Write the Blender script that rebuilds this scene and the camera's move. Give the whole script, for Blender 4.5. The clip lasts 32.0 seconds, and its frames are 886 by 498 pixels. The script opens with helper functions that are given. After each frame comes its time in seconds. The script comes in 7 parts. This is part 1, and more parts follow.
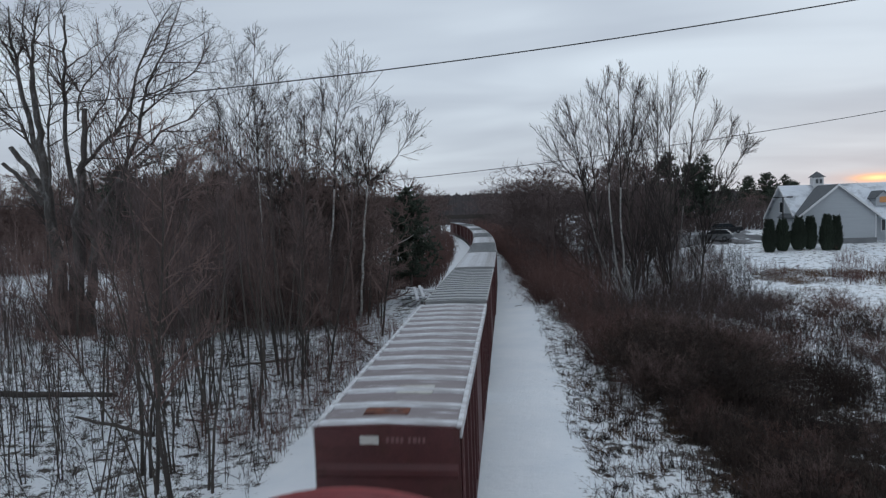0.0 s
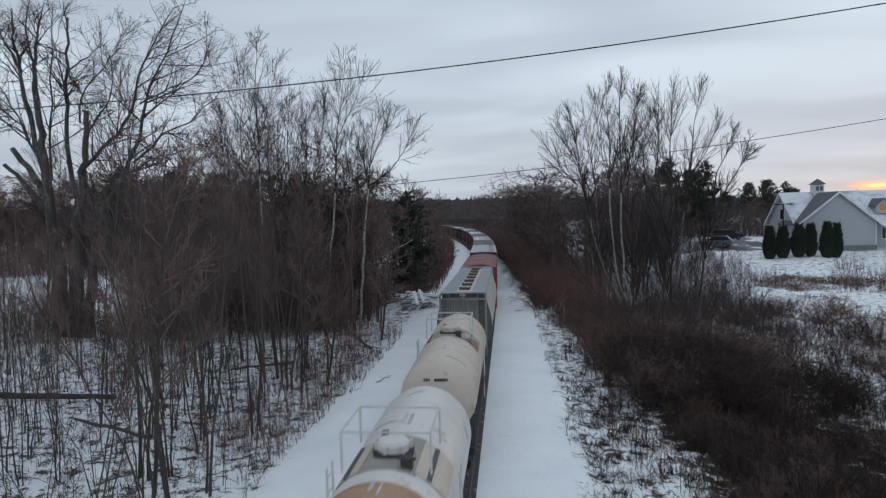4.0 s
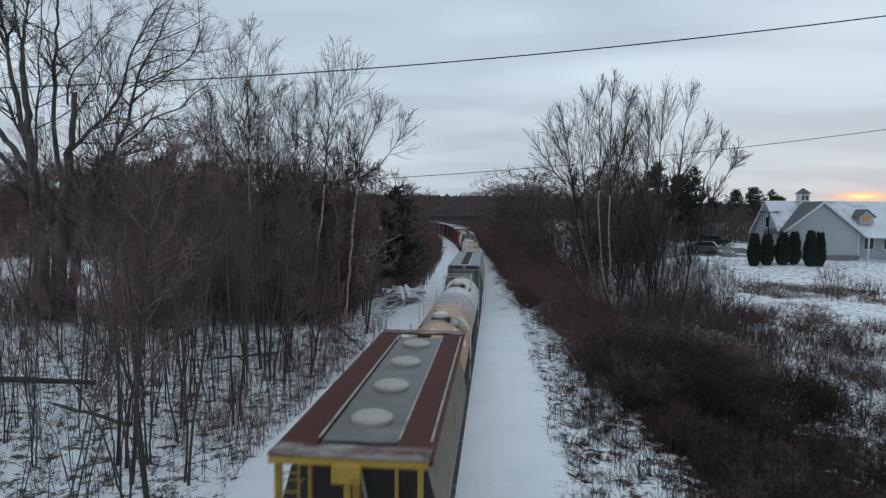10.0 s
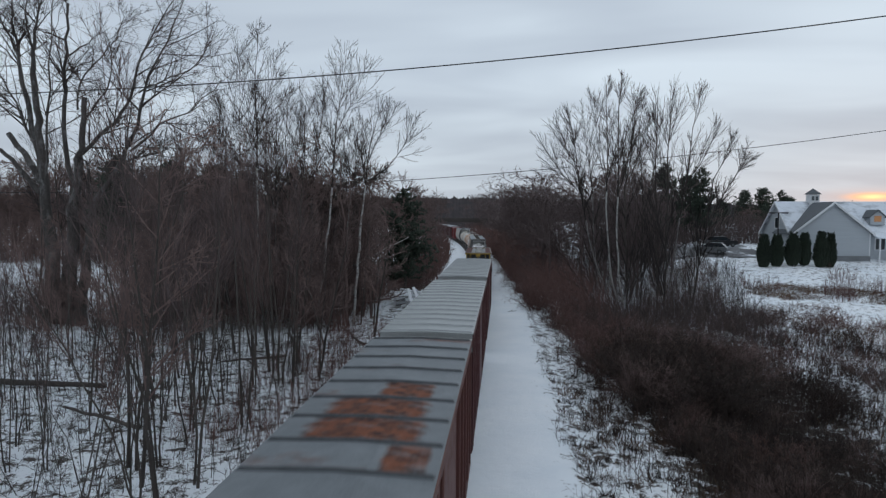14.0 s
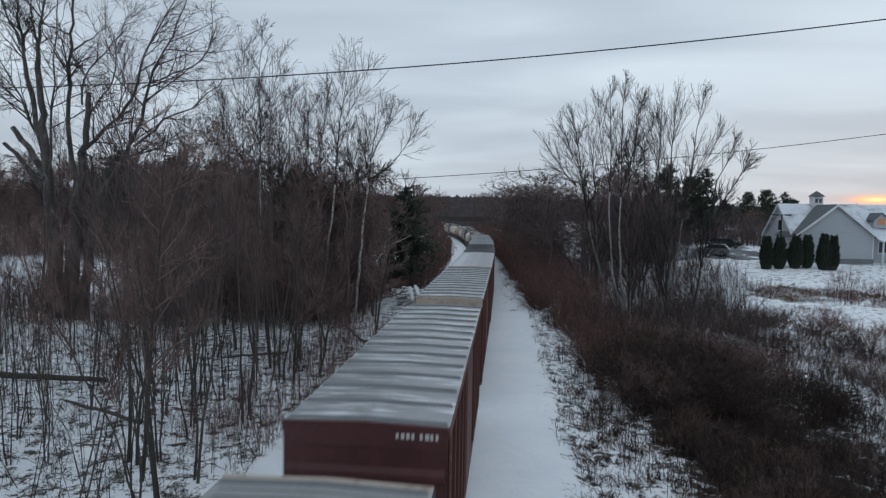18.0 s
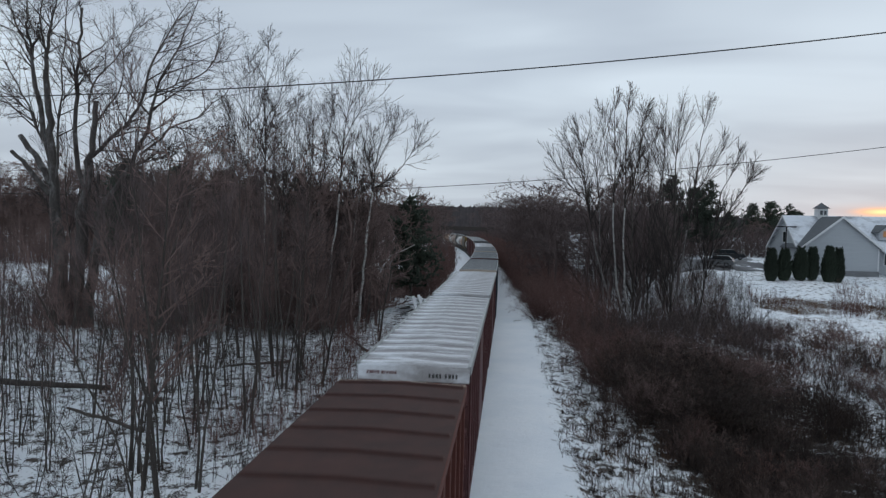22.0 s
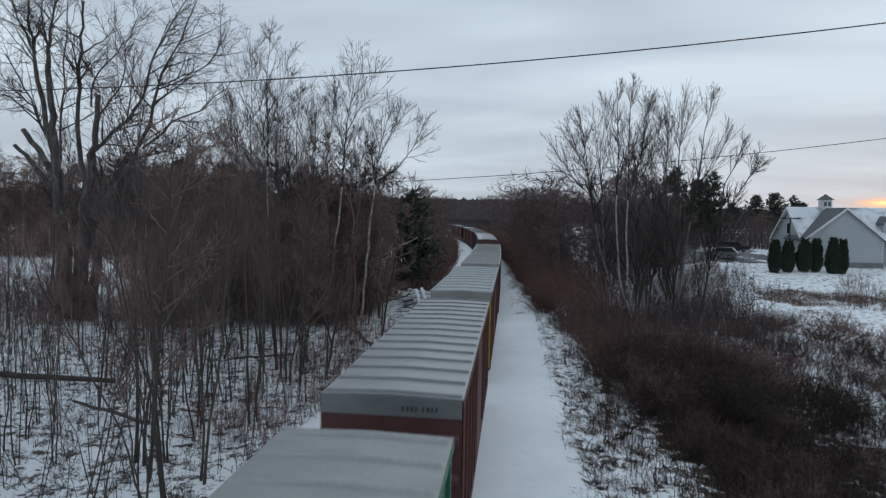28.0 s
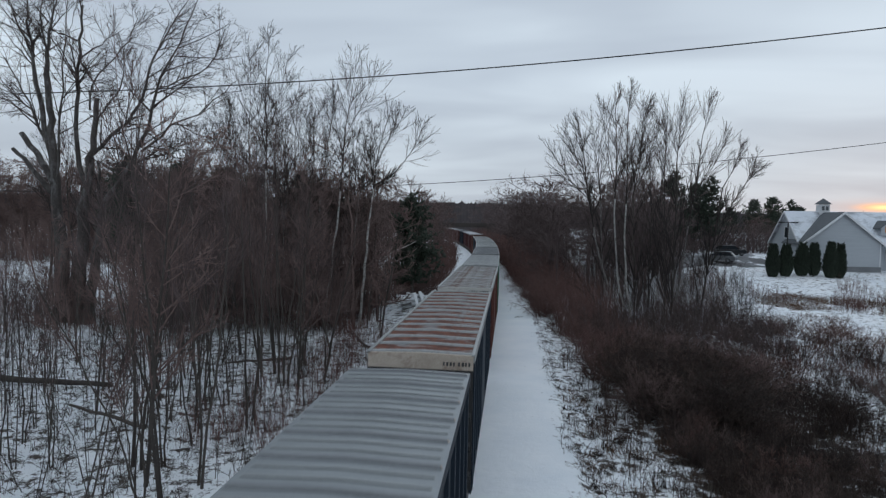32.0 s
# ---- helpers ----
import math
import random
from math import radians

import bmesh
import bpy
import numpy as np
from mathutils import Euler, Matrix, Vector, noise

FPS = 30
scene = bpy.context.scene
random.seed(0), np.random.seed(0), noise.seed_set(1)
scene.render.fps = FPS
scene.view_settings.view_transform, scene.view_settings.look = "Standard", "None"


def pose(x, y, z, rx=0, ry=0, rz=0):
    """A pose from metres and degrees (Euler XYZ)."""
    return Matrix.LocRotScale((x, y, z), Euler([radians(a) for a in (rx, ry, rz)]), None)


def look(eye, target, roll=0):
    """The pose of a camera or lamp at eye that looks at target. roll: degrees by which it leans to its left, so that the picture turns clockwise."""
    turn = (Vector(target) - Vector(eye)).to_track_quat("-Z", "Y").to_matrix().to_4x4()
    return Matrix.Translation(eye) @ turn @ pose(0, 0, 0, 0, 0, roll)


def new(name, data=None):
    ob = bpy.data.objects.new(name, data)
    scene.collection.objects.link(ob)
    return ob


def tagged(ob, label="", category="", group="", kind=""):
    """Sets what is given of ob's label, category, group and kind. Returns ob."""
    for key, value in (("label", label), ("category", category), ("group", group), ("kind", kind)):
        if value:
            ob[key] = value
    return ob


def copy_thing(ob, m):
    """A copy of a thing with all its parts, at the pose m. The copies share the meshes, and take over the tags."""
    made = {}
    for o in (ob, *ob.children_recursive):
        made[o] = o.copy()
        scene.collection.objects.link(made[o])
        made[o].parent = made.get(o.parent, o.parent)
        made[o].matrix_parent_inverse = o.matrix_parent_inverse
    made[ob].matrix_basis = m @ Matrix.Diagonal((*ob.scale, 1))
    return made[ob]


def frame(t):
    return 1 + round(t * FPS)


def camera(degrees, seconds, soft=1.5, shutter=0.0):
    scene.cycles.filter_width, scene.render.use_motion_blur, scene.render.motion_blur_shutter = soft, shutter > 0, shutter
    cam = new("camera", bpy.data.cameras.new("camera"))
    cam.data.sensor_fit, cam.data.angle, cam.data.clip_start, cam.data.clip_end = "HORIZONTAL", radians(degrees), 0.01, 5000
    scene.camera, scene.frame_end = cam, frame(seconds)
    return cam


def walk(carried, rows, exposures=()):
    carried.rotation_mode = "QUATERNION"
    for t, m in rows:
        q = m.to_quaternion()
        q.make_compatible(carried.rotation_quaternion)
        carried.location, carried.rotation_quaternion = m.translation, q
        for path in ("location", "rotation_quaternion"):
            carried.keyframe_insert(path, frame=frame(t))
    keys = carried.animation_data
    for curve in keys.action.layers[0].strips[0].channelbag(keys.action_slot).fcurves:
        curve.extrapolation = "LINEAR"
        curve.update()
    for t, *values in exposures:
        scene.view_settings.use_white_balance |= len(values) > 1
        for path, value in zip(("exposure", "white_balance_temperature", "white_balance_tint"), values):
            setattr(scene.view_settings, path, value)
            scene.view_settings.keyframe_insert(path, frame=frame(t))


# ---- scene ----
cam = camera(71.95, 32.0, soft=1.3, shutter=0.35)
EYE = Vector((2.7, 0.0, 9.2))


def aim(yaw, pitch, roll):
    a, b = radians(yaw), radians(pitch)
    d = Vector((-math.sin(a) * math.cos(b), math.cos(a) * math.cos(b), math.sin(b)))
    return look(EYE, EYE + d, roll)


# seconds, then degrees: turn to the left of the track, tilt, roll of the hovering camera
walk(cam, [(t, aim(a, b, c)) for t, a, b, c in [
    (0, 6.00, -3.52, -1.90), (0.5, 5.99, -3.50, -1.87), (1, 6.06, -3.25, -1.87), (1.5, 6.06, -3.29, -1.86), (2, 6.10, -3.51, -1.88),
    (2.5, 6.13, -3.67, -1.83), (3, 6.46, -3.50, -1.69), (3.5, 6.24, -3.27, -1.60), (5.5, 5.74, -2.97, -1.27), (6, 5.81, -3.02, -1.31),
    (6.5, 5.75, -2.94, -1.28), (7, 5.78, -2.84, -1.27), (7.5, 5.84, -2.96, -1.35), (8, 5.89, -2.58, -1.19), (8.5, 5.60, -2.23, -0.99),
    (9, 6.16, -2.50, -2.29), (9.5, 5.24, -3.52, -1.04), (10, 4.87, -3.49, 0.56), (10.5, 4.93, -3.19, 0.84), (11, 5.48, -2.72, 0.19),
    (11.5, 5.29, -2.92, -0.08), (12, 5.42, -3.61, 0.11), (12.5, 5.10, -3.10, 0.06), (13, 5.94, -3.60, 0.73), (13.5, 5.82, -3.45, 0.88),
    (14, 5.58, -3.27, 0.28), (14.5, 6.34, -4.22, 0.13), (16.5, 5.49, -3.51, 0.63), (17, 5.63, -3.12, 0.76), (17.5, 5.68, -3.41, 0.84),
    (18, 5.78, -3.42, 0.90), (18.5, 5.68, -3.26, 0.94), (19, 5.61, -3.42, 1.01), (19.5, 5.70, -3.58, 0.88), (20, 5.74, -3.34, 1.01),
    (20.5, 5.93, -3.27, 1.04), (21, 5.88, -3.38, 1.09), (21.5, 5.33, -2.66, 1.48), (22, 6.14, -2.51, 1.23), (22.5, 6.67, -2.70, 1.12),
    (23, 6.67, -2.86, 0.76), (23.5, 7.16, -2.47, 0.51), (24, 6.72, -3.15, 0.82), (24.5, 6.55, -3.09, 0.90), (25, 6.41, -3.39, 1.06),
    (25.5, 6.43, -3.63, 0.97), (27.5, 6.46, -3.23, 1.11), (28, 6.39, -3.20, 1.04), (28.5, 6.37, -3.28, 1.04), (29, 6.29, -3.22, 1.05),
    (29.5, 6.22, -3.26, 1.15), (30, 6.29, -3.09, 1.13), (30.5, 6.26, -2.92, 1.14), (31, 6.18, -2.90, 1.15), (31.5, 6.16, -2.72, 1.15),
    (32, 6.25, -2.84, 1.10),
]], exposures=((0, 0, 6535, 11), (3, 0, 6535, 11), (6, 0, 6500, 10), (10, 0, 6420, 7.8), (14, 0, 6500, 10), (18, 0, 6460, 8.9), (20, 0, 6460, 8.9), (22, 0, 6500, 10), (24, 0, 6380, 6.7), (28, 0, 6460, 8.9), (31, 0, 6500, 10), (32, 0, 6500, 10)))

# ---- daylight: overcast winter dusk, the sun low behind cloud to the right ----
SUN = Vector((0.565, 1.0, 0.030)).normalized()


def ramp_of(n, stops):
    r = n.new("ShaderNodeValToRGB")
    e = r.color_ramp.elements
    e[0].position, e[0].color = stops[0][0], (*stops[0][1], 1)
    e[1].position, e[1].color = stops[-1][0], (*stops[-1][1], 1)
    for p, c in stops[1:-1]:
        e.new(p).color = (*c, 1)
    return r


def make_world():
    w = bpy.data.worlds.new("overcast_dusk")
    scene.world = w
    w.use_nodes = True
    n, l = w.node_tree.nodes, w.node_tree.links
    n.clear()
    tc = n.new("ShaderNodeTexCoord")
    sky = n.new("ShaderNodeTexSky")
    sky.sky_type = "NISHITA"
    sky.sun_disc = False
    sky.sun_elevation = radians(2.2)
    sky.sun_rotation = math.atan2(SUN.x, SUN.y)
    clear = n.new("ShaderNodeBackground")
    clear.inputs["Strength"].default_value = 0.05
    l.new(sky.outputs[0], clear.inputs["Color"])
    # cloud deck: grey-blue, brighter and darker streaks that flatten towards the horizon
    sep = n.new("ShaderNodeSeparateXYZ")
    l.new(tc.outputs["Generated"], sep.inputs[0])
    den = n.new("ShaderNodeMath")
    den.operation = "MAXIMUM"
    den.inputs[1].default_value = 0.0
    l.new(sep.outputs["Z"], den.inputs[0])
    add = n.new("ShaderNodeMath")
    add.operation = "ADD"
    add.inputs[1].default_value = 0.12
    l.new(den.outputs[0], add.inputs[0])
    div = n.new("ShaderNodeVectorMath")
    div.operation = "DIVIDE"
    l.new(tc.outputs["Generated"], div.inputs[0])
    l.new(add.outputs[0], div.inputs[1])
    mp = n.new("ShaderNodeMapping")
    mp.inputs["Rotation"].default_value = (0, 0, radians(-12))
    mp.inputs["Scale"].default_value = (0.5, 0.9, 0.3)
    l.new(div.outputs[0], mp.inputs[0])
    ns = n.new("ShaderNodeTexNoise")
    ns.inputs["Scale"].default_value = 1.3
    ns.inputs["Detail"].default_value = 3
    ns.inputs["Roughness"].default_value = 0.42
    ns.inputs["Distortion"].default_value = 0.4
    l.new(mp.outputs[0], ns.inputs["Vector"])
    cr = n.new("ShaderNodeValToRGB")
    cr.color_ramp.elements[0].position, cr.color_ramp.elements[0].color = 0.32, (0.435, 0.505, 0.60, 1)
    cr.color_ramp.elements[1].position, cr.color_ramp.elements[1].color = 0.68, (0.655, 0.755, 0.85, 1)
    l.new(ns.outputs["Fac"], cr.inputs[0])
    # paler, pinkish towards the horizon
    hz = n.new("ShaderNodeMapRange")
    hz.inputs["From Min"].default_value, hz.inputs["From Max"].default_value = 0.0, 0.22
    hz.inputs["To Min"].default_value, hz.inputs["To Max"].default_value = 0.55, 0.0
    l.new(sep.outputs["Z"], hz.inputs["Value"])
    mx = n.new("ShaderNodeMix")
    mx.data_type = "RGBA"
    l.new(hz.outputs[0], mx.inputs["Factor"])
    l.new(cr.outputs[0], mx.inputs["A"])
    mx.inputs["B"].default_value = (0.505, 0.555, 0.605, 1)
    deck = n.new("ShaderNodeBackground")
    deck.inputs["Strength"].default_value = 1.07
    l.new(mx.outputs["Result"], deck.inputs["Color"])
    # the sun's glow through a gap low on the horizon
    sub = n.new("ShaderNodeVectorMath")
    sub.operation = "SUBTRACT"
    sub.inputs[1].default_value = SUN
    l.new(tc.outputs["Generated"], sub.inputs[0])
    sc = n.new("ShaderNodeVectorMath")
    sc.operation = "MULTIPLY"
    sc.inputs[1].default_value = (1.9, 1.9, 9.5)
    l.new(sub.outputs[0], sc.inputs[0])
    ln = n.new("ShaderNodeVectorMath")
    ln.operation = "LENGTH"
    l.new(sc.outputs[0], ln.inputs[0])
    gr = ramp_of(n, ((0.0, (2.0, 1.15, 0.50)), (0.04, (1.25, 0.66, 0.34)), (0.08, (0.78, 0.54, 0.46)), (0.18, (0.55, 0.56, 0.59))))
    l.new(ln.outputs["Value"], gr.inputs[0])
    glow = n.new("ShaderNodeBackground")
    l.new(gr.outputs[0], glow.inputs["Color"])
    share = ramp_of(n, ((0.0, (1, 1, 1)), (0.04, (0.8, 0.8, 0.8)), (0.08, (0.35, 0.35, 0.35)), (0.18, (0, 0, 0))))
    l.new(ln.outputs["Value"], share.inputs[0])
    a1, a2 = n.new("ShaderNodeMixShader"), n.new("ShaderNodeMixShader")
    a1.inputs[0].default_value = 0.94
    l.new(clear.outputs[0], a1.inputs[1])
    l.new(deck.outputs[0], a1.inputs[2])
    l.new(share.outputs[0], a2.inputs[0])
    l.new(a1.outputs[0], a2.inputs[1])
    l.new(glow.outputs[0], a2.inputs[2])
    out = n.new("ShaderNodeOutputWorld")
    l.new(a2.outputs[0], out.inputs[0])


make_world()
sun = new("sun", bpy.data.lights.new("sun", "SUN"))
sun.data.energy, sun.data.angle, sun.data.color = 0.5, radians(12), (1.0, 0.80, 0.62)
sun.matrix_world = look(SUN * 300, (0, 0, 0))
scene.view_settings.exposure = 0.0


# ---- materials ----
def shader(name):
    m = bpy.data.materials.new(name)
    m.use_nodes = True
    n, l = m.node_tree.nodes, m.node_tree.links
    return m, n, l, n["Principled BSDF"]


def ramp(n, stops):
    r = n.new("ShaderNodeValToRGB")
    e = r.color_ramp.elements
    e[0].position, e[0].color = stops[0][0], (*stops[0][1], 1)
    e[1].position, e[1].color = stops[-1][0], (*stops[-1][1], 1)
    for p, c in stops[1:-1]:
        e.new(p).color = (*c, 1)
    return r


def noise_tex(n, l, scale, detail=6, rough=0.6, stretch=(1, 1, 1), space="Object", distort=0.0):
    tc, mp, t = n.new("ShaderNodeTexCoord"), n.new("ShaderNodeMapping"), n.new("ShaderNodeTexNoise")
    mp.inputs["Scale"].default_value = stretch
    t.inputs["Scale"].default_value, t.inputs["Detail"].default_value = scale, detail
    t.inputs["Roughness"].default_value, t.inputs["Distortion"].default_value = rough, distort
    l.new(tc.outputs[space], mp.inputs[0])
    l.new(mp.outputs[0], t.inputs["Vector"])
    return t.outputs["Fac"]


def mix_col(n, l, fac, a, b):
    m = n.new("ShaderNodeMix")
    m.data_type = "RGBA"
    for key, v in (("Factor", fac), ("A", a), ("B", b)):
        if isinstance(v, bpy.types.NodeSocket):
            l.new(v, m.inputs[key])
        elif key == "Factor":
            m.inputs[key].default_value = v
        else:
            m.inputs[key].default_value = (*v, 1)
    return m.outputs["Result"]


def bumpy(n, l, b, fac, strength, dist=0.01):
    u = n.new("ShaderNodeBump")
    u.inputs["Strength"].default_value, u.inputs["Distance"].default_value = strength, dist
    l.new(fac, u.inputs["Height"])
    l.new(u.outputs[0], b.inputs["Normal"])


def surface(name, dark, light, scale=3.0, rough=0.7, metal=0.0, stretch=(1, 1, 1), rust=None, rust_amount=0.0, rust_scale=0.8, rust_stretch=(1, 1, 1), bump=0.15, vary=0.0, frost=0.0, fine=30.0, fade=False):
    """Paint, metal, wood or bark: two scales of tone, with rust patches or a dusting of frost where asked."""
    m, n, l, b = shader(name)
    coarse = noise_tex(n, l, scale, stretch=stretch)
    small = noise_tex(n, l, fine, detail=4)
    r = ramp(n, [(0.3, dark), (0.7, light)])
    l.new(coarse, r.inputs[0])
    r2 = ramp(n, [(0.3, tuple(c * 0.75 for c in dark)), (0.7, tuple(min(1, c * 1.12) for c in light))])
    l.new(small, r2.inputs[0])
    col = mix_col(n, l, 0.4, r.outputs[0], r2.outputs[0])
    b.inputs["Roughness"].default_value, b.inputs["Metallic"].default_value = rough, metal
    if rust:
        f = noise_tex(n, l, rust_scale, detail=9, rough=0.68, stretch=rust_stretch, distort=0.3)
        e = 1 - rust_amount
        rr = ramp(n, [(max(0.0, e * 0.62 + 0.09), (0, 0, 0)), (e * 0.62 + 0.17, (0.45, 0.45, 0.45)), (min(1.0, e * 0.62 + 0.27), (1, 1, 1))])
        if fade:
            # thickest in the middle of the piece, thinning out towards its two ends
            co, sx, inv, hump = n.new("ShaderNodeTexCoord"), n.new("ShaderNodeSeparateXYZ"), n.new("ShaderNodeMath"), n.new("ShaderNodeMath")
            inv.operation, hump.operation = "SUBTRACT", "MULTIPLY"
            inv.inputs[0].default_value = 1.0
            l.new(co.outputs["Generated"], sx.inputs[0])
            l.new(sx.outputs["X"], inv.inputs[1])
            l.new(sx.outputs["X"], hump.inputs[0])
            l.new(inv.outputs[0], hump.inputs[1])
            thin, total = n.new("ShaderNodeMapRange"), n.new("ShaderNodeMath")
            total.operation = "ADD"
            thin.inputs["From Max"].default_value = 0.16
            thin.inputs["To Min"].default_value, thin.inputs["To Max"].default_value = -0.42, 0.0
            l.new(hump.outputs[0], thin.inputs["Value"])
            l.new(f, total.inputs[0])
            l.new(thin.outputs[0], total.inputs[1])
            f = total.outputs[0]
        l.new(f, rr.inputs[0])
        tone = ramp(n, [(0.38, rust[0]), (0.66, rust[1])])
        l.new(noise_tex(n, l, 3.0, detail=8, rough=0.7), tone.inputs[0])
        col = mix_col(n, l, rr.outputs[0], col, tone.outputs[0])
        g = n.new("ShaderNodeMapRange")
        g.inputs["To Min"].default_value, g.inputs["To Max"].default_value = rough, 0.9
        l.new(rr.outputs[0], g.inputs["Value"])
        l.new(g.outputs[0], b.inputs["Roughness"])
        if metal:
            g2 = n.new("ShaderNodeMapRange")
            g2.inputs["To Min"].default_value, g2.inputs["To Max"].default_value = metal, 0.0
            l.new(rr.outputs[0], g2.inputs["Value"])
            l.new(g2.outputs[0], b.inputs["Metallic"])
    if frost:
        f = noise_tex(n, l, 1.5, detail=8, rough=0.66, stretch=(0.42, 2.8, 1))
        rr = ramp(n, [(0.62 - frost * 0.3, (0, 0, 0)), (0.78 - frost * 0.27, (1, 1, 1))])
        l.new(f, rr.inputs[0])
        col = mix_col(n, l, rr.outputs[0], col, (0.78, 0.81, 0.85))
    if vary:
        info, hs = n.new("ShaderNodeObjectInfo"), n.new("ShaderNodeHueSaturation")
        mr = n.new("ShaderNodeMapRange")
        mr.inputs["To Min"].default_value, mr.inputs["To Max"].default_value = 1 - vary, 1 + vary
        l.new(info.outputs["Random"], mr.inputs["Value"])
        l.new(mr.outputs[0], hs.inputs["Value"])
        l.new(col, hs.inputs["Color"])
        col = hs.outputs[0]
    l.new(col, b.inputs["Base Color"])
    if bump:
        bumpy(n, l, b, small, bump)
    return m


def snow_ground():
    """Fresh shallow snow; leaf litter and dead grass come through off the track bed."""
    m, n, l, b = shader("snow_with_leaf_litter")
    tc, sep = n.new("ShaderNodeTexCoord"), n.new("ShaderNodeSeparateXYZ")
    l.new(tc.outputs["Object"], sep.inputs[0])
    broad = noise_tex(n, l, 0.3, detail=6, rough=0.6)
    patch = noise_tex(n, l, 1.7, detail=9, rough=0.72)
    fine = noise_tex(n, l, 14.0, detail=8, rough=0.75)
    # distance from the track, which bends away to the left
    past = n.new("ShaderNodeMath")
    past.operation = "SUBTRACT"
    past.inputs[1].default_value = 50.0
    l.new(sep.outputs["Y"], past.inputs[0])
    pos = n.new("ShaderNodeMath")
    pos.operation = "MAXIMUM"
    pos.inputs[1].default_value = 0.0
    l.new(past.outputs[0], pos.inputs[0])
    sq = n.new("ShaderNodeMath")
    sq.operation = "MULTIPLY"
    l.new(pos.outputs[0], sq.inputs[0])
    l.new(pos.outputs[0], sq.inputs[1])
    bend = n.new("ShaderNodeMath")
    bend.operation = "MULTIPLY_ADD"
    bend.inputs[1].default_value = 1 / 2060
    l.new(sq.outputs[0], bend.inputs[0])
    l.new(sep.outputs["X"], bend.inputs[2])
    # the clean strip is wider on the left of the line
    mid = n.new("ShaderNodeMath")
    mid.operation = "ADD"
    mid.inputs[1].default_value = 0.65
    l.new(bend.outputs[0], mid.inputs[0])
    off = n.new("ShaderNodeMath")
    off.operation = "ABSOLUTE"
    l.new(mid.outputs[0], off.inputs[0])
    bed = n.new("ShaderNodeMapRange")
    bed.inputs["From Min"].default_value, bed.inputs["From Max"].default_value = 4.9, 6.2
    bed.inputs["To Min"].default_value, bed.inputs["To Max"].default_value = 0.022, 0.140
    l.new(off.outputs[0], bed.inputs["Value"])
    s1 = n.new("ShaderNodeMath")
    s1.operation = "MULTIPLY_ADD"
    s1.inputs[1].default_value, s1.inputs[2].default_value = 0.34, 0.0
    l.new(fine, s1.inputs[0])
    s2 = n.new("ShaderNodeMath")
    s2.operation = "MULTIPLY_ADD"
    s2.inputs[1].default_value = 0.66
    l.new(patch, s2.inputs[0])
    l.new(s1.outputs[0], s2.inputs[2])
    s3 = n.new("ShaderNodeMath")
    s3.operation = "ADD"
    l.new(s2.outputs[0], s3.inputs[0])
    l.new(bed.outputs[0], s3.inputs[1])
    # the open field is whiter than the wood's edge
    field = n.new("ShaderNodeMapRange")
    field.inputs["From Min"].default_value, field.inputs["From Max"].default_value = 17.0, 30.0
    field.inputs["To Min"].default_value, field.inputs["To Max"].default_value = 0.0, -0.022
    l.new(off.outputs[0], field.inputs["Value"])
    s4 = n.new("ShaderNodeMath")
    s4.operation = "ADD"
    l.new(s3.outputs[0], s4.inputs[0])
    l.new(field.outputs[0], s4.inputs[1])
    # under the thicket the litter lies nearly bare
    rim = []
    for axis, lo, hi in (("X", 8.6, 11.4), ("X", 20.0, 13.0), ("Y", 52.0, 42.0)):
        r = n.new("ShaderNodeMapRange")
        r.inputs["From Min"].default_value, r.inputs["From Max"].default_value = lo, hi
        l.new(sep.outputs[axis], r.inputs["Value"])
        rim.append(r.outputs[0])
    p1, p2, p3 = n.new("ShaderNodeMath"), n.new("ShaderNodeMath"), n.new("ShaderNodeMath")
    p1.operation = p2.operation = "MULTIPLY"
    p3.operation = "MULTIPLY_ADD"
    l.new(rim[0], p1.inputs[0])
    l.new(rim[1], p1.inputs[1])
    l.new(p1.outputs[0], p2.inputs[0])
    l.new(rim[2], p2.inputs[1])
    l.new(p2.outputs[0], p3.inputs[0])
    p3.inputs[1].default_value = 0.13
    l.new(s4.outputs[0], p3.inputs[2])
    s3 = p3
    bare = ramp(n, [(0.65, (0, 0, 0)), (0.685, (1, 1, 1))])
    l.new(s3.outputs[0], bare.inputs[0])
    white = ramp(n, [(0.3, (0.80, 0.84, 0.88)), (0.7, (0.92, 0.935, 0.95))])
    l.new(broad, white.inputs[0])
    litter = ramp(n, [(0.3, (0.026, 0.022, 0.019)), (0.7, (0.085, 0.064, 0.048))])
    l.new(noise_tex(n, l, 12.0), litter.inputs[0])
    l.new(mix_col(n, l, bare.outputs[0], white.outputs[0], litter.outputs[0]), b.inputs["Base Color"])
    b.inputs["Roughness"].default_value = 0.85
    bumpy(n, l, b, patch, 0.5, 0.12)
    return m


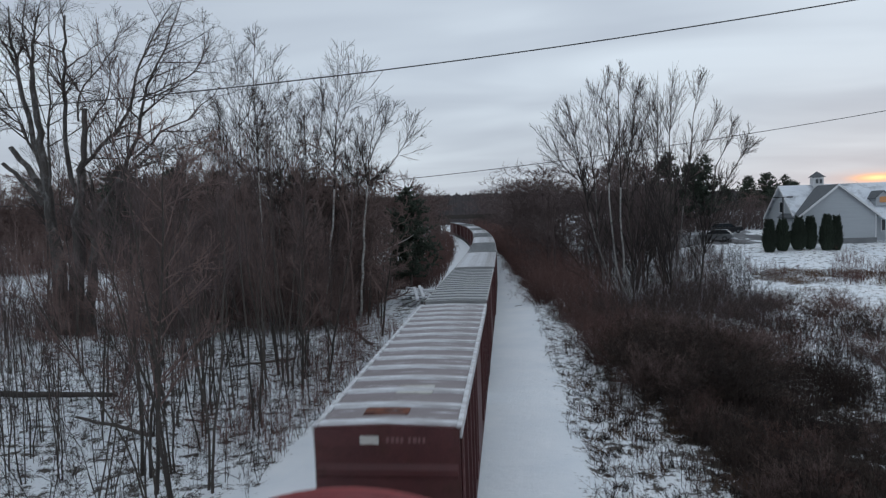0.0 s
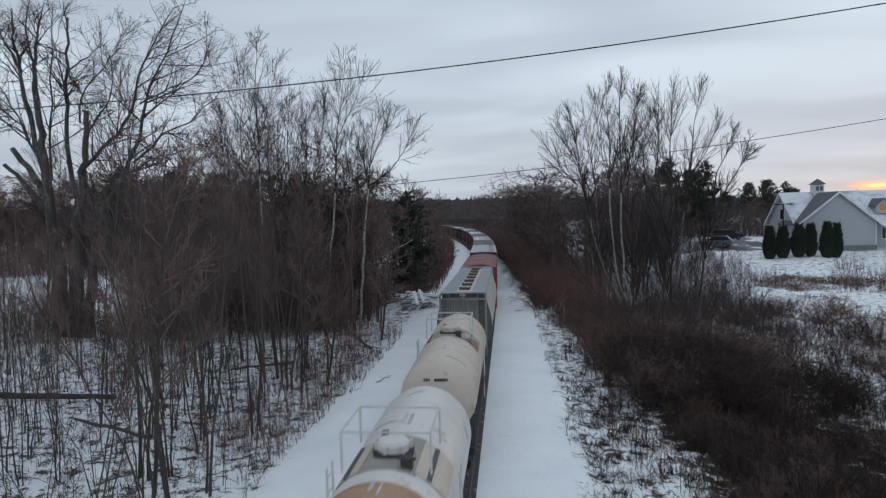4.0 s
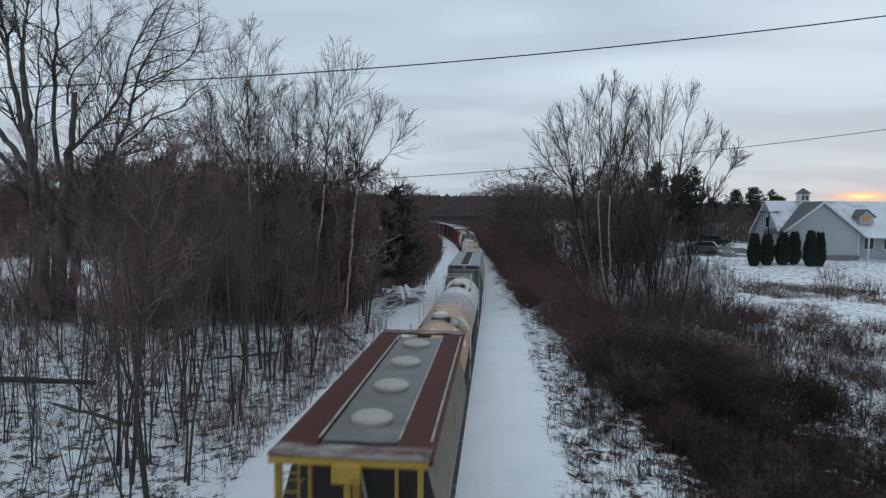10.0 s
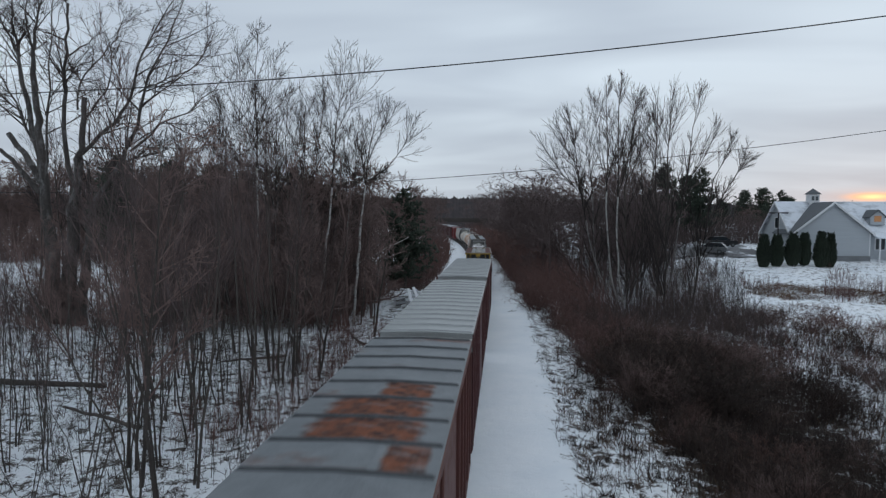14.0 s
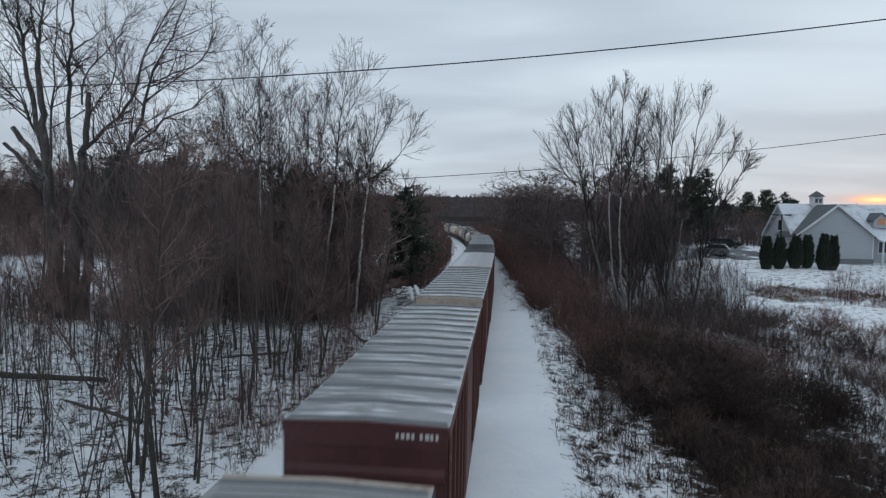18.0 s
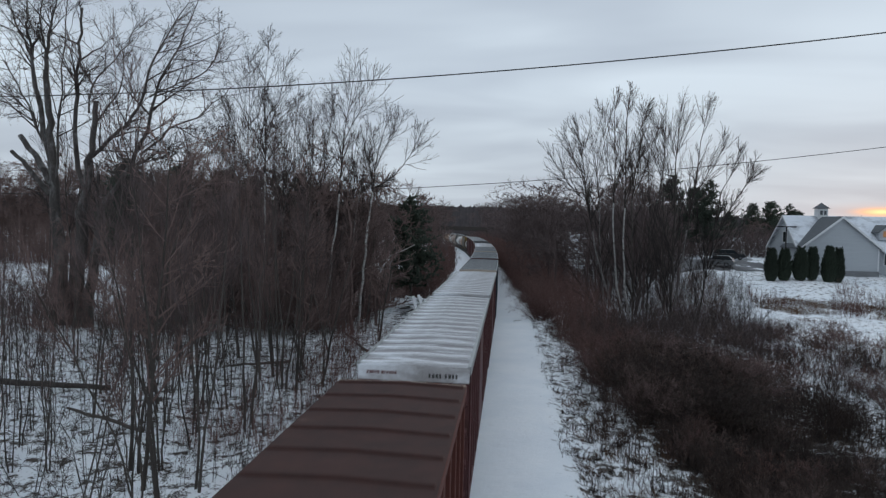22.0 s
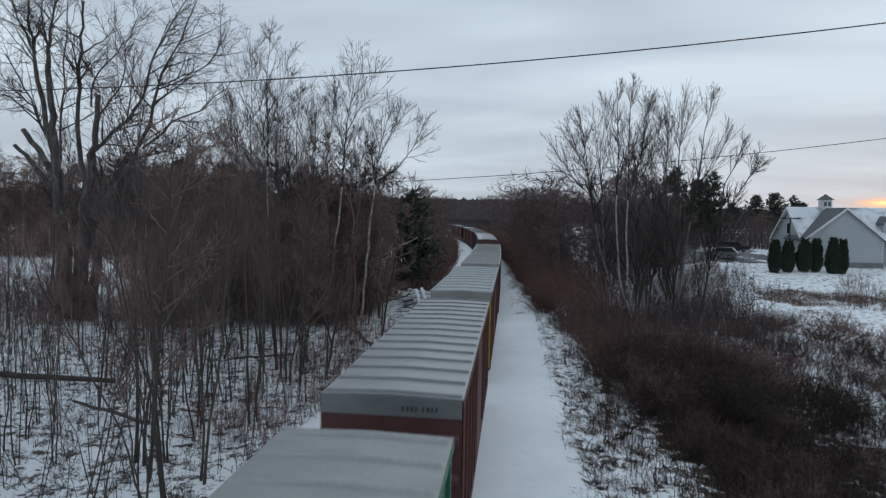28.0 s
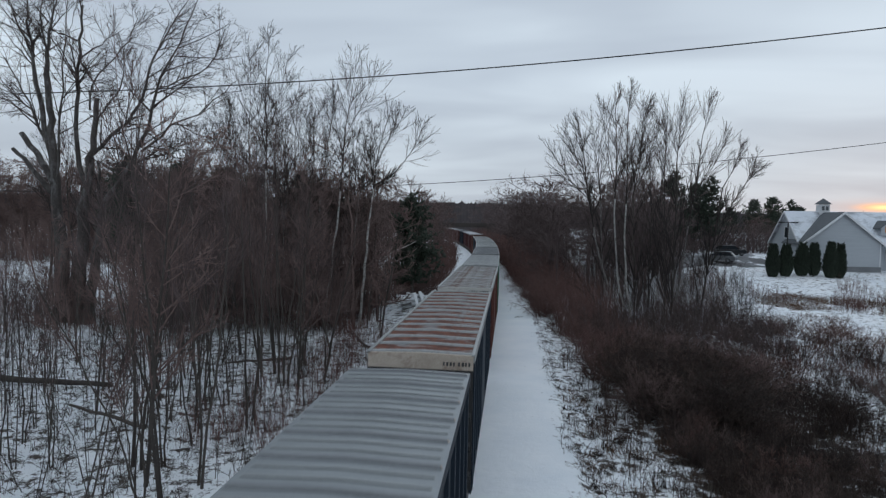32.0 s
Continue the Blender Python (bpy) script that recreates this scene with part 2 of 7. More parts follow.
M = {}
M["snow"] = snow_ground()
M["snow_cap"] = surface("snow_cap", (0.68, 0.72, 0.78), (0.80, 0.83, 0.87), 1.5, 0.85, bump=0.25)
M["fresh_snow"] = surface("fresh_snow", (0.82, 0.85, 0.88), (0.92, 0.935, 0.95), 1.5, 0.85, bump=0.25)
M["bark"] = surface("grey_brown_bark", (0.032, 0.027, 0.024), (0.100, 0.084, 0.074), 4, 0.95, stretch=(1, 1, 0.2), vary=0.25, fine=25)
M["oak_bark"] = surface("weathered_grey_bark", (0.022, 0.019, 0.017), (0.100, 0.087, 0.080), 1.8, 0.95, stretch=(1, 1, 0.25), rust=((0.10, 0.096, 0.092), (0.24, 0.235, 0.225)), rust_amount=0.34, rust_scale=1.1, rust_stretch=(1.5, 1.5, 0.5), bump=0.6, fine=9)
M["twig"] = surface("brown_twigs", (0.100, 0.066, 0.059), (0.205, 0.138, 0.124), 0.7, 0.95, bump=0, vary=0.25)
M["red_twig"] = surface("red_brown_twigs", (0.082, 0.043, 0.038), (0.176, 0.098, 0.084), 0.7, 0.95, bump=0, vary=0.2)
M["wood_twig"] = surface("purple_brown_twigs", (0.058, 0.042, 0.040), (0.125, 0.091, 0.087), 0.7, 0.95, bump=0, vary=0.25)
M["bush_twig"] = surface("dark_bush_twigs", (0.011, 0.007, 0.006), (0.060, 0.037, 0.028), 0.6, 0.95, bump=0, vary=0.45)
M["straw"] = surface("dead_grass", (0.066, 0.036, 0.023), (0.175, 0.098, 0.054), 0.6, 0.95, bump=0)
M["dark_twig"] = surface("dark_grey_brown_twigs", (0.018, 0.015, 0.014), (0.060, 0.046, 0.042), 0.7, 0.95, bump=0, vary=0.25)
M["needle"] = surface("pine_needles", (0.026, 0.038, 0.028), (0.060, 0.076, 0.052), 1.5, 0.9, bump=0, vary=0.2)
M["cedar"] = surface("arborvitae_foliage", (0.007, 0.013, 0.008), (0.024, 0.036, 0.020), 3.0, 0.9, bump=0, vary=0.15)
M["far_wood"] = surface("far_woods", (0.036, 0.031, 0.033), (0.066, 0.055, 0.056), 0.05, 0.95, bump=0, fine=0.4)


def birch_bark(name, dark, mid, pale):
    m, n, l, b = shader(name)
    f = noise_tex(n, l, 5.0, detail=6, rough=0.65, stretch=(1, 1, 2.2))
    r = ramp(n, [(0.36, dark), (0.47, mid), (0.7, pale)])
    l.new(f, r.inputs[0])
    l.new(r.outputs[0], b.inputs["Base Color"])
    b.inputs["Roughness"].default_value = 0.8
    return m


M["birch"] = birch_bark("white_birch_bark", (0.07, 0.06, 0.055), (0.30, 0.285, 0.27), (0.60, 0.58, 0.56))
M["grey_birch"] = birch_bark("grey_birch_bark", (0.06, 0.05, 0.046), (0.13, 0.115, 0.108), (0.36, 0.34, 0.33))


# ---- building helpers ----
def mesh_of(name, V, Q, mat=None, smooth=False):
    """A mesh from arrays of points and of quads (a quad with its last corner doubled is a triangle)."""
    V, Q = np.asarray(V, np.float32), np.asarray(Q, np.int32)
    me = bpy.data.meshes.new(name)
    keep = np.ones(Q.shape, bool)
    if Q.shape[1] == 4:
        keep[:, 3] = Q[:, 2] != Q[:, 3]
    loops, sizes = Q[keep], keep.sum(1)
    me.vertices.add(len(V))
    me.vertices.foreach_set("co", V.ravel())
    me.loops.add(len(loops))
    me.loops.foreach_set("vertex_index", loops)
    me.polygons.add(len(Q))
    me.polygons.foreach_set("loop_start", (np.cumsum(sizes) - sizes).astype(np.int32))
    if smooth:
        me.polygons.foreach_set("use_smooth", np.ones(len(Q), bool))
    me.update(calc_edges=True)
    if mat:
        me.materials.append(mat)
    return me


def put(name, me, parent=None, m=None, label="", mat=None):
    """An object on a mesh, under a thing or a part; a material of its own if given."""
    ob = new(name, me)
    if parent is not None:
        ob.parent = parent
    if m is not None:
        ob.matrix_basis = m
    if mat is not None:
        ob.material_slots[0].link = "OBJECT"
        ob.material_slots[0].material = mat
    if label:
        ob["label"] = label
    return ob


def from_bm(name, bm, mat, smooth=False):
    me = bpy.data.meshes.new(name)
    bmesh.ops.recalc_face_normals(bm, faces=bm.faces)
    bm.to_mesh(me)
    bm.free()
    me.materials.append(mat)
    if smooth:
        me.polygons.foreach_set("use_smooth", np.ones(len(me.polygons), bool))
    return me


def part(name, bm, mat, parent, label="", smooth=False):
    return put(name, from_bm(name, bm, mat, smooth), parent, label=label)


def box(bm, x0, x1, y0, y1, z0, z1, bevel=0.0):
    v = bmesh.ops.create_cube(bm, size=1, matrix=Matrix.Translation(((x0 + x1) / 2, (y0 + y1) / 2, (z0 + z1) / 2)) @ Matrix.Diagonal((x1 - x0, y1 - y0, z1 - z0, 1)))["verts"]
    if bevel:
        bmesh.ops.bevel(bm, geom=list({e for p in v for e in p.link_edges}), offset=bevel, segments=1, affect="EDGES")
    return bm


def boxes(*rows, bevel=0.0):
    bm = bmesh.new()
    for r in rows:
        box(bm, *r, bevel=bevel)
    return bm


def rod(bm, a, b, r, sides=6):
    a, b = Vector(a), Vector(b)
    d = b - a
    m = Matrix.Translation((a + b) / 2) @ d.to_track_quat("Z", "Y").to_matrix().to_4x4()
    bmesh.ops.create_cone(bm, cap_ends=True, segments=sides, radius1=r, radius2=r, depth=d.length, matrix=m)
    return bm


def prism(bm, outline, y0, y1):
    """An outline of (x, z) pairs drawn out along y."""
    a = [bm.verts.new((x, y0, z)) for x, z in outline]
    b = [bm.verts.new((x, y1, z)) for x, z in outline]
    n = len(outline)
    for i in range(n):
        bm.faces.new((a[i], a[(i + 1) % n], b[(i + 1) % n], b[i]))
    bm.faces.new(a[::-1])
    bm.faces.new(b)
    return bm


def tubes(P, R, sides=3):
    """Tapered tubes along polylines: P (n, k, 3), R (n, k). Points and quads."""
    n, k, _ = P.shape
    d = P[:, -1] - P[:, 0]
    d /= np.linalg.norm(d, axis=1, keepdims=True) + 1e-9
    ref = np.where(np.abs(d[:, 2:3]) > 0.8, [[1.0, 0, 0]], [[0, 0, 1.0]])
    u = np.cross(d, ref)
    u /= np.linalg.norm(u, axis=1, keepdims=True) + 1e-9
    v = np.cross(d, u)
    a = np.arange(sides) * 2 * np.pi / sides
    ring = np.cos(a)[None, :, None] * u[:, None] + np.sin(a)[None, :, None] * v[:, None]
    V = P[:, :, None, :] + R[:, :, None, None] * ring[:, None]
    i = np.arange(n)[:, None, None] * k * sides + np.arange(k - 1)[None, :, None] * sides + np.arange(sides)[None, None, :]
    j = np.arange(n)[:, None, None] * k * sides + np.arange(k - 1)[None, :, None] * sides + (np.arange(sides) + 1)[None, None, :] % sides
    Q = np.stack([i, j, j + sides, i + sides], -1).reshape(-1, 4)
    return V.reshape(-1, 3), Q


def spikes(P, R):
    """Twig ends: slim three-sided points from the first to the last of each row of P."""
    n = len(P)
    V, _ = tubes(P[:, [0, -1]], R[:, [0, -1]] * 1.25, 3)
    V = V.reshape(n, 2, 3, 3)
    V = np.concatenate([V[:, 0], P[:, -1:]], 1).reshape(-1, 3)
    i = np.arange(n)[:, None] * 4
    a = np.array([[0, 1, 3, 3], [1, 2, 3, 3], [2, 0, 3, 3]])
    return V, (i[:, :, None] + a[None]).reshape(-1, 4)


def joined(chunks):
    """Several (points, quads) as one."""
    V, Q, at = [], [], 0
    for v, q in chunks:
        V.append(v)
        Q.append(q + at)
        at += len(v)
    return np.concatenate(V), np.concatenate(Q)


# ---- the lie of the land and of the track ----
BEND, RADIUS = 50.0, 1030.0


def on_track(s):
    """Place and heading (degrees, to the left) on the track's centre line, s metres ahead of the camera."""
    if s <= BEND:
        return 0.0, s, 0.0
    a = (s - BEND) / RADIUS
    return -RADIUS * (1 - math.cos(a)), BEND + RADIUS * math.sin(a), math.degrees(a)


def off_track(x, y):
    """Metres to the right of the centre line (negative: left)."""
    x, y = np.asarray(x, float), np.asarray(y, float)
    far = np.hypot(x + RADIUS, y - BEND) - RADIUS
    return np.where(y > BEND, far, x)


def smooth(t):
    t = np.clip(t, 0, 1)
    return t * t * (3 - 2 * t)


def height(x, y):
    x, y = np.asarray(x, float), np.asarray(y, float)
    o = off_track(x, y)
    rise = 4.4 * smooth((y - 55) / 50) * smooth((o - 9) / 24) * smooth((x - 5) / 20)
    left = 1.2 * smooth((-o - 26) / 20) * smooth((y - 30) / 30)
    roll = 0.16 * np.sin(x * 0.31 + 1.3) * np.cos(y * 0.23) + 0.10 * np.sin(x * 0.9 + y * 0.55)
    return rise + left + roll * smooth((np.abs(o) - 4.5) / 4) - 0.25 * smooth((np.abs(o) - 4.8) / 1.6)


def ground_at(x, y):
    return float(height(x, y))


def spaced(lo, hi, near, fine, growth):
    a, step = [near], fine
    while a[-1] < hi:
        a.append(a[-1] + step)
        step *= growth
    b, step = [near], fine
    while b[-1] > lo:
        b.append(b[-1] - step)
        step *= growth
    return np.array(b[:0:-1] + a)


gx, gy = spaced(-1500, 1500, 0.0, 0.8, 1.04), spaced(-900, 2600, 35.0, 0.9, 1.032)
GX, GY = np.meshgrid(gx, gy, indexing="ij")
GV = np.stack([GX, GY, height(GX, GY)], -1).reshape(-1, 3)
gi = np.arange(len(gx) - 1)[:, None] * len(gy) + np.arange(len(gy) - 1)[None]
GQ = np.stack([gi, gi + len(gy), gi + len(gy) + 1, gi + 1], -1).reshape(-1, 4)
ground = put("ground", mesh_of("ground", GV, GQ, M["snow"], True))
tagged(ground, "thin snow over leaf litter and dead grass", "ground", kind="structure")

M["rail"] = surface("worn_rail_steel", (0.10, 0.085, 0.075), (0.22, 0.19, 0.17), 3, 0.5, 0.7)
# strip kept dark out to the car sides, with random pale flecks
M["ballast"] = surface("dark_ballast_with_blown_snow", (0.035, 0.032, 0.030), (0.10, 0.093, 0.088), 6.0, 0.95, rust=((0.45, 0.48, 0.52), (0.6, 0.63, 0.67)), rust_amount=0.22, rust_scale=1.6, bump=0.6, fine=18)
s = np.concatenate([np.arange(-560, BEND, 10.0), np.arange(BEND, 430, 5.0)])
C = np.array([on_track(q) for q in s])
off = np.array([-1.5, -1.2, 1.36, 1.60])
lift = np.array([-0.02, 0.05, 0.05, -0.02])
BV = np.stack([C[:, :1] + off * np.cos(np.radians(C[:, 2:])), C[:, 1:2] + off * np.sin(np.radians(C[:, 2:])), np.broadcast_to(lift, (len(s), 4))], -1).reshape(-1, 3)
bi = np.arange(len(s) - 1)[:, None] * 4 + np.arange(3)[None]
tagged(put("track_bed", mesh_of("track_bed", BV, np.stack([bi, bi + 1, bi + 5, bi + 4], -1).reshape(-1, 4), M["ballast"])), "dark gravel track bed under the train", "track bed", kind="structure")
for side in (-0.685, 0.825):
    s = np.concatenate([np.arange(-500, BEND, 12.0), np.arange(BEND, 420, 6.0)])
    P = np.array([[on_track(q)[0] + side * math.cos(radians(on_track(q)[2])), on_track(q)[1] + side * math.sin(radians(on_track(q)[2])), 0.07] for q in s])
    V, Q = tubes(P[None], np.full((1, len(s)), 0.075), 4)
    tagged(put("rail", mesh_of("rail", V, Q, M["rail"])), "worn steel rail half buried in snow", "rail", "rails", kind="structure")


# ---- trees ----
def shoots(rng, P, R, per, along, ratio, angle, k, tip, lift=0.15, shrink=0.5, wiggle=0.05, stout=0.022):
    """Side branches of the polylines P: per branches on each."""
    n, kp, _ = P.shape
    i = np.repeat(np.arange(n), per)
    s = rng.uniform(along[0], along[1], len(i))
    f = s * (kp - 1)
    a = np.minimum(f.astype(int), kp - 2)
    w = (f - a)[:, None]
    pos = P[i, a] * (1 - w) + P[i, a + 1] * w
    rad = R[i, a] * (1 - w[:, 0]) + R[i, a + 1] * w[:, 0]
    t = P[i, a + 1] - P[i, a]
    t /= np.linalg.norm(t, axis=1, keepdims=True) + 1e-9
    side = np.cross(t, rng.normal(size=(len(i), 3)))
    side /= np.linalg.norm(side, axis=1, keepdims=True) + 1e-9
    ang = np.radians(rng.uniform(angle[0], angle[1], len(i)))[:, None]
    d = np.cos(ang) * t + np.sin(ang) * side
    whole = np.linalg.norm(P[:, -1] - P[:, 0], axis=1)[i]
    L = (whole * ratio * (1 - shrink * s) * rng.uniform(0.65, 1.3, len(i)))[:, None, None]
    u = np.linspace(0, 1, k)[None, :, None]
    C = pos[:, None] + d[:, None] * L * u + np.array([0, 0, 1.0]) * L * lift * u * u
    C = C + rng.normal(size=C.shape) * L * wiggle * u
    r0 = np.maximum(np.minimum(rad * 0.65, L[:, 0, 0] * stout), tip)
    CR = r0[:, None] * (1 - np.linspace(0, 1, k))[None] + tip * np.linspace(0, 1, k)[None]
    return C, CR


def stem(rng, base, h, r0, lean=(0.0, 0.0), k=9, bend=0.03, tip=0.012):
    u = np.linspace(0, 1, k)
    P = np.stack([base[0] + lean[0] * h * u ** 1.3, base[1] + lean[1] * h * u ** 1.3, base[2] + h * u], -1)
    P[1:, :2] += np.cumsum(rng.normal(size=(k - 1, 2)) * h * bend / 3, 0)
    return P[None], (r0 * (1 - u) ** 0.85 + tip)[None]


def bare_tree(rng, h, r0, stems=((0, 0, 0, 0, 1),), start=0.3, n1=20, l1=0.28, a1=(30, 60), n2=5, n3=5, lift=0.25, tip=0.006, l3=0.42, n4=0, flare=1.0, bend=0.03, wig=0.02, shrink=0.55, a2=(20, 50), a3=(20, 55), stout=0.022):
    """Trunk and crown geometry of a leafless tree; stems: x, y, lean x, lean y, share of the height."""
    trunk, crown = [], []
    for x, y, lx, ly, q in stems:
        T, TR = stem(rng, (x, y, -0.2), h * q, r0 * (0.6 + 0.4 * q), (lx, ly), 9, bend)
        TR[:, 0] *= flare
        trunk.append(tubes(T, TR, 6))
        A, AR = shoots(rng, T, TR, n1, (start, 0.98), l1, a1, 5 if n4 else 4, tip * 1.6, lift, shrink, 0.02, stout)
        B, BR = shoots(rng, A, AR, n2, (0.2, 1.0), 0.5, a2, 4 if n4 else 3, tip * 1.2, 0.10, 0.4, wig, stout)
        C, CR = shoots(rng, B, BR, n3, (0.15, 1.0), l3, a3, 3 if n4 else 2, tip, 0.06, 0.5, wig)
        crown += [tubes(A, AR, 4 if n4 else 3), tubes(B, BR, 3), tubes(C, CR, 3) if n4 else spikes(C, CR)]
        if n4:
            D, DR = shoots(rng, C, CR, n4, (0.2, 1.0), 0.5, (20, 50), 2, tip, 0.05)
            crown.append(spikes(D, DR))
    return joined(trunk), joined(crown)


def tree_thing(name, geo, bark, twig, label, category="tree", group=""):
    e = new(name)
    tagged(e, label, category, group)
    put("trunk", mesh_of("trunk", *geo[0], bark, True), e)
    put("crown", mesh_of("crown", *geo[1], twig), e)
    return e


def stand(ob, x, y, turn=0.0, size=1.0, lean=(0, 0)):
    m = pose(x, y, ground_at(x, y) - 0.05, lean[0], lean[1], turn)
    ob.matrix_basis = m @ Matrix.Diagonal((size, size, size, 1))
    return ob


def stand_copy(ob, x, y, turn=0.0, size=1.0, lean=(0, 0)):
    o = copy_thing(ob, Matrix.Identity(4))
    return stand(o, x, y, turn, size, lean)


rng = np.random.default_rng(7)

# ---- trees grown limb by limb ----
def limb_paths(rng, rows, k=9, wander=0.012, deep=0.05, stout=1.0):
    """Curved limbs in a tree's own plane; rows: from x, z to x, z, bow, thickness at both ends."""
    q = np.array(rows, float)
    u = np.linspace(0, 1, k)[None]
    dx, dz = q[:, 2] - q[:, 0], q[:, 3] - q[:, 1]
    L = np.hypot(dx, dz)[:, None]
    bow = q[:, 4:5] * 4 * u * (1 - u)
    x = q[:, 0:1] + dx[:, None] * u + bow * dz[:, None] / L
    z = q[:, 1:2] + dz[:, None] * u - bow * dx[:, None] / L
    y = deep * x * np.sin(0.9 * x + 0.21 * z)
    P = np.stack([x, y, z], -1)
    P = P + rng.normal(size=P.shape) * (wander * L * 4 * u * (1 - u))[:, :, None]
    R = stout * (q[:, 5:6] + (q[:, 6:7] - q[:, 5:6]) * u ** 0.8)
    return P, R


def limbed_tree(rng, rows, bare_above, per, reach, angle, tip, side_from=0.06, low=0.15, lift=0.12, wander=0.012, stout=1.0, shrink=(0.35, 0.45, 0.4), ends=(1.0, 1.0, 1.0)):
    """Trunk and crown of a leafless tree from its main limbs; those that start above bare_above belong to the crown."""
    P, R = limb_paths(rng, rows, wander=wander, stout=stout)
    q = np.array(rows, float)
    old = q[:, 1] < bare_above
    trunk = [tubes(P[old], R[old], 8)]
    crown = [] if old.all() else [tubes(P[~old], R[~old], 5)]
    leafy = (q[:, 6] < side_from)
    A, AR = shoots(rng, P[leafy], R[leafy], per[0], (low, ends[0]), reach[0], angle, 7, tip * 2.0, lift, shrink[0], 0.022, 0.020)
    B, BR = shoots(rng, A, AR, per[1], (0.10, ends[1]), reach[1], (angle[0], angle[1] + 10), 5, tip * 1.4, lift * 0.6, shrink[1], 0.022, 0.018)
    C, CR = shoots(rng, B, BR, per[2], (0.10, ends[2]), reach[2], (angle[0], angle[1] + 18), 3, tip * 0.8, 0.03, shrink[2], 0.03, 0.018)
    crown += [tubes(A, AR, 4), tubes(B, BR, 3)]
    if per[3]:
        D, DR = shoots(rng, C, CR, per[3], (0.2, 1.0), 0.55, (20, 55), 2, tip * 0.85, 0.04)
        crown += [tubes(C, CR, 3), spikes(D, DR)]
    else:
        crown.append(spikes(C, CR))
    return joined(trunk), joined(crown)


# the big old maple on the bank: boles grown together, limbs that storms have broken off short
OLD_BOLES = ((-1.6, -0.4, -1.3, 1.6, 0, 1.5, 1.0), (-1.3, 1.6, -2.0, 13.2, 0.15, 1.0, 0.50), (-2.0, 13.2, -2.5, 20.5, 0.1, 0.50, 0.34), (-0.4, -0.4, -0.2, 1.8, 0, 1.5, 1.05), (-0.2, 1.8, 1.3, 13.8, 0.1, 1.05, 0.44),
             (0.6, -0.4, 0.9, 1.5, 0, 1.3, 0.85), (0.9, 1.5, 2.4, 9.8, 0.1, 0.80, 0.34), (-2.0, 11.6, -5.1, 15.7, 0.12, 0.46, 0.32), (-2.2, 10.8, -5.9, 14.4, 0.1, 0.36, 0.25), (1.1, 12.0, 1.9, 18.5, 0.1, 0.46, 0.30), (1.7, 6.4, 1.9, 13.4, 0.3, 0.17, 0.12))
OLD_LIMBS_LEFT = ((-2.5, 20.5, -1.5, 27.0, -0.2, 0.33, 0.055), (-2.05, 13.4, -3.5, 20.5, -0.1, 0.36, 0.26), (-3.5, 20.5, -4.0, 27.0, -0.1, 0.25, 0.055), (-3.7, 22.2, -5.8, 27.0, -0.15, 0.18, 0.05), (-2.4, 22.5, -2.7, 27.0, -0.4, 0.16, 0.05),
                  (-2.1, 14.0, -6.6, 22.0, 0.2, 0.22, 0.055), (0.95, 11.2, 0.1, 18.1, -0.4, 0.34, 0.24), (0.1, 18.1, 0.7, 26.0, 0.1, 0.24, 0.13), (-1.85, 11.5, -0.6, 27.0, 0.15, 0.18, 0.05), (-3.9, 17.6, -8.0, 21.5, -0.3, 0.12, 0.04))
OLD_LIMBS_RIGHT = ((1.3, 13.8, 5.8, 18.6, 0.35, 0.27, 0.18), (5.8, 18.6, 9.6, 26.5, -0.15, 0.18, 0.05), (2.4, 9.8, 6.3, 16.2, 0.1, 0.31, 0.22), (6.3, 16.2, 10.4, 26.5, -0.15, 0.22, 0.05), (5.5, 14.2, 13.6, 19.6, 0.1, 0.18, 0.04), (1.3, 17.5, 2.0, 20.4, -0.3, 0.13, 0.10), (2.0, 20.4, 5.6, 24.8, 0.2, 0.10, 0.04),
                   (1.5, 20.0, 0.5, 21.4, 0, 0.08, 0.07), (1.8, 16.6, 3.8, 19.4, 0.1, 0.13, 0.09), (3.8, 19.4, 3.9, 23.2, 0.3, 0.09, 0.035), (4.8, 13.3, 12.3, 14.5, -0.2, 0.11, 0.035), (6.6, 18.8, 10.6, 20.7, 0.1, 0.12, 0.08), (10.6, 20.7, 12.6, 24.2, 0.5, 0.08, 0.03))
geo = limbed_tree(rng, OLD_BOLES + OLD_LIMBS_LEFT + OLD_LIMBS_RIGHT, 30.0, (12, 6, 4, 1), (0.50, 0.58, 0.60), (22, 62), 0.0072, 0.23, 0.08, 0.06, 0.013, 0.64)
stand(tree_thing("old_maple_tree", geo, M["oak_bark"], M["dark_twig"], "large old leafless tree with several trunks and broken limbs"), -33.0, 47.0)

# tall birches at the edge of the left-hand wood: white below, dark and twiggy above
def birch(x, y, bark, *rows):
    geo = limbed_tree(rng, rows, 11.3, (15, 8, 3, 0), (0.64, 0.50, 0.50), (18, 48), 0.0060, 0.065, 0.12, 0.10, 0.005, 0.78, (0.80, 0.75, 0.7), (0.9, 0.85, 0.9))
    stand(tree_thing("birch_tree", geo, M[bark], M["dark_twig"], "tall leafless birch with a white trunk" if bark == "birch" else "tall slender leafless birch with a grey trunk", "tree", "birches"), x, y)


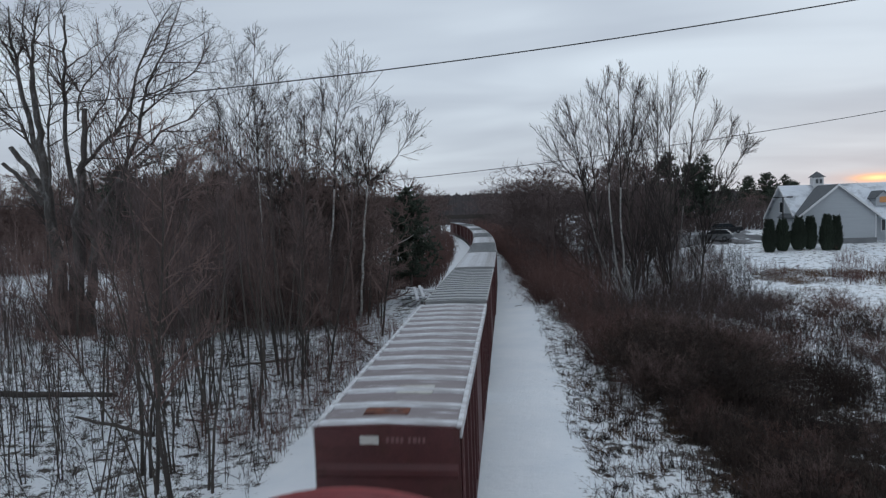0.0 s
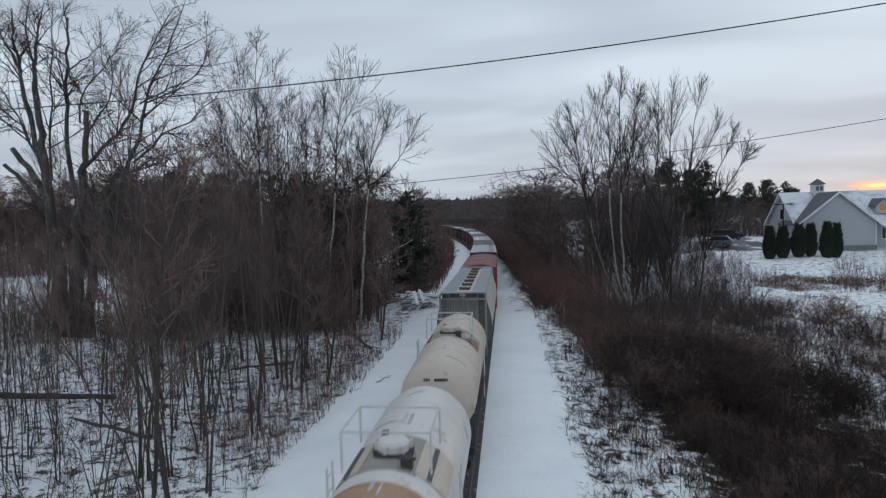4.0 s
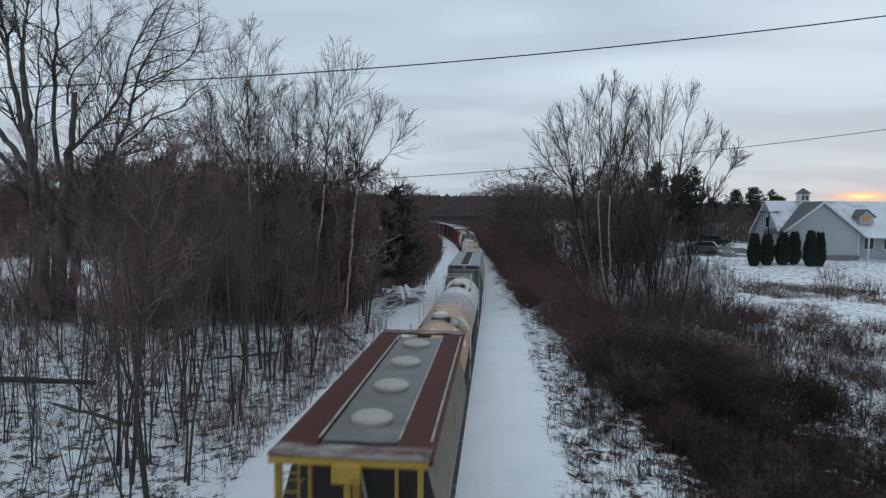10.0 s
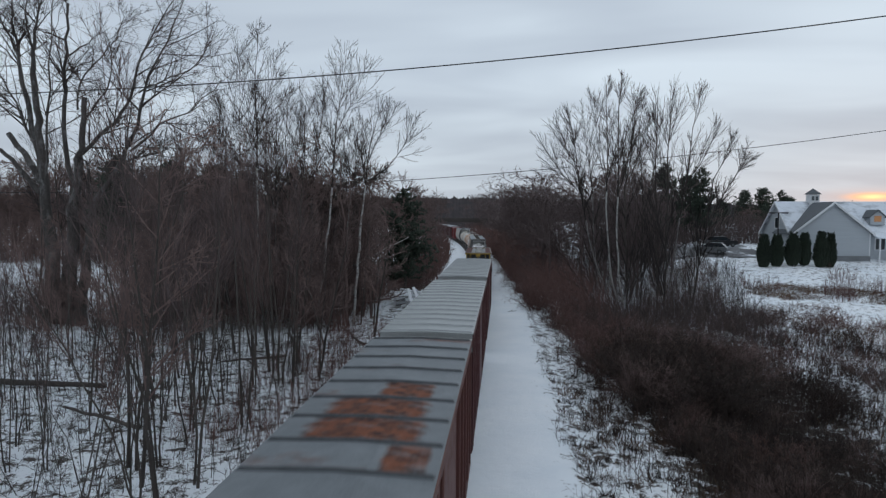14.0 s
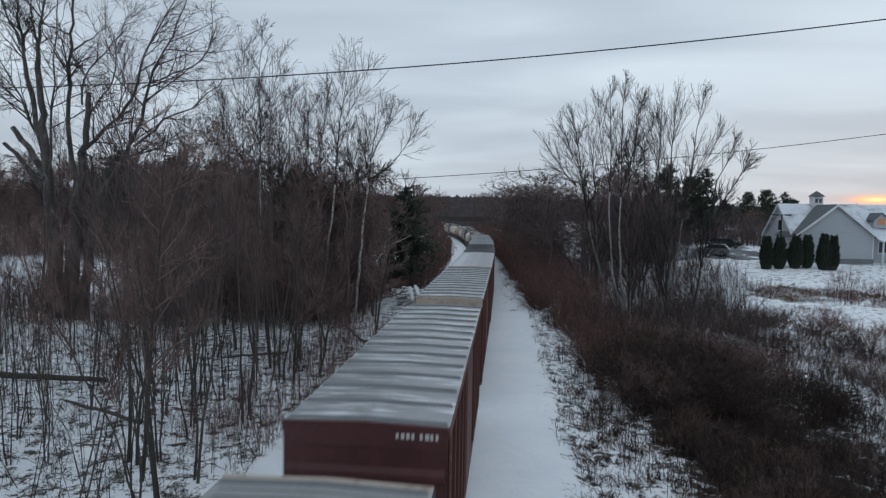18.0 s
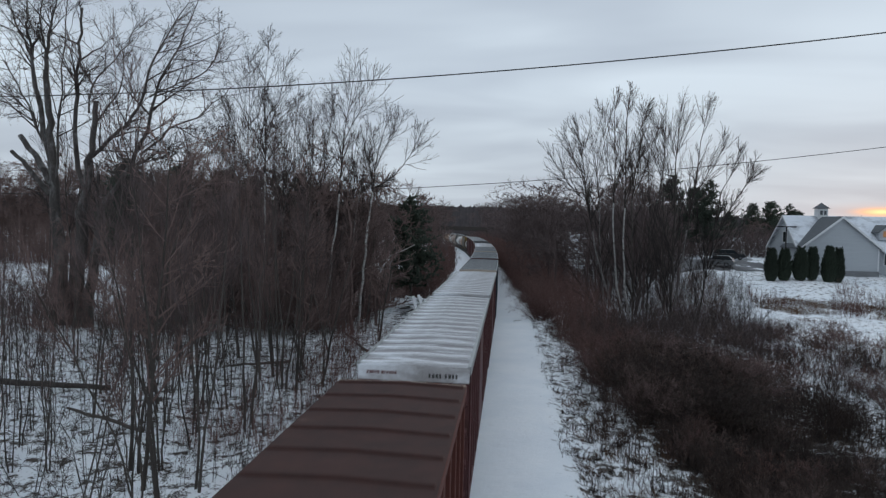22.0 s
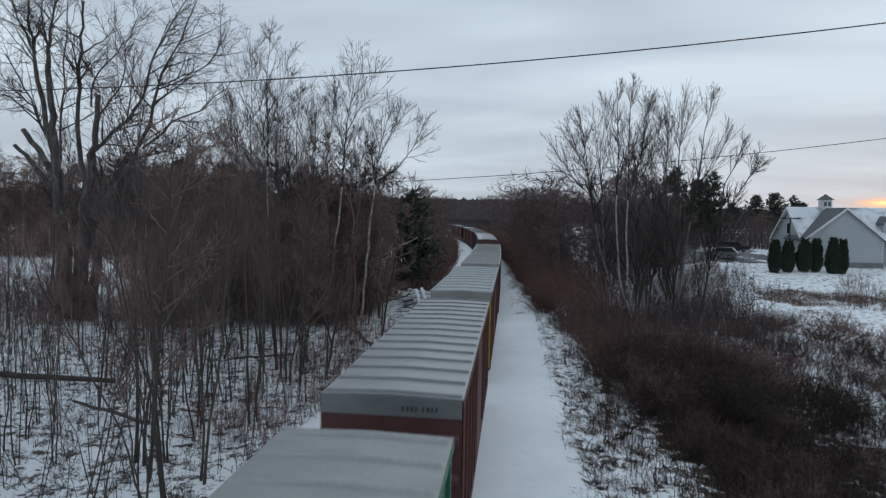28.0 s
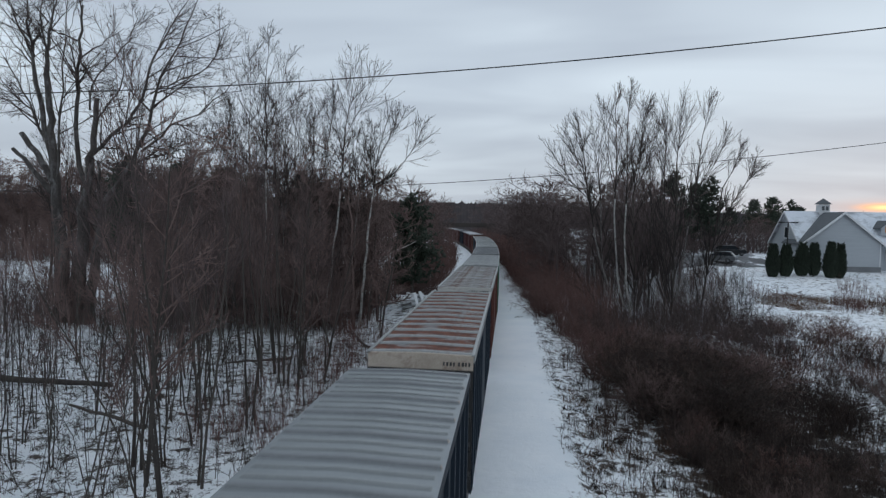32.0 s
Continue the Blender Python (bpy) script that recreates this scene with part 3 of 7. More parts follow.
birch(-9.9, 50.6, "birch", (0, -0.2, 0.7, 9.0, 0, 0.16, 0.12), (0.7, 9.0, 1.1, 12.0, 0, 0.10, 0.08), (1.1, 12.0, 2.7, 19.0, -0.3, 0.07, 0.02), (1.2, 12.3, 3.2, 13.7, 0.1, 0.055, 0.045), (3.2, 13.7, 5.4, 18.2, 0.3, 0.045, 0.015), (1.1, 12.0, 0.9, 17.6, -0.2, 0.05, 0.015), (2.0, 15.5, 3.9, 19.0, 0.1, 0.035, 0.012))
birch(-13.0, 50.0, "birch", (0, -0.2, 1.5, 11.7, 0.1, 0.14, 0.10), (1.5, 11.7, 1.9, 17.0, 0, 0.09, 0.06), (1.9, 17.0, 2.8, 23.8, 0.1, 0.05, 0.012), (1.9, 16.2, 4.6, 22.6, 0.2, 0.045, 0.012), (1.7, 14.5, 0.8, 21.0, -0.2, 0.04, 0.012))
birch(-18.1, 50.0, "birch", (0, -0.2, 0.1, 13.3, 0.05, 0.13, 0.09), (0.1, 13.3, 0, 20.3, 0.1, 0.085, 0.05), (0, 20.3, 0.5, 25.6, 0, 0.05, 0.012), (0.1, 16.0, 2.1, 23.9, 0.3, 0.05, 0.012), (0.1, 15.0, -1.5, 24.6, -0.3, 0.05, 0.012))
birch(-19.1, 50.4, "bark", (0, -0.2, -0.3, 11.0, 0, 0.10, 0.07), (-0.3, 11.0, -0.6, 16.0, 0, 0.06, 0.045), (-0.6, 16.0, -0.4, 23.6, 0, 0.045, 0.01), (-0.5, 13.5, -2.4, 20.0, -0.2, 0.04, 0.01))
birch(-13.6, 51.0, "grey_birch", (0, -0.2, 0, 11.4, 0, 0.09, 0.06), (0, 11.4, 0.9, 17.0, 0, 0.05, 0.03), (0.9, 17.0, 1.3, 20.2, 0, 0.03, 0.01), (0, 11.0, -1.0, 18.5, -0.2, 0.035, 0.01))
birch(-15.3, 49.5, "bark", (0, -0.2, 0, 15.6, 0.1, 0.08, 0.05), (0, 15.6, 0.4, 19.8, 0, 0.045, 0.01), (0, 11.5, 1.6, 18.5, 0.2, 0.03, 0.01), (0, 12.5, -1.4, 18.0, -0.2, 0.03, 0.01))
birch(-11.5, 51.5, "grey_birch", (0, -0.2, 1.2, 11.2, 0, 0.075, 0.05), (1.2, 11.2, 2.2, 15.4, 0.1, 0.045, 0.01), (1.0, 10.0, 0.2, 15.0, -0.1, 0.03, 0.01))
birch(-16.6, 50.5, "grey_birch", (0, -0.2, 0, 9.0, 0, 0.08, 0.055), (0, 9.0, -0.5, 13.0, 0, 0.05, 0.02), (0, 9.0, 0.7, 16.5, 0.1, 0.045, 0.012), (-0.3, 11.0, -1.2, 17.5, 0, 0.03, 0.01))
birch(-22.4, 52.0, "bark", (0, -0.2, 0.3, 13.0, 0.1, 0.10, 0.06), (0.3, 13.0, 0.2, 20.0, 0, 0.055, 0.01), (0.3, 12.0, 1.8, 18.5, 0.2, 0.035, 0.01), (0.3, 11.5, -1.4, 17.5, -0.2, 0.035, 0.01))


def back_tree(x, y, h):
    geo = bare_tree(rng, h, 0.075, ((0, 0, rng.uniform(-0.03, 0.03), 0, 1),), start=0.42, n1=20, l1=0.30, a1=(18, 46), n2=6, n3=5, lift=0.06, tip=0.0085, l3=0.55, n4=1, bend=0.02, wig=0.012, a2=(20, 45), a3=(20, 50), stout=0.02)
    stand(tree_thing("bare_tree", geo, M["bark"], M["dark_twig"], "slim dark leafless tree among the birches", "tree", "trees among the birches"), x, y)


for x, y, h in ((-27.5, 56.0, 18.5), (-25.2, 53.0, 17.0), (-23.6, 57.5, 19.5), (-21.2, 55.0, 18.0), (-19.6, 57.0, 20.5), (-17.2, 54.5, 19.0), (-15.6, 56.5, 20.0), (-14.2, 53.5, 17.5), (-12.6, 57.0, 18.0), (-10.8, 55.5, 15.5), (-30.5, 55.0, 16.0), (-38.5, 54.0, 16.5), (-42.5, 56.0, 15.5), (-35.0, 57.0, 17.0)):
    back_tree(x, y, h)


# the clump of tall trees on the right of the line, fanning out from one root
def slender(x, y, bark, *rows):
    geo = limbed_tree(rng, rows, 9.05, (17, 7, 2, 0), (0.66, 0.50, 0.50), (14, 36), 0.0056, 0.065, 0.06, 0.12, 0.004, 0.92, (0.85, 0.80, 0.7), (0.85, 0.80, 0.85))
    stand(tree_thing("slender_tree", geo, M[bark], M["dark_twig"], "tall slender leafless tree in a clump beside the line", "tree", "clump of tall trees"), x, y)


slender(13.6, 57.0, "grey_birch", (0, -0.2, -3.3, 9.1, -0.45, 0.10, 0.075), (-3.3, 9.1, -4.3, 15.2, -0.1, 0.07, 0.05), (-4.3, 15.2, -5.2, 20.0, 0, 0.05, 0.012), (-3.6, 11.5, -8.0, 17.2, -0.4, 0.045, 0.01), (-4.0, 13.5, -6.2, 19.0, -0.2, 0.035, 0.01))
slender(12.0, 57.6, "grey_birch", (0, -0.2, -1.1, 11.7, -0.2, 0.075, 0.055), (-1.1, 11.7, -2.3, 20.0, 0.1, 0.05, 0.01), (-1.1, 11.0, -4.0, 17.5, -0.3, 0.04, 0.01))
slender(13.8, 57.2, "birch", (0, -0.2, -1.7, 11.7, -0.5, 0.10, 0.07), (-1.7, 11.7, -1.9, 19.8, 0.1, 0.065, 0.03), (-1.9, 19.8, -1.5, 22.2, 0, 0.03, 0.01), (-1.7, 12.3, -3.0, 21.0, -0.3, 0.045, 0.01))
slender(14.1, 57.0, "birch", (0, -0.2, -1.0, 11.2, -0.4, 0.10, 0.075), (-1.0, 11.2, -1.1, 19.2, 0, 0.07, 0.035), (-1.1, 19.2, -0.8, 22.5, 0, 0.035, 0.01), (-1.0, 11.5, 0.6, 20.8, 0.3, 0.05, 0.01))
slender(14.3, 57.6, "bark", (0, -0.2, -0.5, 12.0, 0, 0.085, 0.06), (-0.5, 12.0, 0.1, 18.4, 0.2, 0.055, 0.03), (0.1, 18.4, 0.9, 21.4, 0, 0.03, 0.01), (-0.3, 12.3, 1.5, 19.5, 0.3, 0.04, 0.01))
slender(17.4, 57.0, "bark", (0, -0.2, 0, 14.7, 0.1, 0.09, 0.06), (0, 14.7, 0.4, 22.0, 0, 0.05, 0.01), (0, 11.5, -1.2, 19.0, -0.2, 0.035, 0.01))
slender(17.5, 57.4, "grey_birch", (0, -0.2, 1.2, 9.2, 0.1, 0.09, 0.07), (1.2, 9.2, 2.1, 17.2, 0.1, 0.065, 0.035), (2.1, 17.2, 3.0, 21.6, 0, 0.035, 0.01), (1.6, 12.3, 4.6, 18.6, 0.4, 0.035, 0.01))
slender(17.0, 57.8, "bark", (0, -0.2, -0.4, 12.7, 0, 0.07, 0.05), (-0.4, 12.7, -0.3, 21.5, -0.1, 0.045, 0.01))
slender(19.6, 57.0, "bark", (0, -0.2, 1.8, 12.7, 0.1, 0.085, 0.055), (1.8, 12.7, 3.4, 17.2, 0.2, 0.05, 0.01), (1.5, 9.0, 3.7, 13.0, -0.1, 0.055, 0.04), (3.7, 13.0, 6.0, 14.9, -0.2, 0.035, 0.01), (3.7, 13.0, 4.9, 16.4, 0.1, 0.03, 0.01))
slender(15.6, 58.2, "bark", (0, -0.2, 0, 10.5, 0, 0.06, 0.045), (0, 10.5, -0.4, 16.8, 0, 0.04, 0.01), (0, 9.5, 1.1, 15.8, 0.2, 0.03, 0.01))

# younger trees of the left-hand wood
young = []
for j in range(14):
    near = j < 8
    h = (9.5, 11.0, 12.0, 8.5, 10.5, 12.5, 8.0, 11.5, 9.0, 12.5, 13.0, 11.0, 10.0, 12.0)[j]
    stems = [(0, 0, rng.uniform(-0.11, 0.11), rng.uniform(-0.11, 0.11), 1)]
    for i in range((0, 1, 0, 2, 0, 1, 2, 0)[j] if near else 0):
        stems.append((rng.uniform(-0.35, 0.35), rng.uniform(-0.35, 0.35), rng.uniform(-0.20, 0.20), rng.uniform(-0.20, 0.20), rng.uniform(0.55, 0.95)))
    geo = bare_tree(rng, h, (0.032, 0.040, 0.048, 0.027, 0.036, 0.052, 0.024, 0.042)[j] if near else 0.07, stems, start=0.64 if near else 0.25, n1=9 if near else 25, l1=0.22 if near else 0.20, a1=(14, 38) if near else (35, 75), n2=5 if near else 5, n3=4 if near else 6, lift=0.22 if near else 0.10, tip=0.0062 if near else 0.011, l3=0.85, bend=0.030 if near else 0.012, shrink=0.3, a2=(16, 45) if near else (22, 60), a3=(18, 52) if near else (25, 70), wig=0.02, flare=1.12)
    young.append(tree_thing("young_tree", geo, M["bark"], M["wood_twig" if near and j % 2 else "twig"], "thin leafless young tree in snow", "tree", "young trees of the wood"))
taken = []


def room(x, y, gap):
    if any((x - a) ** 2 + (y - b) ** 2 < gap * gap for a, b in taken):
        return False
    taken.append((x, y))
    return True


n_young = 0
while n_young < 218:
    y = rng.uniform(17, 72)
    x = -rng.uniform(6.8, 10 + 0.75 * y)
    edge = x < -1.5 - 0.50 * y
    if edge and (y > 44 or rng.uniform() < 0.25):
        continue
    if y > 40 and ((x - 2.7) / y > -0.205 or rng.uniform() < 0.35):
        continue
    if -0.98 < (x - 2.7) / y < -0.63 and y < 47 and rng.uniform() < (0.15 if y < 25 else 0.72):
        continue
    if (y < 40 and x > -7.4) or (36 < y < 50 and -19 < x and rng.uniform() < 0.75):
        continue
    if y < 37 and noise.noise((x * 0.28, y * 0.28, 11.0)) < -0.12:
        continue
    if not room(x, y, 0.75):
        continue
    o = young[n_young] if n_young < 14 else stand_copy(young[int(rng.integers(8)) if y < 37 else 8 + int(rng.integers(6))], 0, 0)
    stand(o, x, y, rng.uniform(0, 360), rng.uniform(0.5, 0.8) if edge else rng.uniform(0.7, 1.12), (rng.normal() * 3.5, rng.normal() * 3.5))
    n_young += 1

# bushes and brush
bush = []
for j in range(6):
    n = 30
    a = rng.uniform(0, 2 * np.pi, n)
    tilt = rng.uniform(0.15, 1.15, n)
    h = rng.uniform(1.6, 2.7, n)
    u = np.linspace(0, 1, 5)[None, :, None]
    d = np.stack([np.cos(a) * tilt, np.sin(a) * tilt, np.ones(n)], -1)[:, None]
    b0 = np.stack([np.cos(a) * 0.5 * tilt, np.sin(a) * 0.5 * tilt, np.zeros(n)], -1)[:, None]
    P = b0 + d * h[:, None, None] * u - np.array([0, 0, 1.0]) * h[:, None, None] * 0.42 * tilt[:, None, None] * u * u
    P = P + rng.normal(size=P.shape) * 0.06 * u
    R = 0.016 * (1 - np.linspace(0, 1, 5))[None] + np.full((n, 1), 0.006)
    A, AR = shoots(rng, P, R, 10, (0.10, 1.0), 0.45, (25, 85), 3, 0.007, 0.02, wiggle=0.08)
    B, BR = shoots(rng, A, AR, 4, (0.1, 1.0), 0.75, (25, 85), 2, 0.006, 0.0)
    e = new("bush")
    tagged(e, "dense dark leafless bush in snow", "bush", "bushes beside the line")
    put("stool", mesh_of("stool", *tubes(P, R, 4), M["bark"]), e)
    put("crown", mesh_of("crown", *joined([spikes(A, AR), spikes(B, BR)]), M["bush_twig"]), e)
    bush.append(e)
first = {id(b): True for b in bush}


def bush_at(j, x, y, size, red=False, pale=False):
    b = bush[j % 6]
    if first.pop(id(b), False):
        o = b
    else:
        o = stand_copy(b, x, y)
    stand(o, x, y, rng.uniform(0, 360), size)
    if red:
        tagged(o, "leafless red-brown brush at the wood's edge")
        for c in o.children:
            c.material_slots[0].link = "OBJECT"
            c.material_slots[0].material = M["red_twig"]
    elif pale:
        tagged(o, "leafless grey-brown bush in snow")
        for c in o.children:
            c.material_slots[0].link = "OBJECT"
            c.material_slots[0].material = M["twig"]


# the dark thicket on the right: one rounded mass, then lower bushes out into the open ground
for j in range(58):
    a, q = rng.uniform(0, 2 * math.pi), math.sqrt(rng.uniform(0, 1))
    bush_at(j, 12.7 + 4.1 * q * math.cos(a), 35.5 + 6.5 * q * math.sin(a), rng.uniform(0.85, 1.3) * (1.15 - 0.35 * q), False, rng.uniform() < 0.05)
k = 0
while k < 38:
    x, y = rng.uniform(9.0, 34), rng.uniform(17, 58)
    if x > 8 + 0.46 * y or x < 8.2 + 0.06 * abs(y - 40) + 1.2 * math.sin(y * 0.6) or (y < 29 and x < 12.5 - 0.1 * y + 1.5) or (x > 18 + 2.5 * math.sin(y * 0.4) and rng.uniform() < 0.7):
        continue
    bush_at(k, x, y, rng.uniform(0.35, 0.6) if y < 28 else rng.uniform(0.45, 1.05), rng.uniform() < 0.10, rng.uniform() < 0.15)
    k += 1
for j in range(24):
    y = rng.uniform(18.5, 28)
    bush_at(j, 10.2 + (0.36 * y - 2.5) * rng.uniform() ** 1.3, y, rng.uniform(0.4, 0.7), rng.uniform() < 0.12, rng.uniform() < 0.05)
for j in range(36):
    y = 36 + j * 3.0
    o = rng.uniform(7.4, 10.5) if y < 60 else rng.uniform(5.0, 7.6)
    q = on_track(y)
    bush_at(j, q[0] + o, q[1], rng.uniform(0.8, 1.3), True)
for j in range(26):
    y = 50 + j * 3.0
    o = rng.uniform(7.4, 11)
    if 45 < y < 66:
        o += 3.5
    q = on_track(y)
    bush_at(j + 3, q[0] - o, q[1], rng.uniform(0.7, 1.2), True)


# undergrowth: stalks, saplings and weeds past counting
def undergrowth(name, label, x, y, h, r, twigs, mat, category="undergrowth", fine=0.008, sway=0.22):
    n = len(x)
    a, t = rng.uniform(0, 2 * np.pi, n), np.abs(rng.normal(size=n)) * sway
    g = height(x, y) - 0.05
    u = np.linspace(0, 1, 3)[None, :, None]
    b0 = np.stack([x, y, g], -1)[:, None]
    d = np.stack([np.cos(a) * t, np.sin(a) * t, np.ones(n)], -1)[:, None]
    P = b0 + d * h[:, None, None] * u + rng.normal(size=(n, 3, 3)) * 0.04 * h[:, None, None] * u
    R = r[:, None] * np.array([1.0, 0.7, 0.35])[None]
    chunks = [tubes(P, R, 3)]
    if twigs:
        A, AR = shoots(rng, P, R, twigs, (0.25, 1.0), 0.42, (25, 65), 2, fine, 0.1)
        chunks.append(spikes(A, AR))
    return tagged(put(name, mesh_of(name, *joined(chunks), mat)), label, category, kind="stuff")


def patch_of(n, x0, x1, y0, y1, keep=None):
    xs, ys = [], []
    while len(xs) < n:
        x, y = rng.uniform(x0, x1), rng.uniform(y0, y1)
        o = float(off_track(x, y))
        if -(6.2 if y < 31 else 5.6 if y < 62 else 3.7) < o < (5.0 if y < 62 else 3.7) or (keep and not keep(x, y)):
            continue
        xs.append(x)
        ys.append(y)
    return np.array(xs), np.array(ys)


def clumps(x, y):
    return noise.noise((x * 0.35, y * 0.35, 3.0)) > -0.05


def in_left_wood(x, y):
    return x > 1.0 - 0.60 * y


# floor of the left-hand wood
X, Y = patch_of(3000, -36, -5.2, 17, 42, lambda x, y: x > -6 - 0.78 * y and noise.noise((x * 0.8, y * 0.8, 3.0)) > 0.0)
undergrowth("weeds", "thin dry weeds and seedlings in snow", X, Y, rng.uniform(0.15, 1.0, len(X)) ** 1.3, rng.uniform(0.005, 0.011, len(X)), 4, M["bush_twig"], fine=0.006, sway=0.4)
X, Y = patch_of(320, -36, -6.5, 17, 46, lambda x, y: x > -6 - 0.72 * y and clumps(x * 0.6, y * 0.6))
undergrowth("saplings", "thin bare saplings standing in snow", X, Y, rng.uniform(0.8, 4.2, len(X)), rng.uniform(0.009, 0.024, len(X)), 3, M["bark"], sway=0.14)
X, Y = patch_of(2600, -32, -5.6, 16, 44, lambda x, y: x > -6 - 0.78 * y and noise.noise((x * 1.5, y * 1.5, 12.0)) > 0.22)
undergrowth("weeds", "dark tufts of dead weeds poking through snow", X, Y, rng.uniform(0.12, 0.5, len(X)), rng.uniform(0.008, 0.016, len(X)), 5, M["bush_twig"], fine=0.009, sway=0.9)
# brush behind it
X, Y = patch_of(3200, -60, -6.5, 50, 84, lambda x, y: in_left_wood(x, y) and not (x > -9.8 and 46 < y < 65))
undergrowth("brush", "dense leafless brown brush in the wood", X, Y, rng.uniform(1.2, 4.5, len(X)), rng.uniform(0.012, 0.026, len(X)), 5, M["twig"], sway=0.3)
# right-hand bank
X, Y = patch_of(2400, 4.9, 10.5, 15, 60, lambda x, y: rng.uniform() < 1.2 - abs(x - 6.8) / 5 and noise.noise((x * 0.7, y * 0.7, 3.0)) > 0.12)
undergrowth("weeds", "dry weeds and seedlings on the snowy bank", X, Y, rng.uniform(0.12, 0.75, len(X)) ** 1.5, rng.uniform(0.004, 0.009, len(X)), 3, M["bush_twig"], fine=0.005)
X, Y = patch_of(2400, 5.0, 36, 50, 112, lambda x, y: (7 if y < 58 else 4.0) < float(off_track(x, y)) < 11.5)
undergrowth("brush", "dense leafless red-brown brush beside the railway", X, Y, rng.uniform(1.2, 4.5, len(X)), rng.uniform(0.010, 0.020, len(X)), 7, M["red_twig"], fine=0.008, sway=0.34)
X, Y = patch_of(2700, 9.0, 36, 48, 112, lambda x, y: 10.5 < float(off_track(x, y)) < 8 + 0.30 * y - max(0, y - 78) * 0.5)
undergrowth("brush", "dense leafless dark brush behind the thicket", X, Y, rng.uniform(0.8, 3.8, len(X)), rng.uniform(0.009, 0.018, len(X)), 8, M["dark_twig"], fine=0.008, sway=0.4)
X, Y = patch_of(1500, 9.0, 23, 43, 58, lambda x, y: x > 8.6 + 0.05 * abs(y - 50))
undergrowth("brush", "dark tangled brush at the foot of the clump of trees", X, Y, rng.uniform(0.7, 2.8, len(X)), rng.uniform(0.010, 0.020, len(X)), 8, M["wood_twig"], fine=0.009, sway=0.45)
X, Y = patch_of(2100, 9.0, 21, 14.5, 40, lambda x, y: x < 5 + 0.62 * y and (y > 28 or x > 10.4) and noise.noise((x * 0.35, y * 0.35, 4.0)) > 0.05)
undergrowth("brush", "tangled dark brush beside the railway", X, Y, rng.uniform(0.4, 1.7, len(X)), rng.uniform(0.008, 0.018, len(X)), 5, M["bush_twig"], sway=0.4)
X, Y = patch_of(1900, 5.5, 10.8, 16, 36, lambda x, y: noise.noise((x * 1.4, y * 1.4, 2.0)) > 0.24)
undergrowth("weeds", "dark tufts of dead weeds on the snowy bank", X, Y, rng.uniform(0.07, 0.34, len(X)), rng.uniform(0.008, 0.015, len(X)), 5, M["bush_twig"], fine=0.009, sway=0.9)
X, Y = patch_of(900, 5.6, 10.8, 17, 34, lambda x, y: noise.noise((x * 0.9, y * 0.9, 6.0)) > 0.16)
undergrowth("dead_grass", "clumps of brown dead grass on the snowy bank", X, Y, rng.uniform(0.15, 0.55, len(X)), rng.uniform(0.005, 0.011, len(X)), 5, M["straw"], fine=0.005, sway=0.8)
# brush round the outside of the bend
q = [on_track(s) + (o,) for s, o in zip(rng.uniform(88, 230, 2600), 4.2 + 9 * rng.uniform(0, 1, 2600) ** 1.5)]
X, Y = np.array([a + o * math.cos(radians(c)) for a, b, c, o in q]), np.array([b + o * math.sin(radians(c)) for a, b, c, o in q])
undergrowth("brush", "dense leafless brown brush round the bend", X, Y, rng.uniform(2.0, 6.5, len(X)), rng.uniform(0.022, 0.038, len(X)), 6, M["red_twig"], fine=0.013, sway=0.3)
# rough grass and brush over the field on the right
X, Y = patch_of(7400, 22, 66, 62, 75, lambda x, y: 10 + 0.28 * y < x < 6 + 0.74 * y and abs(y - 69 + 1.5 * math.sin(x * 0.3)) < 3.4 and noise.noise((x * 0.16, y * 0.3, 5.0)) > 0.02 - 0.012 * (x - 30))
undergrowth("dead_grass", "band of brown dead grass across the snowy field", X, Y, rng.uniform(0.12, 0.5, len(X)), rng.uniform(0.008, 0.018, len(X)), 3, M["straw"], sway=0.8)
X, Y = patch_of(4300, 14, 60, 26, 64, lambda x, y: x > 9 + 0.28 * y and x < 6 + 0.74 * y and noise.noise((x * 0.09, y * 0.2, 1.0)) > 0.12)
undergrowth("dead_grass", "tufts of brown dead grass in the snowy field", X, Y, rng.uniform(0.12, 0.45, len(X)), rng.uniform(0.006, 0.014, len(X)), 3, M["straw"], sway=0.8)
X, Y = patch_of(1900, 14, 44, 22, 60, lambda x, y: x > 8 + 0.26 * y and x < 6 + 0.70 * y and noise.noise((x * 0.16 + 9, y * 0.16, 3.0)) > 0.08)
undergrowth("brush", "scattered dark brush in the snowy field", X, Y, rng.uniform(0.3, 1.3, len(X)), rng.uniform(0.008, 0.016, len(X)), 7, M["bush_twig"], fine=0.007, sway=0.5)

# clumps of taller brush in the dead grass, and the brush along the bank by the old tree
X, Y = patch_of(700, 30, 64, 64, 78, lambda x, y: x < 6 + 0.74 * y and noise.noise((x * 0.22 + 4, y * 0.22, 8.0)) > 0.22)
undergrowth("brush", "low red-brown brush in the dead grass", X, Y, rng.uniform(0.6, 2.0, len(X)), rng.uniform(0.010, 0.02, len(X)), 6, M["red_twig"])
X, Y = patch_of(1300, -62, -24, 46, 54, lambda x, y: x < -0.48 * y and abs(y - 49.5 - 0.8 * math.sin(x * 0.5)) < 2.4)
undergrowth("brush", "low brown brush along the snowy bank", X, Y, rng.uniform(0.5, 1.7, len(X)), rng.uniform(0.010, 0.02, len(X)), 5, M["red_twig"])

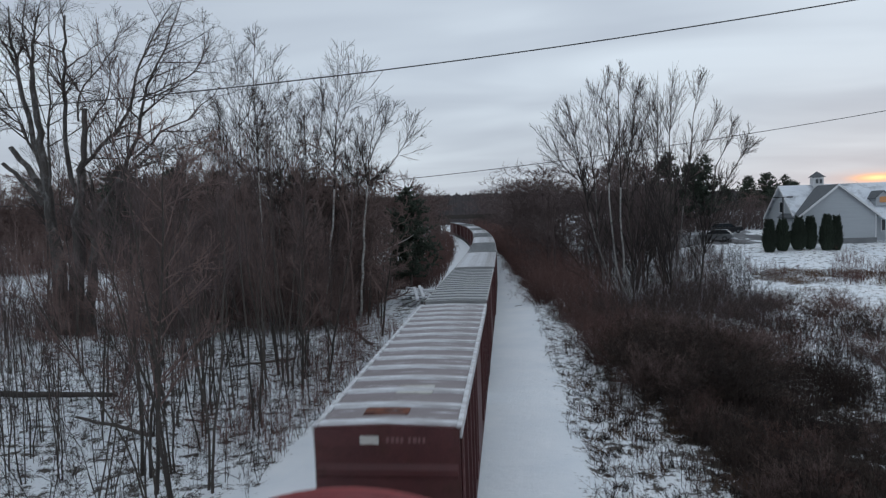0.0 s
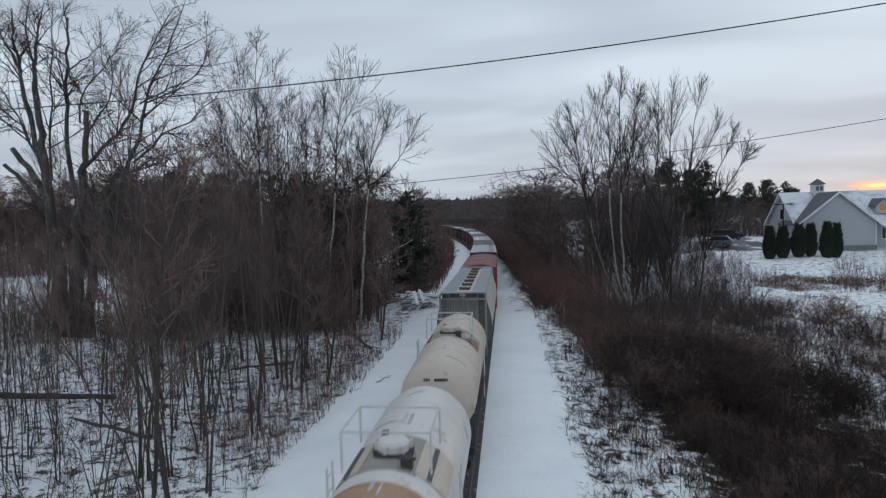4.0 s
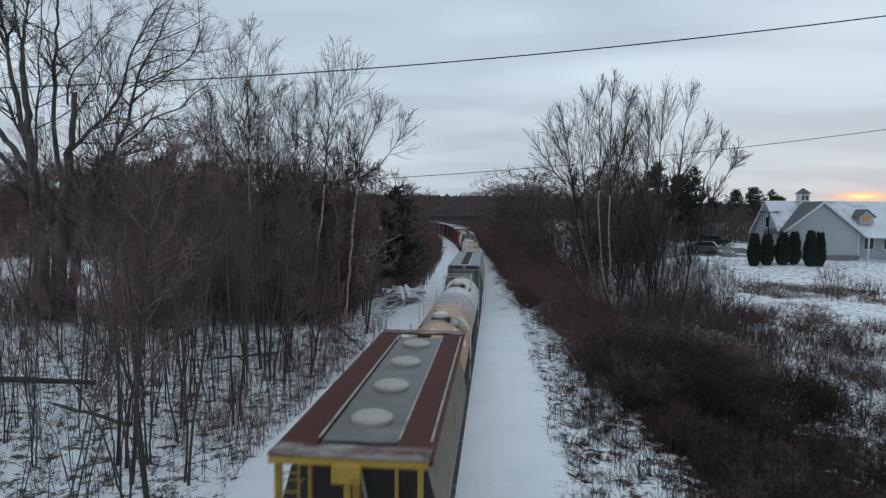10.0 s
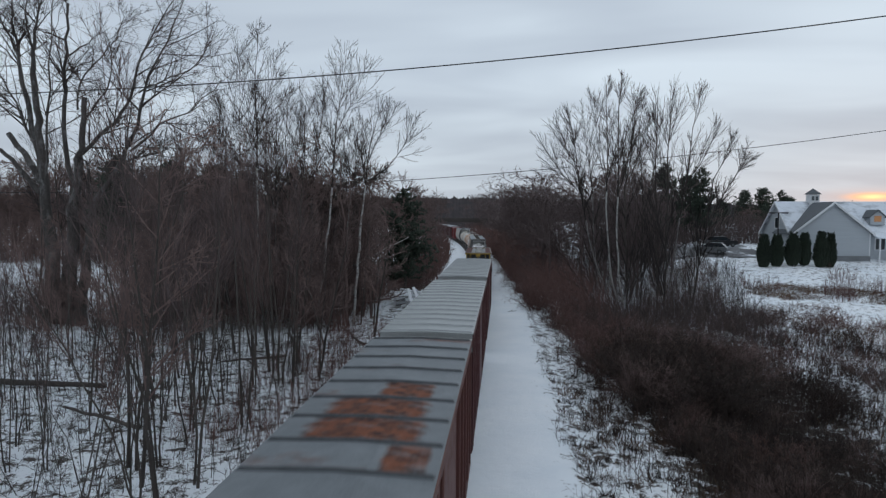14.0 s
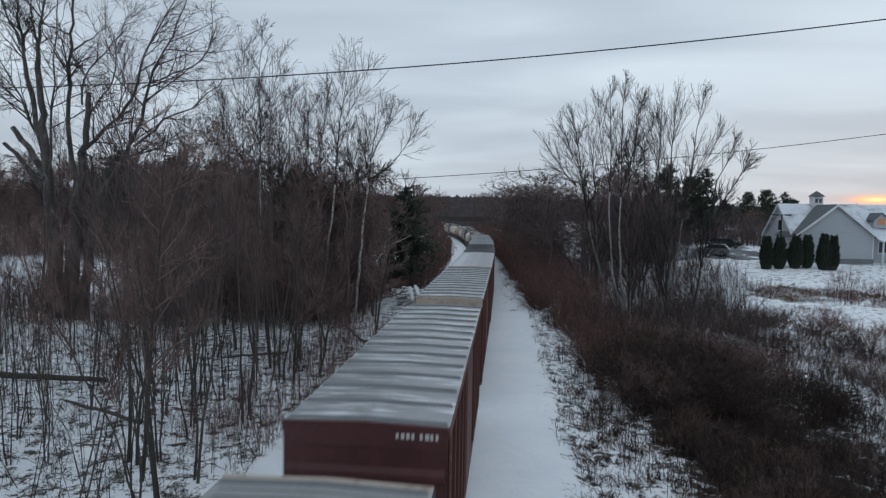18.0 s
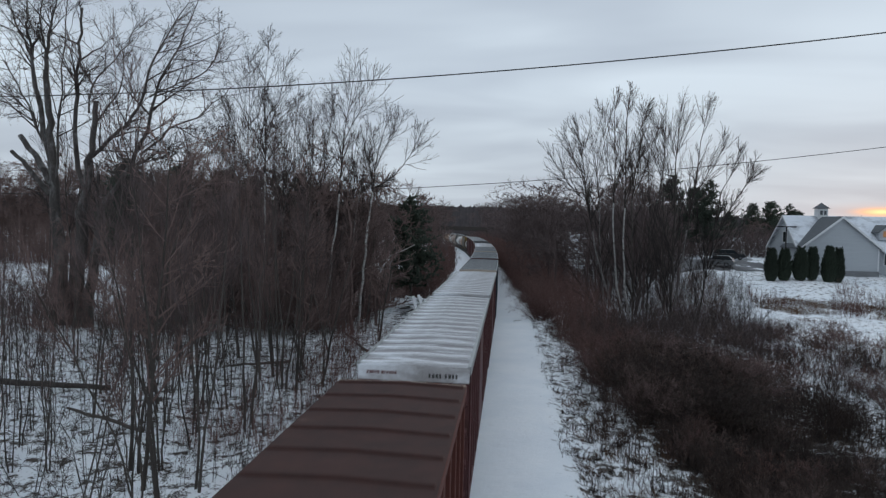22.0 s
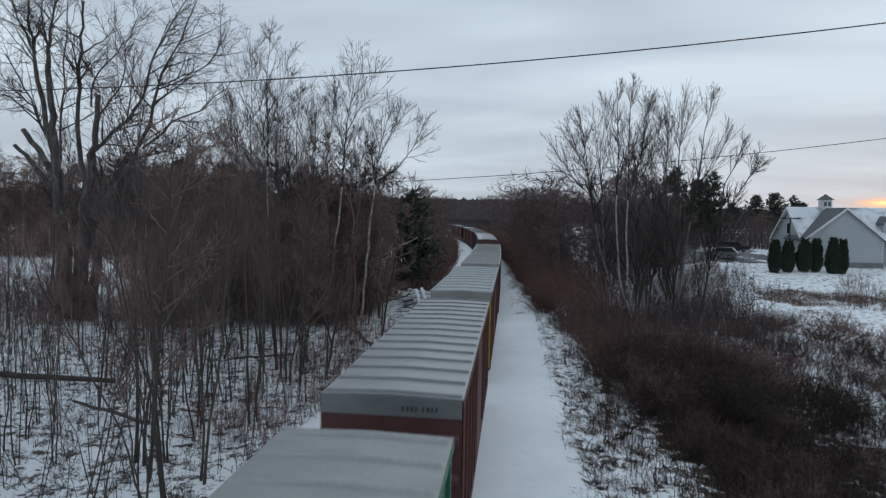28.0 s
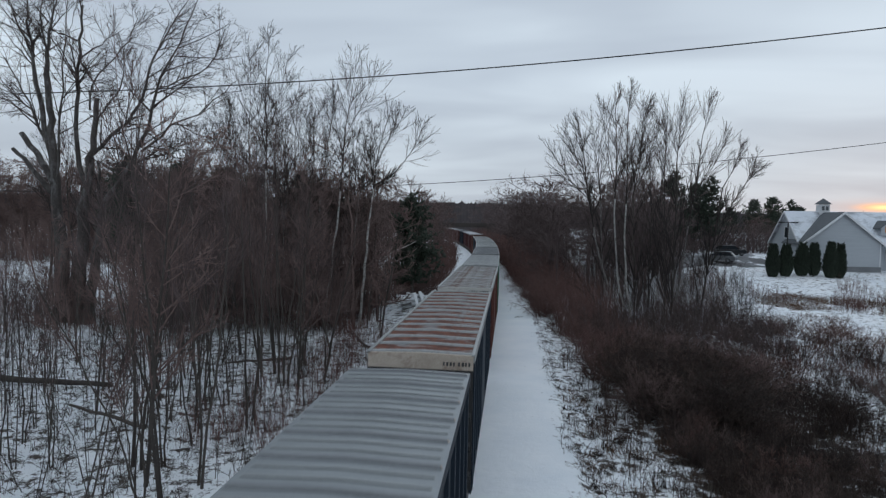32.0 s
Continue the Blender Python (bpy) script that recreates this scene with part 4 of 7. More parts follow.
# shrubs and stalks along both edges of the snow beside the line
X, Y = patch_of(1000, -11.0, -5.5, 22, 56, lambda x, y: noise.noise((x * 0.5, y * 0.3, 6.0)) > -0.02 and not (x > -9.6 and y > 48))
undergrowth("brush", "red-brown stalks and shrubs along the snowy bank", X, Y, rng.uniform(0.4, 2.0, len(X)), rng.uniform(0.006, 0.014, len(X)), 5, M["red_twig"], fine=0.006)
X, Y = patch_of(1500, 6.2, 11.0, 18, 62, lambda x, y: x > 6.6 + 1.2 * math.sin(y * 0.45) + (1.2 if y < 26 else 0) and noise.noise((x * 0.5, y * 0.4, 2.0)) > -0.05)
undergrowth("brush", "dark stalks and shrubs along the snowy bank", X, Y, rng.uniform(0.4, 1.8, len(X)), rng.uniform(0.006, 0.014, len(X)), 5, M["bush_twig"], fine=0.006)
# thin stems round the old tree and the brush at its foot
X, Y = patch_of(60, -44, -14, 18, 45, lambda x, y: -1.0 < (x - 2.7) / y < -0.6)
undergrowth("saplings", "thin bare saplings standing in snow", X, Y, rng.uniform(3.5, 7.5, len(X)), rng.uniform(0.016, 0.034, len(X)), 2, M["bark"], sway=0.08)
X, Y = patch_of(420, -39, -27, 43.5, 50, lambda x, y: math.hypot(x + 32.6, (y - 46.5) * 1.4) < 5.5)
undergrowth("brush", "brown brush round the foot of the old tree", X, Y, rng.uniform(0.4, 1.5, len(X)), rng.uniform(0.010, 0.02, len(X)), 6, M["red_twig"], sway=0.35)
X, Y = patch_of(700, -52, -20, 42.5, 46.5, lambda x, y: x < -0.36 * y - 4 and noise.noise((x * 0.22, y * 0.22, 2.0)) > -0.1)
undergrowth("brush", "tall leafless brush in front of the old tree", X, Y, rng.uniform(1.5, 6.5, len(X)), rng.uniform(0.010, 0.024, len(X)), 8, M["twig"], sway=0.2)
X, Y = patch_of(1100, -34, -9, 46, 54, lambda x, y: (x - 2.7) / y > -0.62 and (x - 2.7) / y < -0.27)
undergrowth("brush", "tall leafless brush among the birches", X, Y, rng.uniform(2.0, 8.5, len(X)), rng.uniform(0.010, 0.022, len(X)), 8, M["twig"], sway=0.16)
# low dark growth over the open ground near the camera
X, Y = patch_of(4300, 9.6, 27, 14.5, 31, lambda x, y: 13.2 - 0.13 * y < x < 6 + 0.74 * y and noise.noise((x * 0.4, y * 0.4, 8.0)) > (-0.25 if x < 6.5 + 0.3 * y else 0.22))
undergrowth("brush", "low tangled dark brush and dead stalks", X, Y, rng.uniform(0.15, 1.0, len(X)), rng.uniform(0.005, 0.012, len(X)), 7, M["bush_twig"], fine=0.006, sway=0.6)
# low tangled growth in the open ground beyond the thicket
X, Y = patch_of(2300, 14.0, 28, 20, 46, lambda x, y: 6 + 0.24 * y < x < 6 + 0.66 * y and noise.noise((x * 0.25 + 2, y * 0.25, 7.0)) > 0.04)
undergrowth("brush", "low tangled brown brush with snow between", X, Y, rng.uniform(0.3, 1.3, len(X)), rng.uniform(0.007, 0.014, len(X)), 6, M["bush_twig"], fine=0.006, sway=0.5)
X, Y = patch_of(1300, 18, 36, 39, 58, lambda x, y: 5 + 0.30 * y < x < 4 + 0.60 * y and noise.noise((x * 0.3 + 5, y * 0.3, 2.0)) > 0.06)
undergrowth("brush", "low tangled brown brush in the snowy field", X, Y, rng.uniform(0.3, 1.2, len(X)), rng.uniform(0.008, 0.016, len(X)), 6, M["red_twig"], fine=0.008, sway=0.5)
X, Y = patch_of(700, 14, 34, 56, 84, lambda x, y: 3 + 0.23 * y < x < 5 + 0.31 * y)
undergrowth("brush", "brown brush between the clump of trees and the field", X, Y, rng.uniform(0.5, 2.2, len(X)), rng.uniform(0.012, 0.022, len(X)), 7, M["twig"], fine=0.011, sway=0.4)
# slim saplings that stand out of the thicket
X, Y = patch_of(110, 7.2, 20, 30, 52, lambda x, y: x < 7 + 0.26 * y and noise.noise((x * 0.3, y * 0.3, 9.0)) > -0.05)
undergrowth("saplings", "slim grey saplings rising out of the thicket", X, Y, rng.uniform(2.0, 4.6, len(X)), rng.uniform(0.008, 0.016, len(X)), 9, M["bush_twig"], fine=0.006, sway=0.32)
# dark brush along the inside of the bend
q = [on_track(s) + (o,) for s, o in zip(rng.uniform(72, 210, 1500), -5.6 - 7 * rng.uniform(0, 1, 1500) ** 1.4)]
X, Y = np.array([a + o * math.cos(radians(c)) for a, b, c, o in q]), np.array([b + o * math.sin(radians(c)) for a, b, c, o in q])
undergrowth("brush", "dark red-brown brush along the inside of the bend", X, Y, rng.uniform(1.2, 4.0, len(X)), rng.uniform(0.02, 0.04, len(X)), 6, M["red_twig"], fine=0.014, sway=0.3)


# ---- the freight train ----
RUST = ((0.058, 0.022, 0.014), (0.165, 0.064, 0.032))
GALV = dict(scale=1.2, rough=0.34, metal=0.3, stretch=(0.6, 2.0, 1), bump=0.08)
M["galv"] = surface("galvanised_roof", (0.25, 0.258, 0.26), (0.39, 0.398, 0.40), **GALV)
M["galv_light"] = surface("pale_galvanised_roof", (0.22, 0.232, 0.23), (0.34, 0.352, 0.348), **GALV)
M["galv_rib"] = surface("galvanised_rib", (0.12, 0.126, 0.13), (0.22, 0.23, 0.24), **GALV)
M["dark_seam"] = surface("dark_roof_seam", (0.03, 0.033, 0.036), (0.09, 0.095, 0.10), 2.0, 0.6, 0.2)
M["galv_blue"] = surface("blue_grey_roof", (0.20, 0.218, 0.228), (0.30, 0.322, 0.335), **GALV)
M["frosted"] = surface("frosted_red_grey_roof", (0.165, 0.15, 0.155), (0.30, 0.285, 0.29), 1.3, 0.42, 0.15, stretch=(0.4, 2, 1), frost=0.40)
M["frosted_dull"] = surface("dull_frosted_roof", (0.17, 0.135, 0.14), (0.26, 0.225, 0.23), 1.3, 0.5, 0.1, stretch=(0.4, 2, 1), frost=0.16)
M["frost_rib"] = surface("frosted_rib", (0.31, 0.295, 0.30), (0.50, 0.495, 0.505), 1.6, 0.45, 0.1, stretch=(0.6, 2, 1), frost=0.62)
M["rust_heavy"] = surface("heavily_rusted_roof_panel", (0.22, 0.242, 0.248), (0.37, 0.395, 0.402), 1.5, 0.6, 0.1, rust=((0.060, 0.018, 0.013), (0.205, 0.068, 0.034)), rust_amount=0.64, rust_scale=1.2, rust_stretch=(0.6, 1.2, 1))
M["rust_rib"] = surface("pale_rib_flecked_with_rust", (0.20, 0.21, 0.21), (0.36, 0.37, 0.37), 2.0, 0.6, 0.1, rust=((0.11, 0.05, 0.035), (0.24, 0.14, 0.10)), rust_amount=0.26, rust_scale=1.1, rust_stretch=(1.6, 1, 1))
M["shiny"] = surface("frost_streaked_roof", (0.165, 0.175, 0.182), (0.31, 0.32, 0.328), 1.2, 0.28, 0.35, stretch=(0.5, 1.6, 1), frost=0.47)
M["rusty"] = surface("rusty_galvanised_roof", (0.24, 0.25, 0.25), (0.42, 0.43, 0.43), 1.5, 0.6, 0.1, rust=RUST, rust_amount=0.46, rust_scale=1.0, rust_stretch=(0.7, 1.4, 1))
M["rusty_less"] = surface("rust_patched_roof", (0.10, 0.112, 0.122), (0.20, 0.215, 0.225), 1.5, 0.5, 0.15, rust=((0.060, 0.015, 0.008), (0.24, 0.075, 0.028)), rust_amount=0.22, rust_scale=0.42, rust_stretch=(0.8, 1.3, 1))
M["rust_bay"] = surface("roof_bay_eaten_by_rust", (0.10, 0.112, 0.122), (0.20, 0.215, 0.225), 1.5, 0.5, 0.15, rust=((0.028, 0.010, 0.007), (0.22, 0.066, 0.026)), rust_amount=0.58, rust_scale=1.1, rust_stretch=(0.5, 1.3, 1), fade=True)
M["brown_roof"] = surface("dark_brown_rusted_roof", (0.022, 0.008, 0.006), (0.062, 0.020, 0.014), 1.6, 0.8, rust=((0.07, 0.028, 0.018), (0.22, 0.15, 0.12)), rust_amount=0.14, rust_scale=1.2, rust_stretch=(0.5, 1.8, 1))
M["red_roof"] = surface("red_painted_roof", (0.155, 0.016, 0.019), (0.265, 0.034, 0.038), 0.8, 0.45, rust=((0.020, 0.008, 0.008), (0.060, 0.016, 0.016)), rust_amount=0.34, rust_scale=0.9, rust_stretch=(0.35, 1.5, 1))
M["tuscan"] = surface("dark_red_paint", (0.045, 0.012, 0.013), (0.095, 0.026, 0.026), 1.0, 0.6, rust=((0.04, 0.016, 0.012), (0.09, 0.035, 0.025)), rust_amount=0.3)
M["oxide"] = surface("red_oxide_paint", (0.055, 0.016, 0.014), (0.115, 0.035, 0.028), 1.0, 0.6, rust=((0.06, 0.022, 0.014), (0.13, 0.05, 0.03)), rust_amount=0.3)
M["red"] = surface("red_paint", (0.20, 0.026, 0.028), (0.31, 0.050, 0.048), 0.8, 0.55)
M["green"] = surface("green_paint", (0.012, 0.085, 0.050), (0.030, 0.150, 0.090), 1.0, 0.5)
M["blue"] = surface("dark_blue_paint", (0.005, 0.011, 0.020), (0.012, 0.026, 0.044), 1.0, 0.75, rust=RUST, rust_amount=0.15)
M["black"] = surface("black_paint", (0.010, 0.010, 0.011), (0.035, 0.034, 0.034), 2.0, 0.6)
M["yellow"] = surface("yellow_paint", (0.30, 0.18, 0.020), (0.46, 0.30, 0.045), 1.5, 0.55, rust=RUST, rust_amount=0.2)
M["tan_end"] = surface("tan_weathered_end", (0.36, 0.295, 0.235), (0.52, 0.45, 0.38), 1.5, 0.7, rust=RUST, rust_amount=0.28, rust_scale=1.2)
M["rusty_cream"] = surface("cream_end_streaked_with_rust", (0.36, 0.31, 0.24), (0.50, 0.44, 0.36), 1.5, 0.7, rust=((0.10, 0.028, 0.014), (0.24, 0.09, 0.045)), rust_amount=0.44, rust_scale=1.6, rust_stretch=(1.2, 1, 0.45))
M["white_end"] = surface("off_white_end", (0.42, 0.41, 0.38), (0.58, 0.57, 0.54), 1.5, 0.7, rust=RUST, rust_amount=0.28, rust_scale=1.2)
M["beige"] = surface("beige_tank_paint", (0.47, 0.40, 0.335), (0.62, 0.55, 0.475), 0.8, 0.5, rust=((0.20, 0.12, 0.06), (0.34, 0.22, 0.12)), rust_amount=0.2)
M["white_tank"] = surface("white_tank_paint", (0.56, 0.545, 0.52), (0.72, 0.705, 0.675), 0.8, 0.42, rust=((0.26, 0.18, 0.11), (0.42, 0.34, 0.25)), rust_amount=0.24)
M["orange"] = surface("faded_orange_tank_paint", (0.40, 0.235, 0.14), (0.55, 0.36, 0.235), 0.8, 0.5, rust=((0.20, 0.09, 0.035), (0.30, 0.15, 0.07)), rust_amount=0.22)
M["grey_band"] = surface("grey_band_paint", (0.36, 0.35, 0.36), (0.46, 0.45, 0.46), 1.0, 0.5)
M["cream"] = surface("cream_hopper_paint", (0.44, 0.41, 0.36), (0.57, 0.54, 0.48), 0.8, 0.55, rust=RUST, rust_amount=0.14)
M["hopper_rust"] = surface("grey_hopper_streaked_with_rust", (0.36, 0.35, 0.325), (0.50, 0.485, 0.45), 0.8, 0.6, rust=((0.13, 0.060, 0.032), (0.33, 0.19, 0.11)), rust_amount=0.50, rust_scale=0.8, rust_stretch=(1, 1, 0.5))
M["hopper_end"] = surface("dark_grey_hopper_end", (0.075, 0.073, 0.068), (0.15, 0.146, 0.137), 1.2, 0.6)
M["hopper_frame"] = surface("grey_hopper_frame", (0.20, 0.20, 0.19), (0.31, 0.305, 0.29), 1.2, 0.6)
M["walkway"] = surface("galvanised_walkway", (0.22, 0.248, 0.275), (0.33, 0.358, 0.386), 2.0, 0.5, 0.3)
M["hatch"] = surface("dirty_hatch_cover", (0.050, 0.043, 0.037), (0.13, 0.11, 0.093), 3.0, 0.6)
M["grating"] = surface("dark_grating", (0.05, 0.052, 0.055), (0.13, 0.135, 0.14), 6.0, 0.6, 0.3)
M["residue"] = surface("grey_stained_plate", (0.20, 0.185, 0.165), (0.42, 0.395, 0.36), 1.8, 0.7, rust=((0.10, 0.075, 0.055), (0.22, 0.17, 0.13)), rust_amount=0.3)
M["hatch_pale"] = surface("pale_hatch_cover", (0.30, 0.28, 0.25), (0.46, 0.44, 0.40), 2.0, 0.6)
M["worn_walkway"] = surface("brown_walkway_worn_to_grey", (0.19, 0.18, 0.17), (0.34, 0.325, 0.30), 1.4, 0.75, rust=((0.06, 0.018, 0.014), (0.12, 0.038, 0.028)), rust_amount=0.46, rust_scale=1.1, rust_stretch=(0.8, 2.0, 1))
M["brown"] = surface("brown_hopper_paint", (0.065, 0.017, 0.012), (0.115, 0.032, 0.022), 1.0, 0.8)
M["wet_strip"] = surface("dark_roof_strip_with_frost_and_spills", (0.060, 0.064, 0.062), (0.135, 0.14, 0.135), 1.6, 0.4, rust=((0.20, 0.205, 0.20), (0.40, 0.40, 0.385)), rust_amount=0.28, rust_scale=0.75, rust_stretch=(0.7, 1.2, 1))
M["olive"] = surface("drab_hopper_side", (0.125, 0.110, 0.085), (0.20, 0.178, 0.142), 1.0, 0.6, rust=RUST, rust_amount=0.24)
M["steel"] = surface("dirty_truck_steel", (0.030, 0.025, 0.022), (0.075, 0.062, 0.054), 3.0, 0.75)
M["mark_dark"] = surface("dark_stencil_paint", (0.03, 0.03, 0.03), (0.06, 0.06, 0.06), 5, 0.7, bump=0)
M["mark_pale"] = surface("pale_stencil_paint", (0.45, 0.44, 0.42), (0.6, 0.59, 0.57), 5, 0.7, bump=0)
M["rail_white"] = surface("white_handrail_paint", (0.48, 0.48, 0.46), (0.62, 0.62, 0.6), 5, 0.5, bump=0)

M["mark_dim"] = surface("faded_stencil_paint", (0.13, 0.06, 0.06), (0.20, 0.11, 0.11), 5, 0.7, bump=0)

SHARED = {}


def shared(key, make, mat, smooth=False):
    """One mesh for all parts of that key; each object takes its own material."""
    if key not in SHARED:
        SHARED[key] = from_bm(str(key[0]), make(), mat, smooth)
    return SHARED[key]


def piece(name, key, make, mat, parent, m=None, label="", smooth=False):
    return put(name, shared((name, *key), make, mat, smooth), parent, m, label, mat)


def wheel_bm():
    bm = bmesh.new()
    bmesh.ops.create_cone(bm, cap_ends=True, segments=16, radius1=0.42, radius2=0.42, depth=0.13, matrix=pose(0, 0, 0, 0, 90, 0))
    bmesh.ops.create_cone(bm, cap_ends=True, segments=16, radius1=0.46, radius2=0.46, depth=0.03, matrix=pose(-0.06, 0, 0, 0, 90, 0))
    bmesh.ops.create_cone(bm, cap_ends=True, segments=10, radius1=0.11, radius2=0.09, depth=0.24, matrix=pose(0.08, 0, 0, 0, 90, 0))
    return bm


def truck_frame_bm():
    bm = bmesh.new()
    prism(bm, [(-0.06, -0.12), (0.06, -0.12), (0.06, 0.12), (-0.06, 0.12)], -1.25, 1.25)
    box(bm, -0.07, 0.07, -0.45, 0.45, -0.28, 0.18, 0.02)
    for y in (-0.88, 0.88):
        box(bm, -0.09, 0.09, y - 0.16, y + 0.16, -0.18, 0.16, 0.02)
    return bm


def truck(parent, y):
    t = piece("truck", (), lambda: boxes((-1.0, 1.0, -0.2, 0.2, 0.55, 0.78), (-0.3, 0.3, -0.3, 0.3, 0.78, 0.95), bevel=0.02), M["steel"], parent, pose(0, y, 0), "black steel wheel truck")
    for sx in (-1, 1):
        piece("side_frame", (), truck_frame_bm, M["steel"], t, pose(sx * 1.0, 0, 0.55))
        for sy in (-0.88, 0.88):
            piece("wheel", (), wheel_bm, M["rail"], t, pose(sx * 0.755, sy, 0.52, 0, 0, 0 if sx > 0 else 180))


def coupler_bm():
    return boxes((-0.12, 0.12, 0.0, 0.62, 0.74, 0.98), (-0.2, 0.2, 0.5, 0.66, 0.70, 1.02), bevel=0.03)


def running_gear(e, L):
    for s in (-1, 1):
        truck(e, s * (L / 2 - 2.1))
        piece("coupler", (), coupler_bm, M["steel"], e, pose(0, s * (L / 2 - 0.1), 0, 0, 0, 0 if s > 0 else 180))


def ladder(e, x, y, z0, z1, mat, turn=0.0):
    def make():
        bm = bmesh.new()
        for u in (-0.22, 0.22):
            rod(bm, (u, 0, z0), (u, 0, z1), 0.022, 4)
        z = z0 + 0.2
        while z < z1:
            rod(bm, (-0.22, 0, z), (0.22, 0, z), 0.018, 4)
            z += 0.36
        return bm
    piece("ladder", (round(z0, 2), round(z1, 2)), make, mat, e, pose(x, y, 0, 0, 0, turn))


def marks(e, y, z, mat, x0=0.25, n=8, size=0.12):
    """Stencilled lettering that cannot be read: a row of small bars on an end panel."""
    r = random.Random(n)
    x = 0.0
    for i in range(n):
        w = size * (0.45, 0.55, 0.65)[r.randrange(3)]
        if i == n // 2:
            x += size * 0.5
        piece("stencil_bar", (size, round(w, 3)), lambda: boxes((0, w, -0.004, 0.004, 0, size)), mat, e, pose(x0 + x, y, z))
        x += size * 0.85


def boxcar(name, label, L, H, roof, rib, side, end, fascia, bands=15, posts=13, rise=0.05, wide=3.2, mark=None, door=None, patch=None, chord=None, ribw=0.085, beads=0, cap=0.42, mark_x=0.25, mark_drop=0.30, mark_size=0.12, second=None, stains=()):
    """A box car, its middle over the origin, seen mostly from above and behind."""
    e = new(name)
    tagged(e, label, "freight car", "cars of the freight train")
    w = wide / 2
    eave, y1, key = H - rise, L / 2, (L, H, wide)
    piece("underframe", key, lambda: boxes((-1.2, 1.2, -y1 + 0.1, y1 - 0.1, 0.85, 1.05), (-0.3, 0.3, -y1, y1, 0.6, 0.9)), M["steel"], e)
    for s in (-1, 1):
        piece("side_wall", (*key, s), lambda: boxes((min(s * (w - 0.16), s * (w - 0.10)), max(s * (w - 0.16), s * (w - 0.10)), -y1 + 0.05, y1 - 0.05, 0.95, eave - 0.05)), side, e)
        piece("side_sill", (*key, s), lambda: boxes((min(s * (w - 0.12), s * (w - 0.03)), max(s * (w - 0.12), s * (w - 0.03)), -y1 + 0.03, y1 - 0.03, 0.82, 1.08), bevel=0.01), side, e)
        piece("top_chord", (*key, s), lambda: boxes((min(s * (w - 0.14), s * w), max(s * (w - 0.14), s * w), -y1 + 0.02, y1 - 0.02, eave - 0.20, eave - 0.005), bevel=0.015), chord or side, e)
        if chord:
            piece("roof_margin", (*key, s, 1), lambda: boxes((min(s * (w - 0.11), s * (w + 0.004)), max(s * (w - 0.11), s * (w + 0.004)), -y1 + 0.01, y1 - 0.01, eave - 0.02, eave + 0.062), bevel=0.012), chord, e)
        for i in range(posts):
            y = -y1 + 0.5 + (L - 1.0) * i / (posts - 1)
            if abs(y) < 1.45:
                continue
            piece("side_post", (H,), lambda: boxes((-0.05, 0.05, -0.06, 0.06, 1.06, eave - 0.2), bevel=0.012), side, e, pose(s * (w - 0.06), y, 0))
        piece("sliding_door", (*key, s), lambda: boxes((-0.035, 0.035, -1.35, 1.35, 1.0, eave - 0.24), bevel=0.02), door or side, e, pose(s * (w - 0.07), 0, 0))
        ladder(e, s * (w - 0.02), -y1 + 0.33, 0.9, eave - 0.2, side, 90)
    outline = [(-w + 0.02, eave), (0, H), (w - 0.02, eave), (w - 0.02, eave - 0.04), (0, H - 0.05), (-w + 0.02, eave - 0.04)]
    def arch(edge, dz):
        """The curve of a rounded roof from side to side."""
        return [(x, eave + rise * (1 - (x / w) ** 2) + dz) for x in np.linspace(-w + edge, w - edge, 11).tolist()]
    if rise > 0.2:
        outline = arch(0.02, 0.0) + arch(0.02, -0.05)[::-1]
    piece("roof", (*key, rise), lambda: prism(bmesh.new(), outline, -y1 + 0.02, y1 - 0.02), roof, e)
    for i in range(bands + 1):
        y = -y1 + 0.25 + (L - 0.5) * i / bands
        rh = 0.055
        o2 = [(-w + 0.06, eave + 0.002), (-w + 0.10, eave + rh), (0, H + rh), (w - 0.10, eave + rh), (w - 0.06, eave + 0.002), (0, H - 0.01)]

        def make_rib():
            bm = bmesh.new()
            if rise > 0.2:
                return prism(bm, arch(0.06, 0.014) + arch(0.06, -0.01)[::-1], -0.035, 0.035)
            a = [bm.verts.new((x, -ribw + 0.035 * (q in (1, 2, 3)), z)) for q, (x, z) in enumerate(o2)]
            b = [bm.verts.new((x, ribw - 0.035 * (q in (1, 2, 3)), z)) for q, (x, z) in enumerate(o2)]
            for q in range(6):
                bm.faces.new((a[q], a[(q + 1) % 6], b[(q + 1) % 6], b[q]))
            bm.faces.new((a[0], a[1], a[2], a[5]))
            bm.faces.new((a[5], a[2], a[3], a[4]))
            bm.faces.new((b[0], b[1], b[2], b[5]))
            bm.faces.new((b[5], b[2], b[3], b[4]))
            return bm
        piece("roof_rib", (H, wide, rise, ribw), make_rib, rib, e, pose(0, y, 0))
        for b in range(beads if i < bands else 0):
            piece("roof_bead", (H, wide, rise), lambda: prism(bmesh.new(), [(-w + 0.12, eave), (-w + 0.16, eave + 0.028), (0, H + 0.028), (w - 0.16, eave + 0.028), (w - 0.12, eave), (0, H - 0.01)], -0.03, 0.03), M["galv_light"], e, pose(0, y + (b + 1) * (L - 0.5) / bands / (beads + 1), 0))
    for s in (-1, 1):
        m = pose(0, s * y1, 0, 0, 0, 0 if s < 0 else 180)
        top = [(-w + 0.05, eave - cap), (w - 0.05, eave - cap), (w - 0.05, eave - 0.03), (0, H - 0.03), (-w + 0.05, eave - 0.03)]
        if rise > 0.2:
            top = top[:2] + arch(0.05, -0.03)[::-1]
        piece("end_panel", (*key, rise, cap), lambda: prism(bmesh.new(), top, -0.02, 0.06), fascia, e, m)
